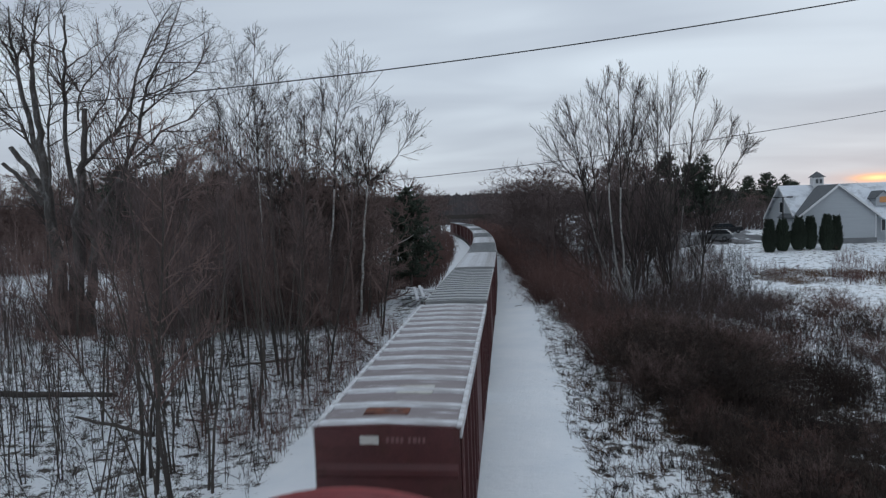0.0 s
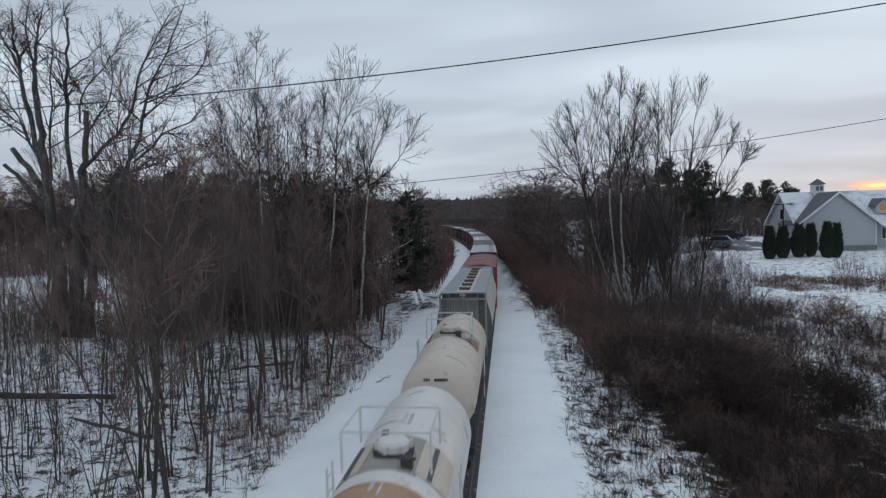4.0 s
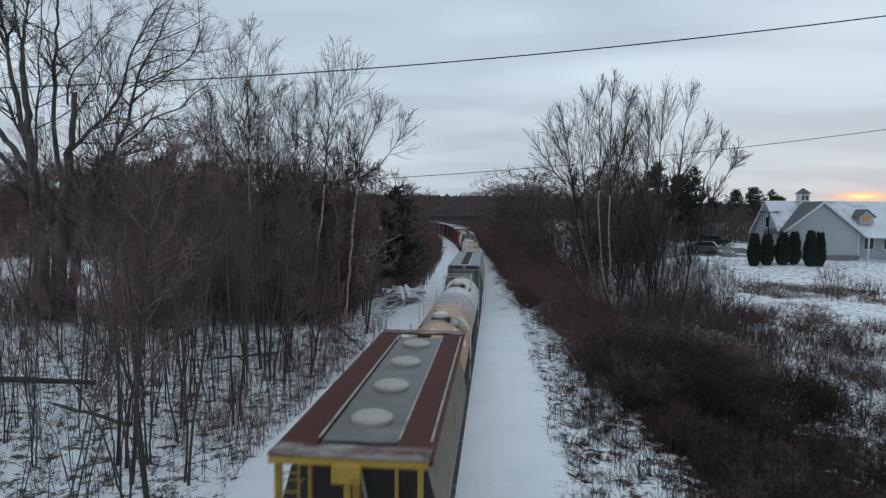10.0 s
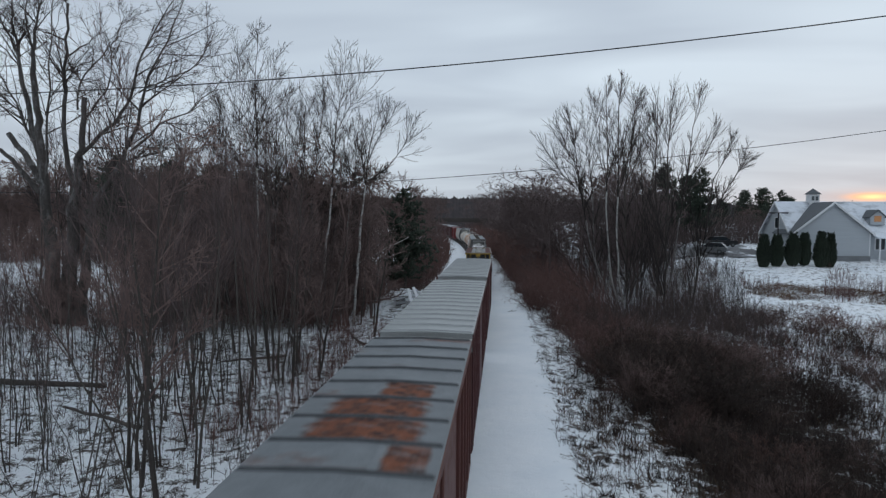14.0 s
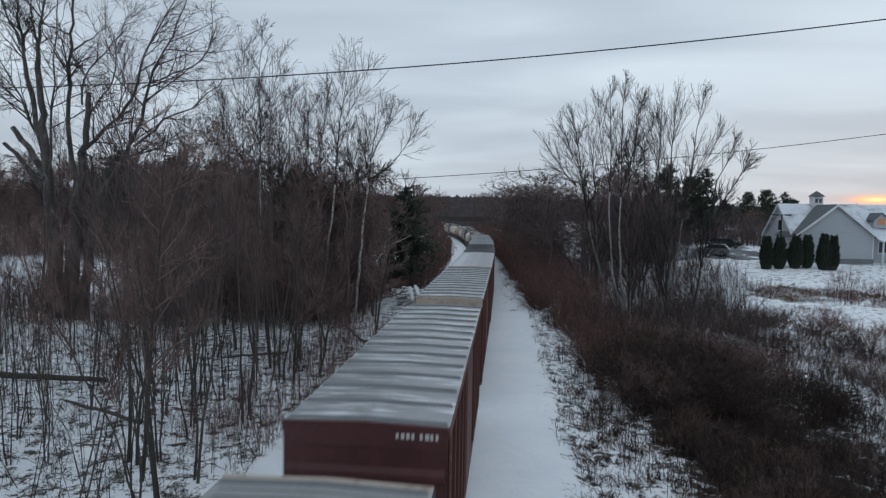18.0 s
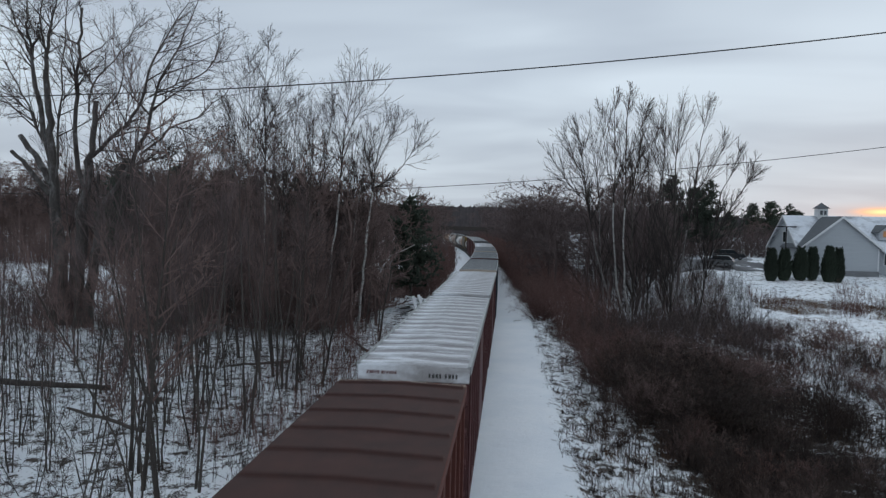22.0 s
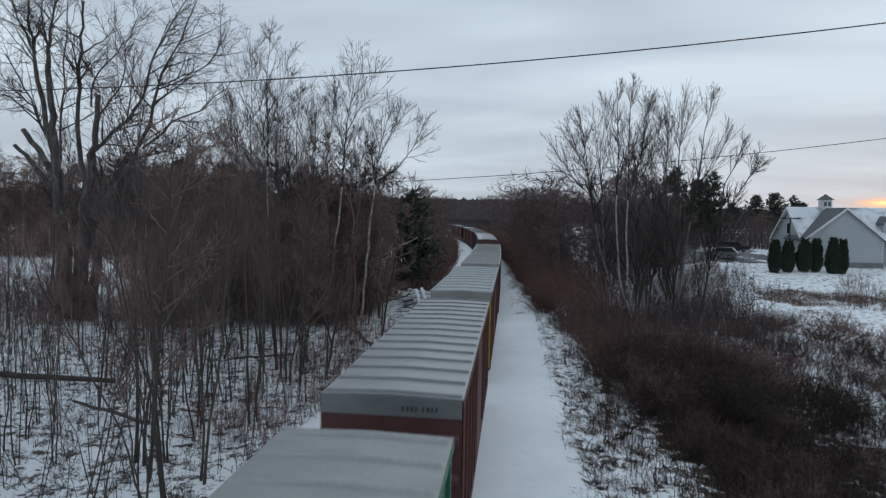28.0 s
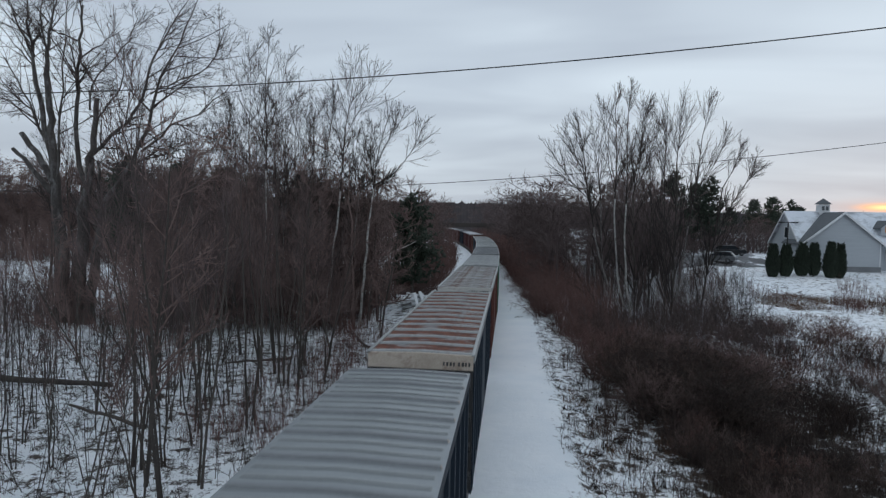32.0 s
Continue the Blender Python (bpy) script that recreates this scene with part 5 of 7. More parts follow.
        piece("end_wall", (*key, cap), lambda: boxes((-w + 0.05, w - 0.05, 0.02, 0.10, 0.95, eave - cap)), end, e, m)
        for j in range(4):
            z = 1.35 + j * (eave - 1.95) / 3.4

            def make_bulge():
                bm = bmesh.new()
                a = [(0.02, -0.16), (-0.07, -0.06), (-0.07, 0.06), (0.02, 0.16)]
                p = [[bm.verts.new((x, yy, zz)) for yy, zz in a] for x in (-w + 0.10, w - 0.10)]
                for q in range(3):
                    bm.faces.new((p[0][q], p[0][q + 1], p[1][q + 1], p[1][q]))
                bm.faces.new(p[0])
                bm.faces.new(p[1][::-1])
                return bm
            piece("end_rib", (wide,), make_bulge, end, e, m @ pose(0, 0, z))
        if mark is not None:
            marks(e, s * (y1 + 0.026), eave - mark_drop, mark, mark_x if s < 0 else -1.2, size=mark_size)
        if second is not None and s < 0:
            marks(e, s * (y1 + 0.026), eave - 0.24, second, -1.35, 11, 0.09)
        piece("roof_edge", (*key, rise), lambda: prism(bmesh.new(), [(x, z + 0.012) for x, z in outline], -0.06, 0.05), fascia, e, m @ pose(0, 0.07, 0))
    for x0, x1, b in stains:
        pitch = (L - 0.5) / bands
        xs = [x0] + [0.0] * (x0 < 0 < x1) + [x1]
        top = [(x, H - rise * abs(x) / w + 0.008) for x in xs]
        piece("rust_stain", (*key, x0, x1), lambda: prism(bmesh.new(), top + [(x, z - 0.03) for x, z in top[::-1]], 0.07, pitch - 0.07), M["rust_bay"], e, pose(0, -y1 + 0.25 + b * pitch, 0), "rust-eaten bay of the roof")
    if patch:
        piece("placard", (), lambda: boxes((-0.20, 0.20, -0.012, 0.012, -0.09, 0.09), bevel=0.004), patch, e, pose(-0.36, -y1 - 0.035, eave - 0.24), "white placard on the car end")
        piece("rust_stain", (H,), lambda: boxes((-0.5, 0.5, -0.22, 0.22, H - 0.03, H + 0.012), bevel=0.004), M["rust_heavy"], e, pose(-0.15, -y1 + 0.95, 0), "rust stain on the roof panel")
        piece("roof_patch", (H,), lambda: boxes((-0.45, 0.45, -0.35, 0.35, H - 0.03, H + 0.02), bevel=0.006), patch, e, pose(0.25, -y1 + 2.6, 0))
    running_gear(e, L)
    e["length"] = L
    return e


def barrel(profile, sides=40, a0=0.0, a1=360.0):
    """A body of revolution about the y axis: profile of (y, r)."""
    bm = bmesh.new()
    full = a1 - a0 >= 360
    n = sides if full else sides + 1
    rows = []
    for y, r in profile:
        rows.append([bm.verts.new((r * math.sin(radians(a0 + (a1 - a0) * i / sides)), y, r * math.cos(radians(a0 + (a1 - a0) * i / sides)))) for i in range(n)])
    for a, b in zip(rows, rows[1:]):
        for i in range(n if full else n - 1):
            bm.faces.new((a[i], a[(i + 1) % n], b[(i + 1) % n], b[i]))
    if full:
        bm.faces.new(rows[0])
        bm.faces.new(rows[-1][::-1])
    return bm


def tank_car(name, label, L, shell, dome, rails, bands=(), saddle=None, graffiti=False, patch=None, hatch_at=0.0, deck=None):
    e = new(name)
    tagged(e, label, "tank car", "cars of the freight train")
    r, zc, y1 = 1.42, 2.52, L / 2 - 0.75
    prof = [(-y1, 0.25), (-y1 + 0.06, 0.62), (-y1 + 0.18, 0.98), (-y1 + 0.38, 1.26), (-y1 + 0.62, 1.39), (-y1 + 0.85, r)]
    prof = prof + [(-y, q) for y, q in prof[::-1]]
    piece("shell", (L,), lambda: barrel(prof, 44), shell, e, pose(0, 0, zc), smooth=True)
    for y in (-y1 + 2.6, -y1 + 4.9, y1 - 2.6, y1 - 4.9):
        piece("weld_seam", (), lambda: barrel([(-0.03, r), (-0.02, r + 0.008), (0.02, r + 0.008), (0.03, r)], 44), shell, e, pose(0, y, zc), smooth=True)
    for y0, ya, mat, lab in bands:
        ym = (y0 + ya) / 2
        hb = (ya - y0) / 2
        if y0 <= -y1 + 0.9:
            pr = [(y - ym, q + 0.012) for y, q in prof[:6]] + [(hb, r + 0.012)]
        else:
            pr = [(-hb, r + 0.012), (hb, r + 0.012)]
        piece("paint_band", (L, y0, ya), lambda: barrel(pr, 44), mat, e, pose(0, ym, zc), lab, True)
    top = zc + r
    h = hatch_at
    for s in (-1, 1):
        pf = piece("platform", (s,), lambda: boxes((min(s * 0.46, s * 0.98), max(s * 0.46, s * 0.98), -0.85, 0.85, 0.0, 0.05)), deck or M["grating"], e, pose(0, h, top - 0.10, 0, s * 14, 0), "dark steel grating platform")
        for yy in (-0.7, 0.7):
            piece("bracket", (s,), lambda: rod(rod(bmesh.new(), (s * 0.95, 0, 0), (s * 1.28, 0, -0.75), 0.03, 4), (s * 0.5, 0, 0.02), (s * 0.95, 0, 0.02), 0.03, 4), rails, pf, pose(0, yy, 0))
    for sx in (-0.96, 0.96):
        piece("handrail_bar", ("side",), lambda: rod(bmesh.new(), (0, -0.85, 0), (0, 0.85, 0), 0.026, 5), rails, e, pose(sx, h, top + 0.73))
        for sy in (-0.85, 0.85):
            piece("handrail_post", (), lambda: rod(bmesh.new(), (0, 0, 0), (0, 0, 0.87), 0.028, 5), rails, e, pose(sx, h + sy, top - 0.14))
    for sy in (-0.85, 0.85):
        piece("handrail_bar", ("end",), lambda: rod(bmesh.new(), (-0.96, 0, 0), (0.96, 0, 0), 0.026, 5), rails, e, pose(0, h + sy, top + 0.73))

    def dome_bm():
        bm = barrel([(0.0, 0.36), (0.24, 0.36), (0.31, 0.31), (0.34, 0.12)], 20)
        bmesh.ops.rotate(bm, verts=bm.verts, cent=(0, 0, 0), matrix=Matrix.Rotation(radians(90), 3, "X"))
        return bm
    md = piece("manway_dome", (), dome_bm, dome, e, pose(0, h, top - 0.03), smooth=False)
    for a in range(6):
        piece("dome_lug", (), lambda: boxes((0.34, 0.43, -0.04, 0.04, 0.08, 0.27), bevel=0.012), dome, md, pose(0, 0, 0, 0, 0, 60 * a + 12))
    piece("valve", (), lambda: boxes((-0.12, 0.12, -0.12, 0.12, 0.0, 0.30), (-0.2, 0.2, -0.05, 0.05, 0.22, 0.27), bevel=0.02), M["steel"], e, pose(0.42, h - 0.72, top - 0.12))
    if dome == M["black"]:
        piece("vent_stack", (), lambda: rod(bmesh.new(), (0, 0, 0), (0, 0, 0.55), 0.26, 16), dome, e, pose(0.05, h + 0.95, top - 0.05))
    piece("manway_ring", (), lambda: rod(bmesh.new(), (0, 0, 0), (0, 0, 0.10), 0.47, 20), M["steel"], e, pose(0, h, top - 0.05))
    piece("vent_pipe", (), lambda: rod(bmesh.new(), (0, 0, 0), (0, 0, 0.32), 0.09, 10), M["steel"], e, pose(-0.30, h + 0.62, top - 0.08))
    piece("top_plate", (), lambda: barrel([(-1.0, r + 0.007), (1.0, r + 0.007)], 12, -27, 27), M["black"] if dome == M["black"] else M["residue"], e, pose(0, h, zc), "plate stained grey by spilled cargo", True)
    if saddle:
        for s in (-1, 1):
            piece("saddle_plate", (s,), lambda: barrel([(-0.9, r + 0.016), (0.9, r + 0.016)], 10, 25 * s, 62 * s), saddle, e, pose(0, h, zc), smooth=True)
    if patch:
        piece("paint_patch", (), lambda: barrel([(-0.55, r + 0.016), (0.55, r + 0.016)], 10, 32, 70), patch, e, pose(0, h - 2.0, zc), "white paint patch", True)
        piece("paint_patch", (), lambda: barrel([(-0.55, r + 0.016), (0.55, r + 0.016)], 10, 32, 70), patch, e, pose(0, h + 1.9, zc), "white paint patch", True)
    def head(x, z):
        """A place on the rear head."""
        return (x, -y1 + float(np.interp(math.hypot(x, z), (0.25, 0.62, 0.98, 1.26, 1.39), (0, 0.06, 0.18, 0.38, 0.62))) - 0.012, zc + z)
    q = random.Random(int(L * 10))
    for i in range(9):
        w = q.choice((0.05, 0.065, 0.075))
        piece("stencil_bar", ("head", w), lambda: boxes((-w / 2, w / 2, -0.006, 0.03, -0.055, 0.055)), M["mark_dark"], e, pose(*head(-0.42 + 0.085 * i + (0.14 if i > 2 else 0), 0.80), -18, 0, 0))
    for i, (yy, hb) in enumerate(((-3.1, 0.34), (-1.9, 0.22), (2.2, 0.4))):
        for k in (0, 1):
            piece("stencil_strip", (hb,), lambda: boxes((-0.045, 0.045, -hb, hb, -0.006, 0.004)), M["mark_pale"] if (i + k) % 2 else M["grey_band"], e, pose(0.05 - 0.16 * k, h + yy + 0.12 * k, top + 0.004))
    if graffiti:
        bm = bmesh.new()
        for i in range(6):
            last = None
            for j in range(9):
                p = head(0.42 + 0.13 * i + q.uniform(-0.12, 0.12), 0.42 - 0.03 * i + q.uniform(-0.28, 0.28))
                if last:
                    rod(bm, last, p, 0.014, 4)
                last = p
        part("graffiti", bm, M["mark_dark"], e, "black spray-painted scrawl")
    for s in (-1, 1):
        piece("side_sill", (L, s), lambda: boxes((min(s * 1.32, s * 1.42), max(s * 1.32, s * 1.42), -L / 2 + 0.3, L / 2 - 0.3, 1.02, 1.18)), M["black"], e)
        piece("side_handrail", (L, s), lambda: rod(rod(bmesh.new(), (s * 1.52, -y1, 1.95), (s * 1.52, y1, 1.95), 0.02, 5), (s * 1.52, 0, 1.1), (s * 1.52, 0, 1.95), 0.02, 5), M["black"], e)
        ladder(e, s * 1.5, h, 1.0, top - 0.35, rails, 90)
        piece("end_sill", (L, s), lambda: boxes((-1.42, 1.42, -0.15, 0.15, 0.9, 1.15), (-0.9, 0.9, -0.75 if s > 0 else -0.15, 0.15 if s > 0 else 0.75, 1.0, 1.12), (-0.55, 0.55, -0.1, 0.1, 1.15, 1.5)), M["black"], e, pose(0, s * (L / 2 - 0.25), 0))
        piece("end_handrail", (s,), lambda: rod(rod(rod(bmesh.new(), (-1.35, 0, 1.9), (1.35, 0, 1.9), 0.02, 5), (-1.35, 0, 1.1), (-1.35, 0, 1.9), 0.02, 5), (1.35, 0, 1.1), (1.35, 0, 1.9), 0.02, 5), M["black"], e, pose(0, s * (L / 2 - 0.35), 0))
    piece("centre_sill", (L,), lambda: boxes((-0.35, 0.35, -L / 2, L / 2, 0.75, 1.12)), M["black"], e)
    running_gear(e, L)
    e["length"] = L
    return e


def hopper(name, label, L, H, body, strip, walk_mat, hatch, end, frame_mat, hatches, round_hatch=False, wide=1.22, inner=0.46):
    e = new(name)
    tagged(e, label, "hopper car", "cars of the freight train")
    y1 = L / 2 - 1.15
    w, rw = 1.60, 1.28
    half = [(rw, H - 0.10), (1.36, H - 0.40), (1.46, H - 0.80), (1.58, H - 1.25), (1.66, H - 1.75), (1.66, H - 2.15), (1.58, H - 2.6), (1.38, H - 3.0), (0.7, 1.0)]
    sec = [(-x, z) for x, z in half] + half[::-1] + [(0, H)]
    piece("body", (L, H), lambda: prism(bmesh.new(), sec, -y1, y1), body, e)
    if round_hatch:
        # the pale kerb along each board
        for x in (-inner, inner, wide):
            piece("kerb", (L,), lambda: boxes((-0.03, 0.03, -y1, y1, 0, 0.05), bevel=0.01), M["residue"], e, pose(x, 0, H + 0.06))
    piece("roof_strip", (L, inner), lambda: boxes((-inner + 0.04, inner - 0.04, -y1, y1, H - 0.04, H + 0.03)), strip, e)
    for s in (-1, 1):
        rb = piece("running_board", (L, s), lambda: boxes((min(s * inner, s * wide), max(s * inner, s * wide), -y1 - 0.85, y1 + 0.85, H + 0.02, H + 0.07)), walk_mat, e)
        for i in range(11):
            piece("grating_bar", (L,), lambda: boxes((-0.012, 0.012, -y1 - 0.85, y1 + 0.85, 0.0, 0.014)), walk_mat, rb, pose(s * (inner + 0.06 + (wide - inner - 0.12) / 10 * i), 0, H + 0.07))
        piece("roof_rail", (L, s), lambda: boxes((min(s * (wide + 0.02), s * (wide + 0.10)), max(s * (wide + 0.02), s * (wide + 0.10)), -y1 - 0.8, y1 + 0.8, H - 0.08, H + 0.06)), walk_mat, e)
    for i in range(hatches):
        y = -y1 + (2 * y1) * (i + 0.5) / hatches

        def hatch_bm():
            if round_hatch:
                bm = barrel([(0.0, 0.46), (0.08, 0.46), (0.13, 0.38), (0.15, 0.1)], 22)
                bmesh.ops.rotate(bm, verts=bm.verts, cent=(0, 0, 0), matrix=Matrix.Rotation(radians(90), 3, "X"))
            else:
                bm = boxes((-0.30, 0.30, -0.25, 0.25, 0.0, 0.10), (-0.24, 0.24, -0.19, 0.19, 0.10, 0.17), (-0.04, 0.04, -0.34, 0.34, 0.12, 0.21), (-0.42, 0.42, -0.05, 0.05, 0.05, 0.14), bevel=0.03)
                for sx in (-1, 1):
                    for sy in (-1, 1):
                        box(bm, sx * 0.36 - 0.07, sx * 0.36 + 0.07, sy * 0.24 - 0.06, sy * 0.24 + 0.06, 0.0, 0.19, 0.02)
            return bm
        piece("hatch_cover", (round_hatch,), hatch_bm, hatch, e, pose(0, y, H + 0.03) @ Matrix.Diagonal((1, 1, 1, 1) if round_hatch else (0.76, 0.85, 0.9, 1)))
    for s in (-1, 1):
        m = pose(0, s * y1, 0, 0, 0, 0 if s < 0 else 180)
        # sloping end sheet below, frame of posts above; black ends carry an open end's shade
        piece("end_sheet", (H, L), lambda: prism(bmesh.new(), [(x * 0.995, z - 0.03) for x, z in sec], -0.03, 0.03), end, e, m)
        for x in (-1.33, -0.84, 0.84, 1.33):
            piece("end_post", (H, abs(x) > 1), lambda: boxes((-0.05, 0.05, -0.88, -0.78, 1.0, H - 0.02), (-0.05, 0.05, -0.8, 0.0, H - 0.14, H - 0.02), bevel=0.01) if abs(x) > 1 else boxes((-0.035, 0.035, -0.56, -0.48, 1.4, H - 0.03), bevel=0.008), frame_mat, e, m @ pose(x, 0, 0))
        for j in range(7):
            piece("end_rung", (), lambda: rod(bmesh.new(), (-0.22, -0.80, 0), (0.22, -0.80, 0), 0.016), frame_mat, e, m @ pose(-1.09, 0, H - 0.45 - 0.4 * j))
        for z in (H - 2.2, 0.95) if round_hatch else (H - 0.34, H - 2.2, 0.95):
            piece("end_beam", (), lambda: boxes((-1.36, 1.36, -0.86, -0.76, 0.0, 0.09), bevel=0.01), frame_mat, e, m @ pose(0, 0, z))
        piece("recessed_panel", (H, L), lambda: boxes((-0.80, -0.06, -0.12, -0.06, H - 2.4, H - 0.30), (0.06, 0.80, -0.12, -0.06, H - 2.4, H - 0.30), (-0.8, 0.8, -0.09, -0.03, H - 2.5, H - 0.28), bevel=0.01), frame_mat if not round_hatch else end, e, m, "recessed sheet of the car end")
        piece("centre_post", (H, L), lambda: boxes((-0.07, 0.07, -0.30, -0.10, 1.2, H - 0.05), (-0.11, 0.11, -0.34, -0.26, H - 0.34, H - 0.12), bevel=0.015), frame_mat, e, m)
        piece("diagonal_brace", (H, L), lambda: rod(bmesh.new(), (0.10, -0.40, H - 0.34), (0.52, -0.50, H - 2.2), 0.035), M["hopper_frame"], e, m)
        piece("brake_bracket", (round_hatch, H), lambda: boxes((-0.16, 0.16, -1.06, -0.92, H - 0.10, H + 0.10), (-0.05, 0.05, -1.02, -0.95, H - 0.45, H - 0.1), bevel=0.02) if not round_hatch else boxes((-0.26, 0.26, -1.16, -0.92, H - 0.34, H + 0.02), (-0.06, 0.06, -1.04, -0.95, H - 1.3, H - 0.3), bevel=0.02), frame_mat, e, m)
        if round_hatch:
            piece("end_beam", (1,), lambda: boxes((-1.48, 1.48, -1.02, -0.90, 0.0, 0.12), bevel=0.01), frame_mat, e, m @ pose(0, 0, H - 0.06))
        piece("slope_sheet", (H,), lambda: prism(bmesh.new(), [(-1.1, 1.2), (1.1, 1.2), (1.1, H - 2.7), (-1.1, H - 2.7)], 0.05, 0.12), end, e, m)
        piece("end_walkway", (wide,), lambda: boxes((-wide - 0.06, wide + 0.06, -0.98, -0.42, H + 0.075, H + 0.115)), M["worn_walkway"] if round_hatch else walk_mat, e, m)
        ladder(e, s * 1.15, s * (y1 + 0.93), 0.9, H, frame_mat)
    for j in range(3):
        piece("outlet_bay", (), lambda: prism(bmesh.new(), [(-0.9, 1.1), (0.9, 1.1), (0.35, 0.35), (-0.35, 0.35)], -0.7, 0.7), body, e, pose(0, (j - 1) * y1 * 0.52, 0))
    piece("centre_sill", (L,), lambda: boxes((-0.3, 0.3, -L / 2, L / 2, 0.72, 1.05)), M["steel"], e)
    running_gear(e, L)
    e["length"] = L
    return e


TRAIN = []


def couple(rear, car):
    """Join a car to the train: rear is how far its rear roof edge trails the zero mark."""
    TRAIN.append((rear, car))


DULL = "brown-red box car with a ribbed galvanised roof"
SIXTEEN = 16.2
roofs_ahead = ["galv", "frosted", "galv_light", "frosted", "galv", "frosted", "galv", "frosted", "galv_light", "galv", "frosted", "galv"]
for j, r in enumerate(roofs_ahead):
    couple(-12.36 - 17.9 * (j + 1), boxcar("box_car", DULL, SIXTEEN, 4.75, M[r], M["galv_rib"] if r != "frosted" else M["frost_rib"], M["tuscan"], M["tuscan"], M["galv"], 15, ribw=0.085 if r != "frosted" else 0.2))
couple(-12.36, boxcar("box_car", "dark red box car with a pale frosted ribbed roof", 16.6, 4.75, M["frosted_dull"], M["frost_rib"], M["tuscan"], M["tuscan"], M["tuscan"], 14, ribw=0.15, mark=M["mark_dim"], patch=M["white_end"], rise=0.06, chord=M["frost_rib"], mark_x=0.0))
couple(6.1, boxcar("box_car", "bright red box car with a rounded red roof", 15.6, 4.75, M["red_roof"], M["red_roof"], M["red"], M["red"], M["red"], 12, rise=0.28, mark=M["mark_pale"]))
couple(25.42, hopper("covered_hopper", "grey covered hopper with cream roof and grey walkways", 18.0, 4.6, M["cream"], M["cream"], M["walkway"], M["hatch"], M["hopper_end"], M["hopper_frame"], 7, inner=0.50))
couple(39.9, tank_car("tank_car", "beige tank car with railed platform", 13.4, M["beige"], M["beige"], M["rail_white"], saddle=M["hopper_rust"]))
couple(53.9, tank_car("tank_car", "cream tank car with an orange rear end", 13.4, M["white_tank"], M["white_tank"], M["rail_white"], bands=((-5.95, -1.6, M["orange"], "faded orange paint"),), saddle=M["beige"]))
couple(67.8, tank_car("tank_car", "faded orange tank car with graffiti and cream platform", 13.4, M["orange"], M["white_tank"], M["rail_white"], patch=M["white_tank"], graffiti=True, saddle=M["beige"]))
couple(81.0, tank_car("tank_car", "white tank car with rust-stained saddle plates", 13.4, M["white_tank"], M["white_tank"], M["rail_white"], saddle=M["hopper_rust"]))
couple(99.79, hopper("covered_hopper", "grey covered hopper streaked with rust", 18.0, 4.6, M["hopper_rust"], M["cream"], M["walkway"], M["hatch"], M["hopper_end"], M["hopper_frame"], 7, inner=0.50))
couple(114.0, tank_car("tank_car", "white tank car with a grey band", 13.4, M["white_tank"], M["white_tank"], M["rail_white"], hatch_at=-0.3, bands=((-5.95, -4.0, M["grey_band"], "grey paint band"),)))
couple(128.05, tank_car("tank_car", "faded orange tank car with white patches", 13.9, M["orange"], M["white_tank"], M["rail_white"], patch=M["white_tank"], saddle=M["hopper_rust"]))
# black end colour stands in for the shade inside the open end frame
couple(140.47, hopper("covered_hopper", "short brown hopper with white round hatches and yellow ends", 12.4, 4.6, M["olive"], M["wet_strip"], M["brown"], M["hatch_pale"], M["black"], M["yellow"], 4, True, 1.45, 0.80))
couple(153.7, tank_car("tank_car", "white tank car with black band, dome and railings", 13.4, M["white_tank"], M["black"], M["black"], bands=((-1.7, 2.3, M["black"], "black paint band"),)))
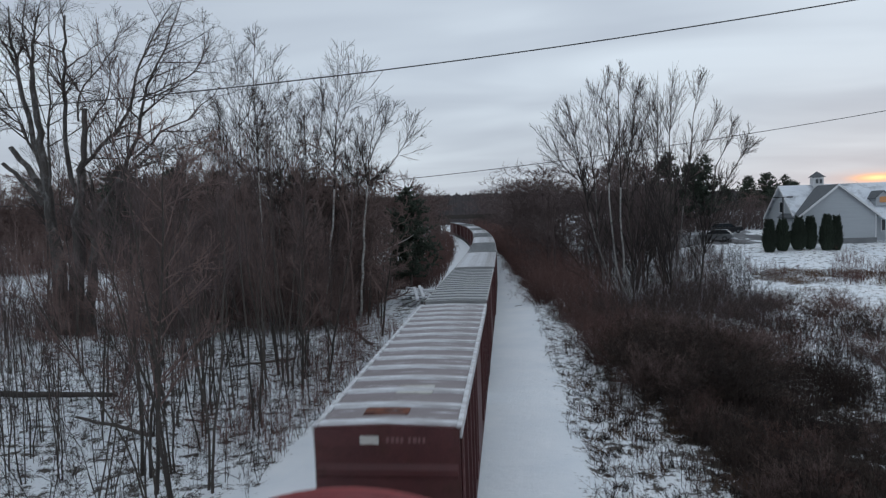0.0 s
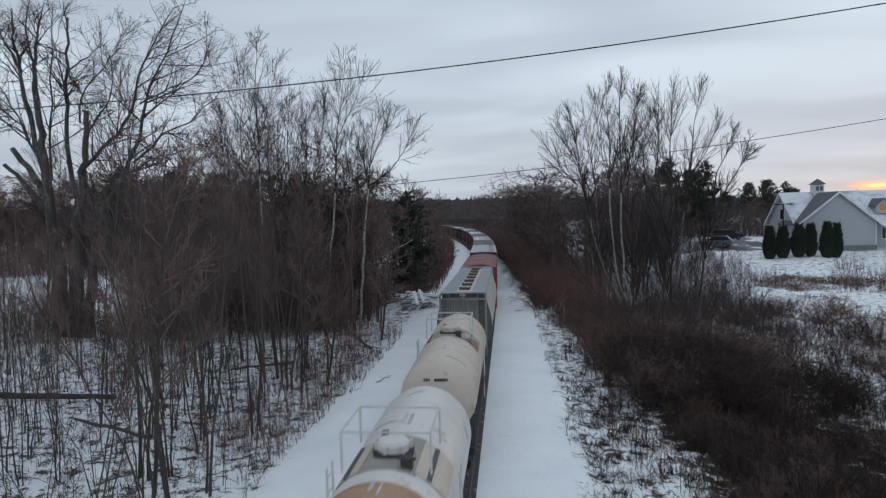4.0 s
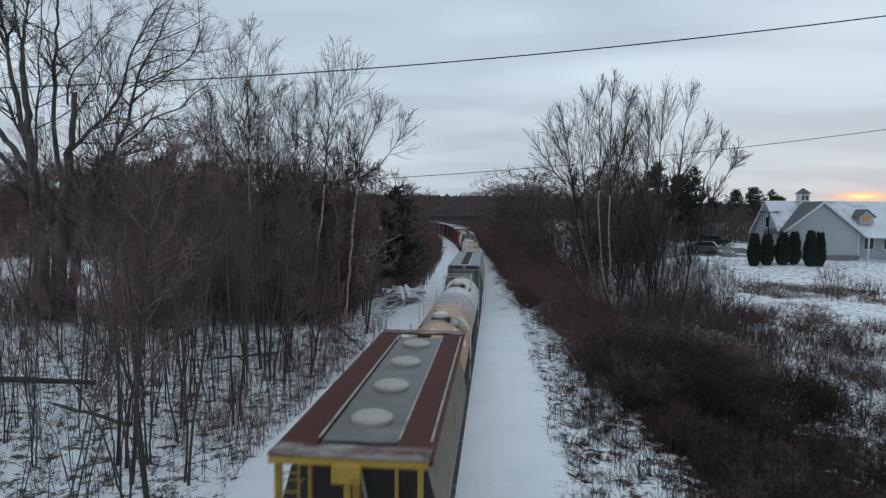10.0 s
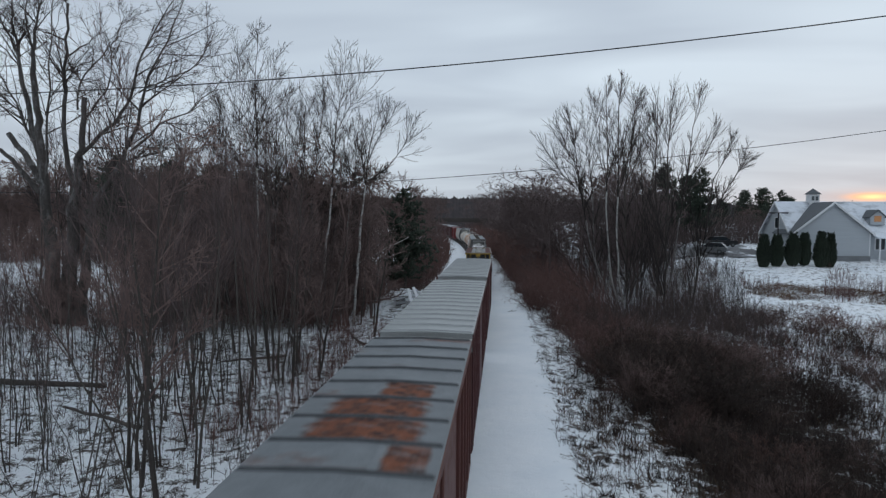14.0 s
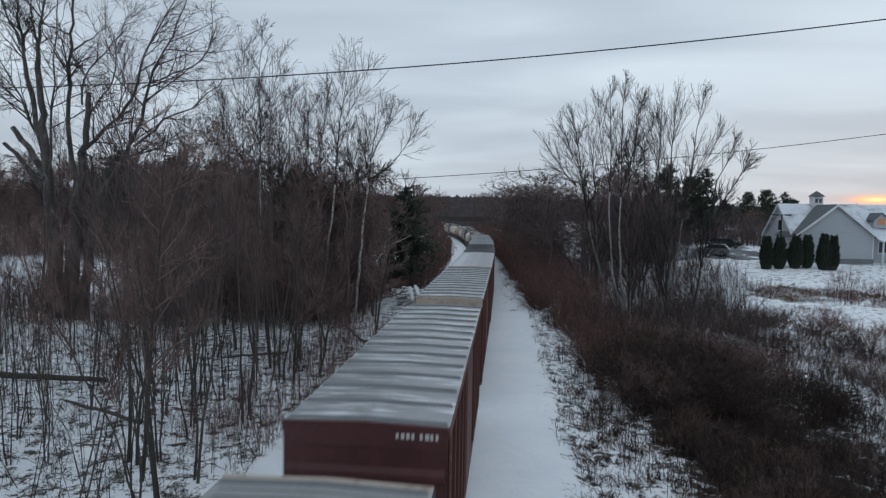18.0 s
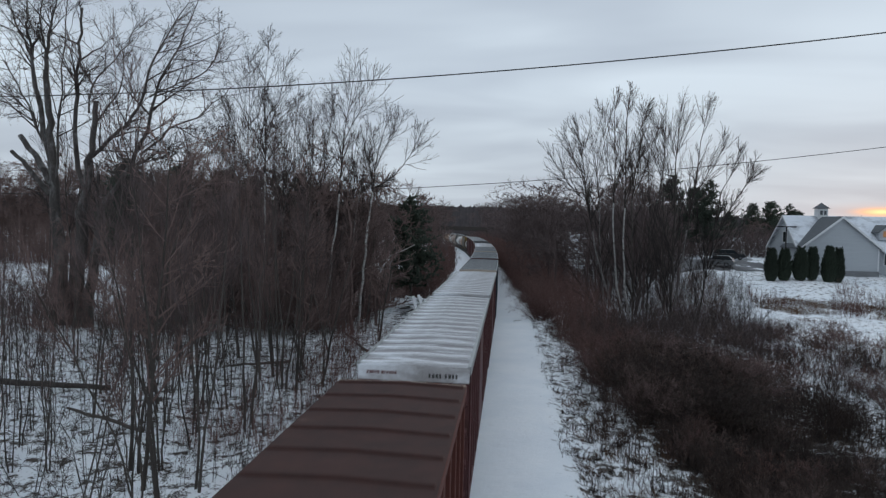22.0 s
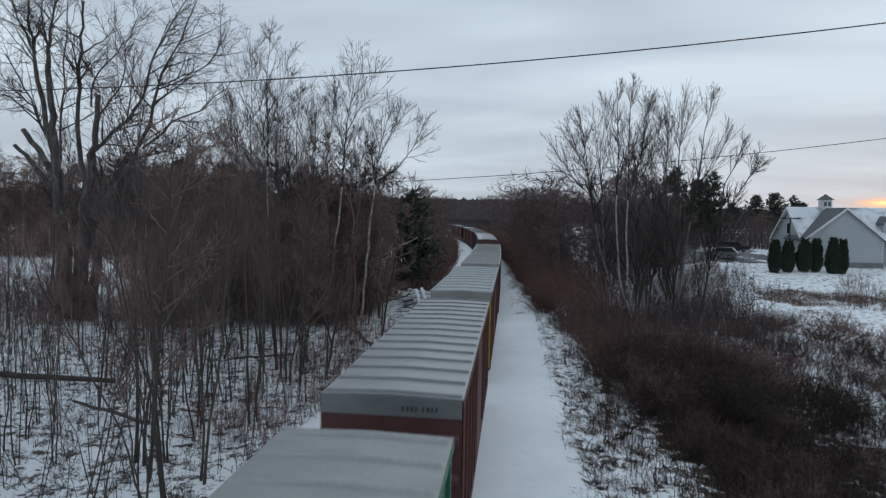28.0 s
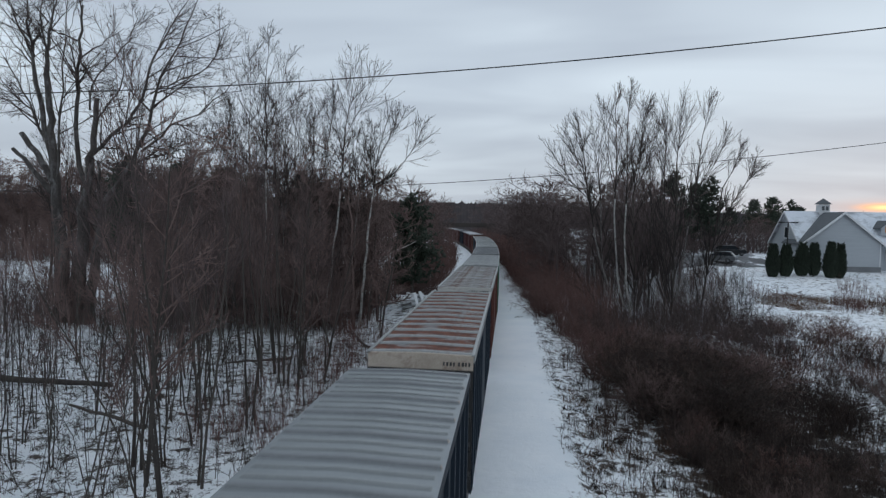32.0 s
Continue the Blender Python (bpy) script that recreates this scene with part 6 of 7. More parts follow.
BOX = [
    (171.0, "box car with a flat pale grey roof and dark red sides", "galv_light", "galv", "tuscan", "tuscan", "galv_light", "mark_dark", 14, None),
    (190.3, "box car with a flat pale grey roof and dark red sides", "galv_light", "galv", "tuscan", "tuscan", "galv_light", "mark_dark", 14, None),
    (207.4, "box car with a blue-grey ribbed roof patched with rust", "rusty_less", "dark_seam", "oxide", "oxide", "white_end", None, 12, None),
    (224.7, "brown box car with a frosted ribbed roof", "frosted", "frost_rib", "oxide", "oxide", "tan_end", None, 15, None),
    (242.03, "box car with a frost-streaked grey roof and tan end", "shiny", "galv_rib", "oxide", "oxide", "tan_end", None, 13, None),
    (259.94, "box car with a frost-streaked grey roof and rusty brown end", "shiny", "galv_rib", "oxide", "tuscan", "tuscan", "mark_pale", 13, None),
    (277.81, "dark blue box car with a grey ribbed roof and tan end", "galv", "galv_rib", "blue", "blue", "tan_end", None, 22, None),
    (296.5, "dark red box car with a frosted ribbed roof", "frosted", "frost_rib", "tuscan", "tuscan", "frost_rib", "mark_dark", 15, "galv_light"),
    (314.2, "dark red box car with a frosted ribbed roof", "frosted", "frost_rib", "tuscan", "tuscan", "frost_rib", "mark_dark", 15, "galv_light"),
    (331.5, "box car with a dark rusted brown roof", "brown_roof", "brown_roof", "brown", "rusty_cream", "rusty_cream", "mark_dark", 13, None),
    (350.32, "box car with a badly rusted grey roof and off-white end", "rust_heavy", "rust_rib", "blue", "black", "white_end", "mark_dark", 13, "galv_light"),
    (369.02, "dark red box car with a frosted ribbed roof", "frosted_dull", "galv_light", "tuscan", "tuscan", "galv", None, 16, "galv_light"),
    (388.4, "yellow-sided box car with a smooth grey-green roof", "galv_blue", "galv_light", "oxide", "yellow", "galv_light", None, 10, "galv_light"),
    (407.74, "red box car with a grey ribbed roof", "galv", "galv_rib", "oxide", "tuscan", "galv_rib", "mark_dark", 14, None),
    (426.25, "green box car with a grey ribbed roof", "galv_light", "galv", "green", "green", "galv_light", "mark_dark", 15, None),
    (444.35, "box car with a badly rusted grey roof and tan end", "rusty", "rusty", "brown", "brown", "white_end", "mark_dark", 15, "galv_light"),
    (462.68, "box car with a rusted grey roof and off-white end", "rust_heavy", "rust_rib", "blue", "black", "tan_end", "mark_dark", 13, "galv_light"),
    (480.9, "box car with a blue-grey ribbed roof", "galv_blue", "galv_rib", "blue", "blue", "galv", None, 13, None),
    (499.0, "box car with a grey ribbed roof", "galv", "galv_rib", "oxide", "oxide", "galv", None, 13, None),
]
LENGTHS = {190.3: 17.1, 259.94: 15.4, 277.81: 15.4, 331.5: 15.5, 369.02: 16.5}
RIB_WIDTHS = {"frost_rib": 0.20, "galv_light": 0.12, "rust_rib": 0.125, "galv": 0.045, "dark_seam": 0.05}
DETAILS = {
    171.0: dict(cap=0.62, second=M["mark_dim"], mark_x=0.45), 190.3: dict(cap=0.62, second=M["mark_dim"], mark_x=0.45), 207.4: dict(cap=0.55, stains=((0.5, 1.62, 4), (-1.5, 1.62, 5), (-1.4, 1.5, 6), (-0.3, 1.3, 7))),
    259.94: dict(mark_x=0.62, mark_drop=0.22), 331.5: dict(mark_x=0.45, mark_drop=0.40, cap=0.6), 350.32: dict(mark_x=0.55, second=M["mark_dark"], cap=0.5),
    296.5: dict(second=M["mark_dim"], mark_x=0.45), 314.2: dict(second=M["mark_dim"], mark_x=0.45),
    426.25: dict(mark_x=-0.3, cap=0.55), 444.35: dict(mark_x=0.25, mark_size=0.17, cap=0.5), 462.68: dict(mark_x=0.7),
}
for rear, label, r, rb, sd, en, fa, mk, bands, ch in BOX:
    couple(rear, boxcar("box_car", label, LENGTHS.get(rear, 16.2), 5.1, M[r], M[rb], M[sd], M[en], M[fa], bands, wide=3.34, beads=2 if rb == "galv_rib" and r != "rusty_less" and rear not in (242.03, 259.94, 407.74) else 0,
                        ribw=RIB_WIDTHS.get(rb, 0.06 if bands > 20 else 0.075) if rear != 369.02 else 0.09, mark=M[mk] if mk else None, chord=M[ch] if ch else None, **DETAILS.get(rear, {})))


def motions():
    """The train draws away along the line at a steady fifteen metres a second."""
    for rear, car in TRAIN:
        rows = []
        for t in range(33):
            x, y, a = on_track(15.135 * t - 0.00334 * t * t - rear + car["length"] / 2)
            rows.append((float(t), pose(x + 0.07 * math.cos(radians(a)), y + 0.07 * math.sin(radians(a)), 0.0, 0, 0, a)))
        walk(car, rows)


# ---- far woods, pines and the horizon ----
def conifer(rng, h, spread, n=190):
    """A white pine: long uneven boughs with brushes of needles."""
    T, TR = stem(rng, (0, 0, -0.2), h, h * 0.014, (0, 0), 7, 0.01)
    q = rng.uniform(0.18, 1.0, n) ** 0.9
    a = rng.uniform(0, 2 * np.pi, n)
    L = (spread * (1 - q) ** 0.5 * rng.uniform(0.4, 1.2, n) + 0.35)[:, None, None]
    u = np.linspace(0, 1, 4)[None, :, None]
    d = np.stack([np.cos(a), np.sin(a), rng.uniform(-0.05, 0.45, n)], -1)[:, None]
    P = np.stack([np.zeros(n), np.zeros(n), h * q * 0.98], -1)[:, None] + d * L * u + np.array([0, 0, 1.0]) * L * 0.12 * u * u
    R = np.full((n, 4), 0.025)
    B, BR = shoots(rng, P, R, 9, (0.15, 1.0), 0.30, (25, 80), 2, 0.03, 0.15)
    BR[:, 0], BR[:, 1] = 0.09, 0.04
    C, CR = shoots(rng, B, BR, 5, (0.1, 1.0), 0.7, (30, 80), 2, 0.03, 0.1)
    CR[:, 0], CR[:, 1] = 0.08, 0.035
    return tubes(T, TR, 6), joined([tubes(P, R, 3), spikes(B, BR), spikes(C, CR)])


rng = np.random.default_rng(21)
pines = []
for h, w in ((17.0, 5.0), (15.0, 4.6), (13.0, 4.4)):
    T, C = conifer(rng, h, w)
    e = new("pine_tree")
    tagged(e, "dark green pine tree behind the bare woods", "tree", "pines")
    put("trunk", mesh_of("trunk", *T, M["bark"], True), e)
    put("crown", mesh_of("crown", *C, M["needle"]), e)
    pines.append(e)
SPOTS_PINE = ((-7.6, 64.5, 0.72), (-50.3, 94.0, 1.12), (-42.2, 92.0, 1.24), (-58.4, 92.0, 1.04), (-38.5, 93.5, 1.05), (-45.5, 96.0, 1.12), (-30.1, 95.0, 0.98), (-26.0, 97.0, 0.96), (-34.0, 98.0, 1.02), (-62.0, 98.0, 1.06), (-21.5, 99.0, 0.88),
              (28.6, 112.0, 0.78), (31.6, 114.0, 0.86), (34.8, 112.0, 0.84), (26.0, 113.0, 0.72), (37.6, 113.0, 0.80), (59.0, 150.0, 0.76), (63.2, 150.0, 0.90), (67.4, 150.0, 0.66), (55.0, 153.0, 0.62), (71.2, 154.0, 0.74))
for j, (x, y, q) in enumerate(SPOTS_PINE):
    o = pines[j] if j < 3 else stand_copy(pines[j % 3], x, y)
    stand(o, x, y, rng.uniform(0, 360), q)

# bare woods that nobody could count, both sides of the line
protos = []
for j in range(5):
    t, c = bare_tree(rng, 13.0, 0.10, ((0, 0, 0, 0, 1),), start=0.10, n1=15, l1=0.24, a1=(35, 80), n2=4, n3=5, lift=0.04, tip=0.021, l3=1.0, shrink=0.25, a2=(25, 70), a3=(25, 75), wig=0.02)
    protos.append(joined([t, c]))


def wood(name, label, spots, twig="twig"):
    chunks = []
    for x, y, q, w in spots:
        V, Q = protos[int(rng.integers(5))]
        a = rng.uniform(0, 2 * np.pi)
        R = np.array([[np.cos(a), -np.sin(a), 0], [np.sin(a), np.cos(a), 0], [0, 0, 1]])
        chunks.append(((V * [q * w, q * w, q]) @ R.T + [x, y, ground_at(x, y)], Q))
    V, Q = joined(chunks)
    return tagged(put(name, mesh_of(name, V, Q, M[twig])), label, "woods", kind="stuff")


def scatter(n, lo, hi, o0, o1, q0, q1):
    out = []
    while len(out) < n:
        s = rng.uniform(lo, hi)
        o = o0 + (o1 - o0) * rng.uniform(0, 1) ** 1.4
        x, y, a = on_track(s)
        out.append((x + o * math.cos(radians(a)), y + o * math.sin(radians(a)), rng.uniform(q0, q1), rng.uniform(0.9, 1.4)))
    return out


wood("bare_woods", "leafless brown woods beside the railway", scatter(90, 74, 260, -7.2, -40, 0.85, 1.15))
wood("bare_woods", "dark leafless woods beside the railway", scatter(70, 68, 120, 8.2, 26, 0.8, 1.18) + scatter(60, 95, 260, 5.6, 22, 0.8, 1.3) + scatter(26, 88, 135, 5.8, 12, 0.5, 0.95) + scatter(22, 100, 122, 5.5, 14, 1.0, 1.25), "wood_twig")
wood("bare_woods", "leafless brown woods behind the young trees", [(-rng.uniform(9, 0.58 * y - 1), y, rng.uniform(0.8, 1.16), rng.uniform(1.0, 1.3)) for y in rng.uniform(50, 88, 85)])
wood("bare_woods", "leafless woods beyond the snowy clearing", [(-rng.uniform(0.56, 1.10) * y, y, rng.uniform(1.0, 1.4), rng.uniform(1.0, 1.4)) for y in rng.uniform(93, 122, 135)])
wood("bare_woods", "low leafless woods beyond the car park", [(x, rng.uniform(112, 150), rng.uniform(0.35, 0.6), 1.7) for x in rng.uniform(20, 95, 64)])


def ridge(name, label, r, tops, a0, a1, n, seed):
    """A distant wooded rise: a thick band with an uneven top of crowns."""
    q = np.random.default_rng(seed)
    a = np.radians(np.linspace(a0, a1, n))
    base = np.interp(np.linspace(0, 1, n), np.linspace(0, 1, len(tops)), tops)
    top = base + q.uniform(0, 1, n) ** 2 * 2.2
    V = []
    for rr, z in ((r, -3 * np.ones(n)), (r + 8, top), (r + 60, top * 0.9), (r + 90, -3 * np.ones(n))):
        V.append(np.stack([np.sin(a) * rr, np.cos(a) * rr, z], -1))
    V = np.concatenate(V)
    i = np.arange(n - 1)
    Q = np.concatenate([np.stack([i + k * n, i + 1 + k * n, i + 1 + (k + 1) * n, i + (k + 1) * n], -1) for k in range(3)])
    return tagged(put(name, mesh_of(name, V, Q, M["far_wood"])), label, "woods", kind="structure")


ridge("backdrop", "distant dark wooded rise along the horizon", 420, (17, 18, 19, 20, 20, 16, 13, 14, 15), -75, 75, 2200, 3)
ridge("backdrop", "distant dark woods behind the railway", 700, (14, 20, 12, 22, 16, 14), 75, 285, 900, 4)


# ---- overhead wires ----
def cable(x0, x1, y, r, za, xa, slope, curve, xb):
    """A sagging cable square across the line: a parabola through the heights given."""
    x = np.linspace(x0, x1, 60)
    z = za + slope * (x - xa) + curve * (x - xa) * (x - xb)
    P = np.stack([x, np.full(60, y), z], -1)[None]
    ob = put("overhead_cable", mesh_of("overhead_cable", *tubes(P, np.full((1, 60), r), 6), M["black"], True))
    return tagged(ob, "black overhead cable strung across the railway", "cable", "overhead cables")


cable(-60, 60, 35.0, 0.034, 17.43, -3.43, 0.0416, 0.000935, -28.17)
cable(-90, 110, 75.0, 0.040, 14.26, 3.01, 0.0656, 0.000661, -20.32)

# ---- the grey gabled building across the field ----
M["siding"] = surface("pale_grey_siding", (0.36, 0.385, 0.41), (0.43, 0.455, 0.48), 0.6, 0.8, stretch=(0.3, 0.3, 8), bump=0.05)
M["trim"] = surface("white_trim", (0.62, 0.63, 0.64), (0.72, 0.73, 0.74), 2, 0.7, bump=0)
M["shingle"] = surface("grey_roof_shingles", (0.075, 0.082, 0.090), (0.13, 0.14, 0.15), 2.0, 0.9, stretch=(1, 1, 4))


def slab(bm, a, b, c, d, t):
    """A thick sheet on four corners, t metres downwards."""
    top = [bm.verts.new(p) for p in (a, b, c, d)]
    low = [bm.verts.new((p[0], p[1], p[2] - t)) for p in (a, b, c, d)]
    bm.faces.new(top)
    bm.faces.new(low[::-1])
    for i in range(4):
        bm.faces.new((top[i], low[i], low[(i + 1) % 4], top[(i + 1) % 4]))
    return bm


def gabled(e, x0, x1, y0, y1, z0, eave, ridge_z):
    """A wing with its gable to the camera: walls and two roof slopes."""
    xm = (x0 + x1) / 2
    prof = [(x0, z0), (x1, z0), (x1, eave), (xm, ridge_z), (x0, eave)]
    part("wall", prism(bmesh.new(), prof, y0, y1), M["siding"], e)
    k = (ridge_z - eave) / (xm - x0)
    ov = 0.45
    for s, xe in ((-1, x0), (1, x1)):
        bm = bmesh.new()
        slab(bm, (xe + s * ov, y0 - 0.4, eave - k * ov + 0.16), (xm, y0 - 0.4, ridge_z + 0.16), (xm, y1 + 0.3, ridge_z + 0.16), (xe + s * ov, y1 + 0.3, eave - k * ov + 0.16), 0.14)
        part("roof_slope", bm, M["shingle"], e)
        bm = bmesh.new()
        slab(bm, (xe + s * ov, y0 - 0.46, eave - k * ov + 0.18), (xm, y0 - 0.46, ridge_z + 0.18), (xm, y0 - 0.39, ridge_z + 0.18), (xe + s * ov, y0 - 0.39, eave - k * ov + 0.18), 0.32)
        part("rake_board", bm, M["trim"], e, "white painted rake board")


house = new("gabled_building")
tagged(house, "pale grey gabled building with white trim and snowy roof", "building")
gabled(house, 42.7, 52.6, 88.5, 94.0, 2.4, 6.95, 11.0)
# main block, its ridge across, end gable to the left
ya, yb, ym, xl, xr = 89.7, 99.2, 94.45, 42.9, 78.0
bm = bmesh.new()
v = [[bm.verts.new((x, y, z)) for y, z in ((ya, 2.4), (yb, 2.4), (yb, 6.8), (ym, 11.15), (ya, 6.8))] for x in (xl, xr)]
for i in range(5):
    bm.faces.new((v[0][i], v[0][(i + 1) % 5], v[1][(i + 1) % 5], v[1][i]))
bm.faces.new(v[0][::-1])
bm.faces.new(v[1])
part("wall", bm, M["siding"], house)
M["roof_snow"] = surface("roof_snow_over_shingles", (0.66, 0.70, 0.76), (0.79, 0.82, 0.86), 0.5, 0.85, rust=((0.07, 0.075, 0.08), (0.12, 0.13, 0.14)), rust_amount=0.34, rust_scale=0.22)
for s, ye in ((-1, ya), (1, yb)):
    bm = bmesh.new()
    k = 4.35 / (ym - ya)
    slab(bm, (xl - 0.4, ye + s * 0.45, 6.8 - k * 0.45 + 0.16), (xr + 0.4, ye + s * 0.45, 6.8 - k * 0.45 + 0.16), (xr + 0.4, ym, 11.31), (xl - 0.4, ym, 11.31), 0.14)
    part("roof_slope", bm, M["roof_snow"], house, "roof slope under patchy snow")
    bm = bmesh.new()
    slab(bm, (xl - 0.46, ye + s * 0.45, 6.8 - k * 0.45 + 0.18), (xl - 0.39, ye + s * 0.45, 6.8 - k * 0.45 + 0.18), (xl - 0.39, ym, 11.33), (xl - 0.46, ym, 11.33), 0.32)
    part("rake_board", bm, M["trim"], house, "white painted rake board")
M["dark_glass"] = surface("dark_window_glass", (0.02, 0.025, 0.03), (0.04, 0.045, 0.05), 1, 0.12, bump=0)
# orange glass for the dormer, with a weak emission put into its colour
M["orange_glass"] = surface("orange_window_glass", (0.25, 0.12, 0.05), (0.3, 0.16, 0.07), 2, 0.3, bump=0)
M["orange_glass"].node_tree.nodes["Principled BSDF"].inputs["Emission Color"].default_value = (1.0, 0.45, 0.18, 1)
M["orange_glass"].node_tree.nodes["Principled BSDF"].inputs["Emission Strength"].default_value = 0.12


def house_window(x0, x1, y, z0, z1, pane, facing="y"):
    f = 0.1
    if facing == "y":
        w = part("window", boxes((x0 - f, x1 + f, y - 0.06, y + 0.02, z0 - f, z0), (x0 - f, x1 + f, y - 0.06, y + 0.02, z1, z1 + f), (x0 - f, x0, y - 0.06, y + 0.02, z0, z1), (x1, x1 + f, y - 0.06, y + 0.02, z0, z1), ((x0 + x1) / 2 - 0.03, (x0 + x1) / 2 + 0.03, y - 0.05, y + 0.02, z0, z1)), M["trim"], house)
        part("pane", boxes((x0, x1, y - 0.03, y - 0.01, z0, z1)), pane, w)
    else:
        w = part("window", boxes((y - 0.06, y + 0.02, x0 - f, x1 + f, z0 - f, z0), (y - 0.06, y + 0.02, x0 - f, x1 + f, z1, z1 + f), (y - 0.06, y + 0.02, x0 - f, x0, z0, z1), (y - 0.06, y + 0.02, x1, x1 + f, z0, z1)), M["trim"], house)
        part("pane", boxes((y - 0.03, y - 0.01, x0, x1, z0, z1)), pane, w)


house_window(93.6, 94.9, 42.9, 7.4, 8.9, M["dark_glass"], "x")
for x in (54.0, 56.6, 59.2, 62.0):
    house_window(x, x + 1.2, ya, 4.6, 6.1, M["dark_glass"])
part("corner_board", boxes((52.5, 52.64, 88.44, 88.6, 2.4, 6.9)), M["trim"], house, "white corner board")
part("corner_board", boxes((42.66, 42.8, 88.44, 88.6, 2.4, 6.9)), M["trim"], house, "white corner board")
part("foundation", boxes((42.6, 52.7, 88.4, 89.6, 2.2, 3.75)), M["galv_rib"], house, "grey foundation wall")
# porch along the right-hand part
part("porch_roof", slab(bmesh.new(), (53.0, 87.3, 6.35), (70.0, 87.3, 6.35), (70.0, 89.8, 7.0), (53.0, 89.8, 7.0), 0.16), M["snow_cap"], house, "snow-covered porch roof")
for x in (53.3, 56.3, 59.3):
    part("porch_post", boxes((x, x + 0.16, 87.5, 87.66, 2.6, 6.2)), M["trim"], house)
# cupola
cup = part("cupola", boxes((47.15, 48.45, 93.8, 95.1, 10.5, 12.30)), M["trim"], house, "white square cupola")
bm = bmesh.new()
bmesh.ops.create_cone(bm, cap_ends=True, segments=4, radius1=1.22, radius2=0.04, depth=0.85, matrix=pose(47.8, 94.45, 12.78, 0, 0, 45))
part("cupola_roof", bm, M["shingle"], cup, "dark pyramid roof")
for x in (47.36, 47.90):
    part("louvre", boxes((x, x + 0.34, 93.75, 93.82, 11.45, 12.05)), M["shingle"], cup)
# dormer
dor = part("dormer", prism(bmesh.new(), [(53.6, 8.0), (55.5, 8.0), (55.5, 9.2), (54.55, 10.0), (53.6, 9.2)], 90.4, 93.5), M["siding"], house)
part("dormer_roof", slab(slab(bmesh.new(), (53.35, 90.2, 9.05), (54.55, 90.2, 10.12), (54.55, 93.6, 10.12), (53.35, 93.6, 9.05), 0.1), (54.55, 90.2, 10.12), (55.75, 90.2, 9.05), (55.75, 93.6, 9.05), (54.55, 93.6, 10.12), 0.1), M["shingle"], dor)
part("dormer_window", boxes((54.1, 55.0, 90.34, 90.42, 8.45, 9.25)), M["orange_glass"], dor, "window with an orange pane")

# ---- hedge, car park, cars, lamp ----
for j, (x, y, h, w) in enumerate(((37.0, 84.0, 4.2, 0.80), (38.7, 84.2, 4.1, 0.85), (40.6, 84.0, 4.2, 0.95), (42.2, 84.3, 4.2, 0.72), (44.1, 84.0, 4.6, 0.85), (45.4, 84.3, 4.4, 0.66))):
    n = 900
    u = rng.uniform(0.02, 1, n)
    a = rng.uniform(0, 2 * np.pi, n)
    prof = w * np.minimum(1.0, 0.68 + 1.2 * u) * np.clip(1 - ((u - 0.22).clip(0) / 0.79) ** 1.7, 0, 1) ** 0.9 * rng.uniform(0.82, 1.05, n)
    b0 = np.stack([np.cos(a) * prof * 0.75, np.sin(a) * prof * 0.75, u * h * 0.93], -1)
    d = np.stack([np.cos(a) * 0.30, np.sin(a) * 0.30, np.full(n, 0.50)], -1) * rng.uniform(0.6, 1.4, (n, 1))
    P = np.stack([b0, b0 + d], 1)
    R = np.stack([np.full(n, 0.11), np.full(n, 0.03)], 1)
    core = tubes(np.array([[[0, 0, 0.1], [0, 0, h * 0.3], [0, 0, h * 0.65], [0, 0, h * 0.9]]]), np.array([[w * 0.6, w * 0.8, w * 0.55, 0.06]]), 9)
    e = new("arborvitae")
    tagged(e, "trimmed dark green columnar arborvitae on a snowy bank", "shrub", "hedge of arborvitae")
    put("crown", mesh_of("crown", *joined([core, tubes(P, R, 4)]), M["cedar"]), e)
    put("trunk", mesh_of("trunk", *tubes(np.array([[[0, 0, -0.2], [0, 0, 0.4]]]), np.array([[0.1, 0.1]]), 6), M["bark"]), e)
    stand(e, x, y)

M["asphalt"] = surface("worn_asphalt_with_slush", (0.10, 0.10, 0.105), (0.19, 0.19, 0.195), 0.4, 0.85, rust=((0.5, 0.53, 0.57), (0.62, 0.65, 0.69)), rust_amount=0.25, rust_scale=0.15)
ax, ay = np.linspace(24, 42, 20), np.linspace(90, 108, 20)
AX, AY = np.meshgrid(ax, ay, indexing="ij")
AV = np.stack([AX, AY, height(AX, AY) + 0.05], -1).reshape(-1, 3)
ai = np.arange(19)[:, None] * 20 + np.arange(19)[None]
lot = put("pavement", mesh_of("pavement", AV, np.stack([ai, ai + 20, ai + 21, ai + 1], -1).reshape(-1, 4), M["asphalt"], True))
tagged(lot, "grey asphalt car park with patches of snow", "pavement", kind="structure")


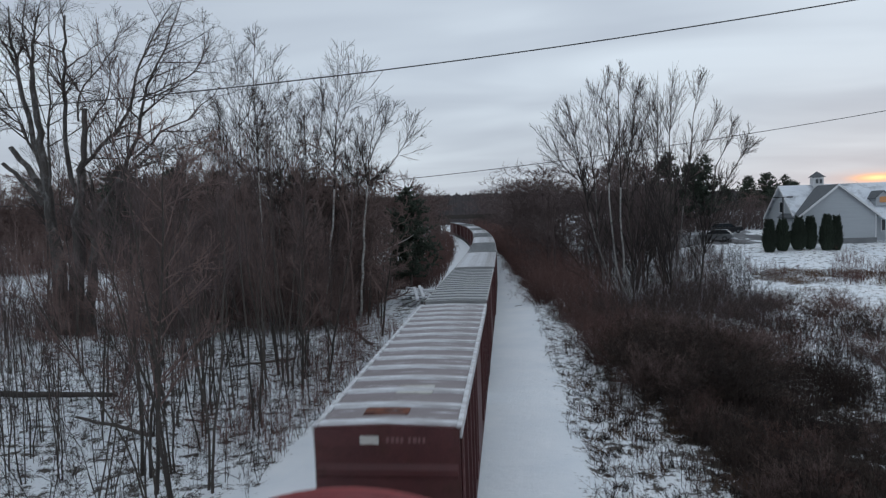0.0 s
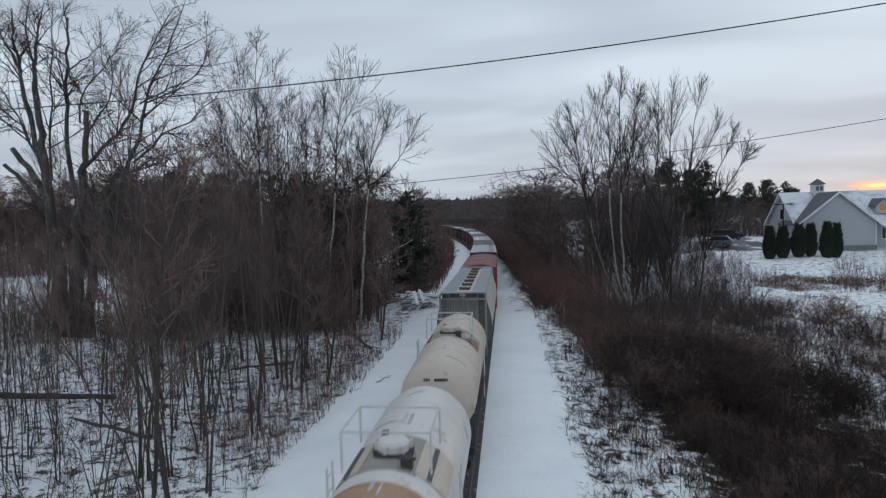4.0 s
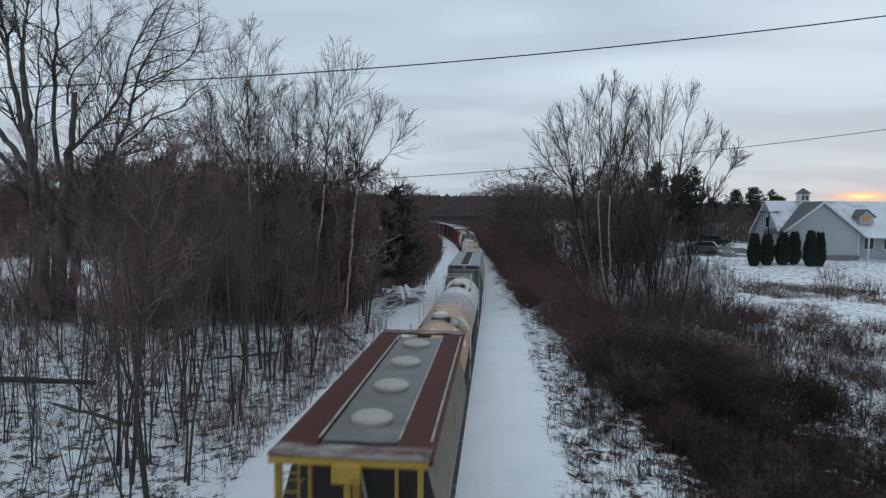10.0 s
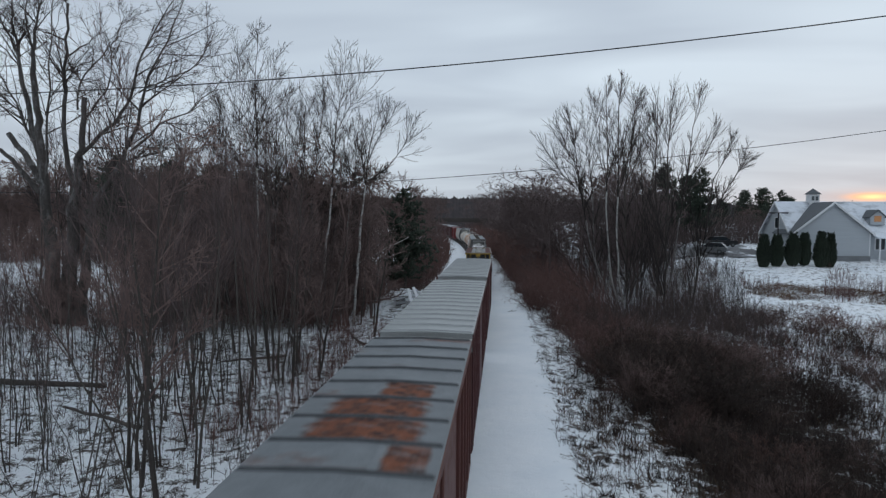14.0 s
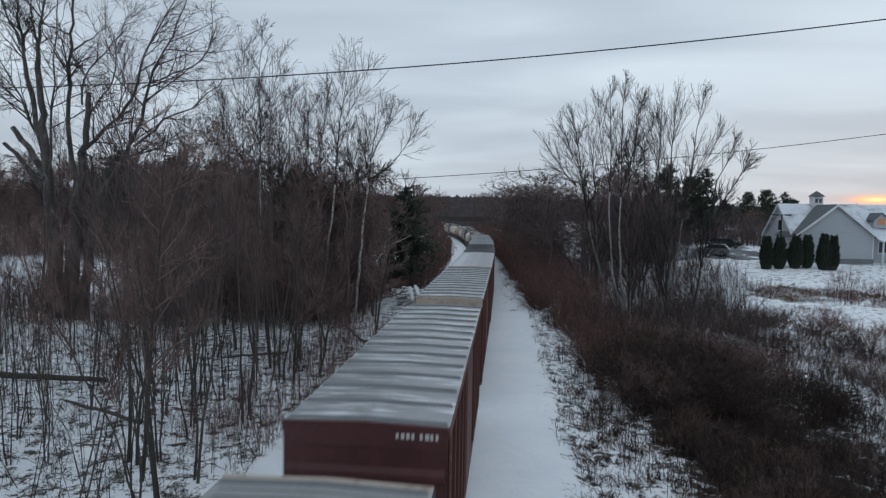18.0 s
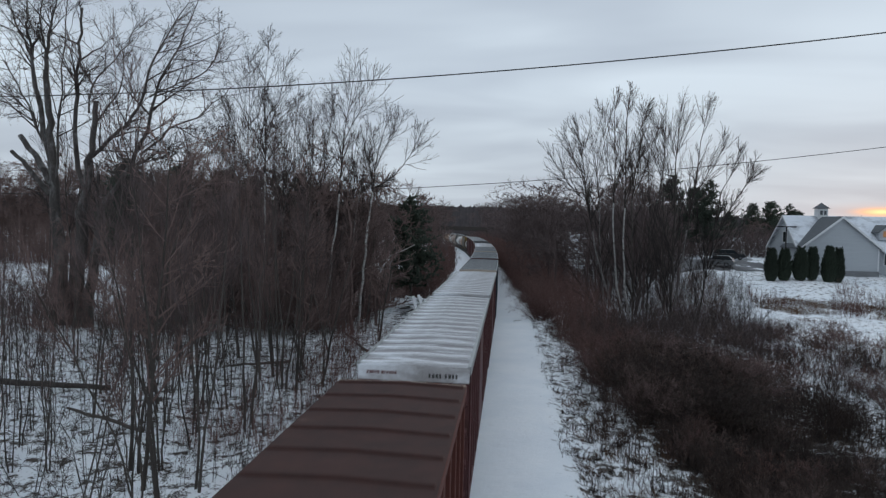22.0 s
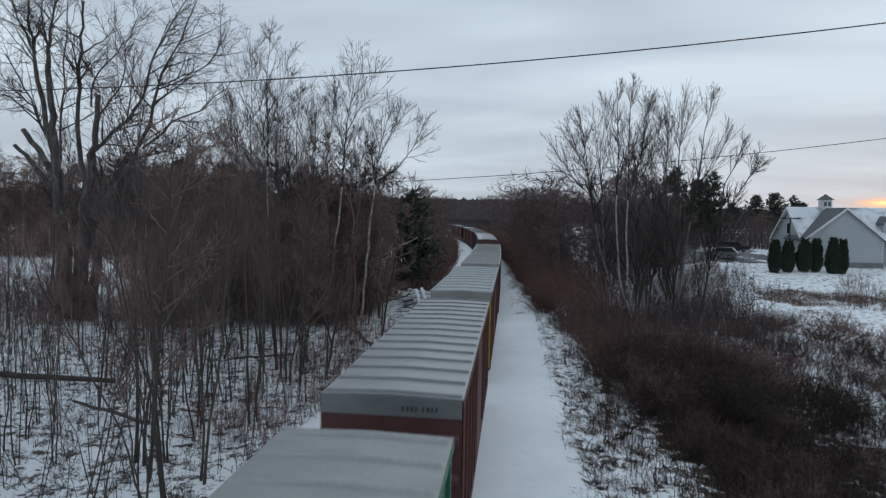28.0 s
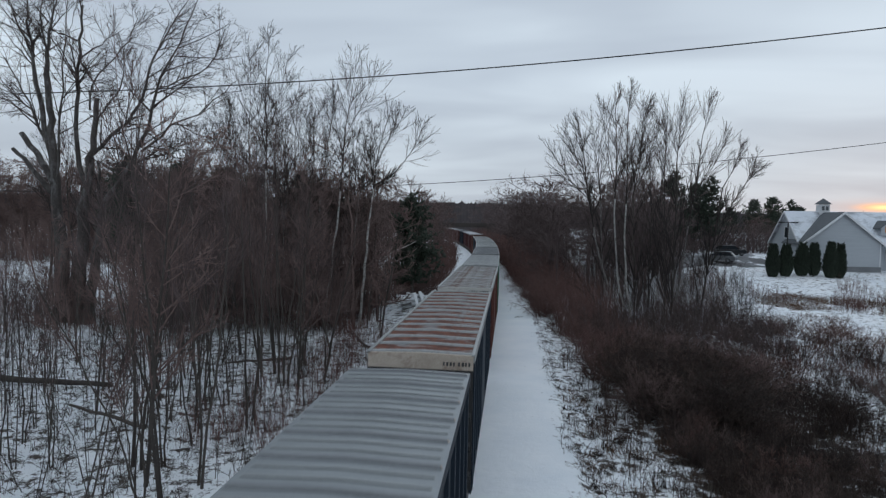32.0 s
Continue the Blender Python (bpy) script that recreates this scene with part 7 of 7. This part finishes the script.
def parked_car(label, paint, x, y, turn):
    e = new("parked_car")
    tagged(e, label, "car", "parked cars")
    low = [(-2.25, 0.35), (2.25, 0.35), (2.3, 0.75), (2.1, 0.95), (1.2, 1.0), (-2.1, 1.05), (-2.3, 0.8)]
    cab = [(1.15, 1.0), (0.45, 1.52), (-1.5, 1.6), (-2.1, 1.05)]
    bm = prism(bmesh.new(), [(a, b) for a, b in low], -0.88, 0.88)
    bmesh.ops.bevel(bm, geom=list(bm.edges), offset=0.06, segments=2, affect="EDGES")
    part("body", bm, paint, e)
    bm = prism(bmesh.new(), cab, -0.74, 0.74)
    bmesh.ops.bevel(bm, geom=list(bm.edges), offset=0.05, segments=2, affect="EDGES")
    part("cabin", bm, M["dark_glass"], e, "dark car windows")
    part("roof", boxes((-1.5, 0.45, -0.7, 0.7, 1.55, 1.63), bevel=0.03), paint, e)
    for sx in (-1.35, 1.4):
        for sy in (-0.84, 0.84):
            bm = bmesh.new()
            bmesh.ops.create_cone(bm, cap_ends=True, segments=16, radius1=0.34, radius2=0.34, depth=0.22, matrix=pose(sx, sy, 0.34, 90, 0, 0))
            wh = part("wheel", bm, M["black"], e)
            bm = bmesh.new()
            bmesh.ops.create_cone(bm, cap_ends=True, segments=12, radius1=0.2, radius2=0.2, depth=0.235, matrix=pose(sx, sy, 0.34, 90, 0, 0))
            part("rim", bm, M["galv_rib"], wh)
    e.matrix_basis = pose(x, y, ground_at(x, y) + 0.05, 0, 0, turn)


M["car_grey"] = surface("silver_grey_car_paint", (0.16, 0.17, 0.18), (0.20, 0.21, 0.22), 1, 0.3, 0.4, bump=0)
M["car_dark"] = surface("dark_car_paint", (0.03, 0.03, 0.035), (0.05, 0.05, 0.055), 1, 0.3, 0.3, bump=0)
parked_car("dark estate car parked on asphalt", M["car_dark"], 37.6, 101.5, 8)
parked_car("silver-grey car parked at the snowy kerb", M["car_grey"], 33.2, 93.0, 150)

lamp = new("car_park_lamp")
tagged(lamp, "tall dark double-headed car park lamp post", "street lamp")
lz = ground_at(39.6, 86.2)
part("pole", rod(bmesh.new(), (39.6, 86.2, lz - 0.1), (39.6, 86.2, 9.6), 0.09, 8), M["black"], lamp)
part("arm", rod(bmesh.new(), (38.9, 86.2, 9.6), (40.3, 86.2, 9.6), 0.05, 6), M["black"], lamp)
for s in (-1, 1):
    part("lamp_head", boxes((39.6 + s * 0.85 - 0.35, 39.6 + s * 0.85 + 0.35, 86.0, 86.4, 9.5, 9.68), bevel=0.03), M["black"], lamp)

# brush under the woods beyond the clearing
Y = rng.uniform(90, 106, 1500)
X = -rng.uniform(0.54, 1.12, 1500) * Y
undergrowth("brush", "dense brown brush beyond the snowy clearing", X, Y, rng.uniform(3.0, 8.0, 1500), rng.uniform(0.03, 0.05, 1500), 6, M["twig"], fine=0.02)
# brush and saplings along the far side of the car park
Y = rng.uniform(109, 126, 2600)
X = rng.uniform(20, 78, 2600)
undergrowth("brush", "dark brush along the far side of the car park", X, Y, rng.uniform(1.5, 5.5, 2600), rng.uniform(0.03, 0.05, 2600), 6, M["wood_twig"], fine=0.022, sway=0.3)


# ---- small things beside the line ----
M["old_wood"] = surface("weathered_timber", (0.10, 0.085, 0.075), (0.22, 0.195, 0.175), 2.0, 0.9, stretch=(1, 1, 1))
rng = np.random.default_rng(5)
pile = new("timber_pile")
tagged(pile, "loose pile of old railway timbers under snow", "timber pile")
for j in range(24):
    L = rng.uniform(2.2, 3.1)
    a = rng.normal() * 30 + (15 if j % 3 else 95)
    m = pose(-6.4 + rng.uniform(-1.2, 1.2), 61.5 + rng.uniform(-1.2, 1.2), 0.05 + 0.20 * (j // 4), rng.uniform(-8, 8), rng.uniform(-24, 10), a)
    b = put("timber", from_bm("timber", boxes((-L / 2, L / 2, -0.12, 0.12, 0.0, 0.2), bevel=0.015), M["old_wood"]), pile, m)
    put("snow_cap", from_bm("snow_cap", boxes((-L / 2 - 0.01, L / 2 + 0.01, -0.15, 0.15, 0.06, 0.31), bevel=0.03), M["fresh_snow"]), b, label="snow lying on the timber")


def fallen(name, label, a, b, r0, r1, mat, twigs=0, bend=0.06):
    """A log or limb lying or leaning from a to b."""
    a, b = np.array(a, float), np.array(b, float)
    u = np.linspace(0, 1, 8)[:, None]
    P = a + (b - a) * u
    P[1:-1] += rng.normal(size=(6, 3)) * [bend, bend, bend * 0.4]
    P = P[None]
    R = (r0 + (r1 - r0) * u[:, 0])[None]
    chunks = [tubes(P, R, 7)]
    if twigs:
        A, AR = shoots(rng, P, R, twigs, (0.3, 1.0), 0.3, (25, 60), 3, 0.012, 0.1)
        chunks.append(tubes(A, AR, 3))
    return tagged(put(name, mesh_of(name, *joined(chunks), mat, True)), label, "log" if not twigs else "branch")


fallen("fallen_log", "long dark fallen log lying in snow", (-27.0, 29.9, 0.12), (-17.9, 29.6, 0.14), 0.19, 0.13, M["bark"], 0, 0.05)
fallen("fallen_branch", "pale dead birch branch leaning over the brush", (-11.8, 54.0, 4.0), (-6.6, 60.0, 6.9), 0.08, 0.03, M["birch"], 2)
fallen("fallen_tree", "thin fallen tree on the snowy wood floor", (-14.6, 47.0, 0.7), (-9.6, 36.0, 0.1), 0.07, 0.11, M["bark"], 5)
fallen("fallen_tree", "thin fallen tree on the snowy wood floor", (-9.8, 46.5, 0.3), (-6.9, 41.5, 0.1), 0.06, 0.10, M["bark"], 4)
fallen("fallen_tree", "thin fallen tree on the snowy wood floor", (-17.5, 26.0, 0.2), (-12.5, 24.0, 0.1), 0.06, 0.09, M["bark"], 3)
fallen("fallen_tree", "thin fallen tree on the snowy wood floor", (-13.5, 33.5, 0.6), (-11.0, 37.5, 0.1), 0.05, 0.10, M["bark"], 3)
for x, y, L, a in ((3.3, 57.5, 1.6, 30), (4.2, 66.0, 1.0, 10), (4.9, 38.0, 1.6, 62), (-4.7, 33.0, 2.2, 60), (4.3, 75.0, 1.5, 150)):
    q = radians(a)
    L *= 0.6
    fallen("fallen_twig", "dark broken branch lying on the snow", (x, y, 0.04), (x + L * math.cos(q), y + L * math.sin(q), 0.12), 0.028, 0.010, M["bark"], 2, 0.05)

# road bridge over the line, far round the bend
bridge = new("road_bridge")
tagged(bridge, "small dark road bridge with snow on its deck", "bridge")
part("deck", boxes((-34, 8, 206.0, 212.0, 6.5, 7.0)), M["steel"], bridge)
part("snow_cover", boxes((-34, 8, 206.4, 211.6, 7.0, 7.12), bevel=0.03), M["snow_cap"], bridge, "snow on the bridge deck")
part("parapet", boxes((-34, 8, 205.9, 206.2, 6.9, 7.9)), M["steel"], bridge)
for x in (-21.5, -3.5):
    part("abutment", boxes((x - 1.5, x + 1.5, 206.2, 211.8, -0.5, 6.5)), M["steel"], bridge)


motions()
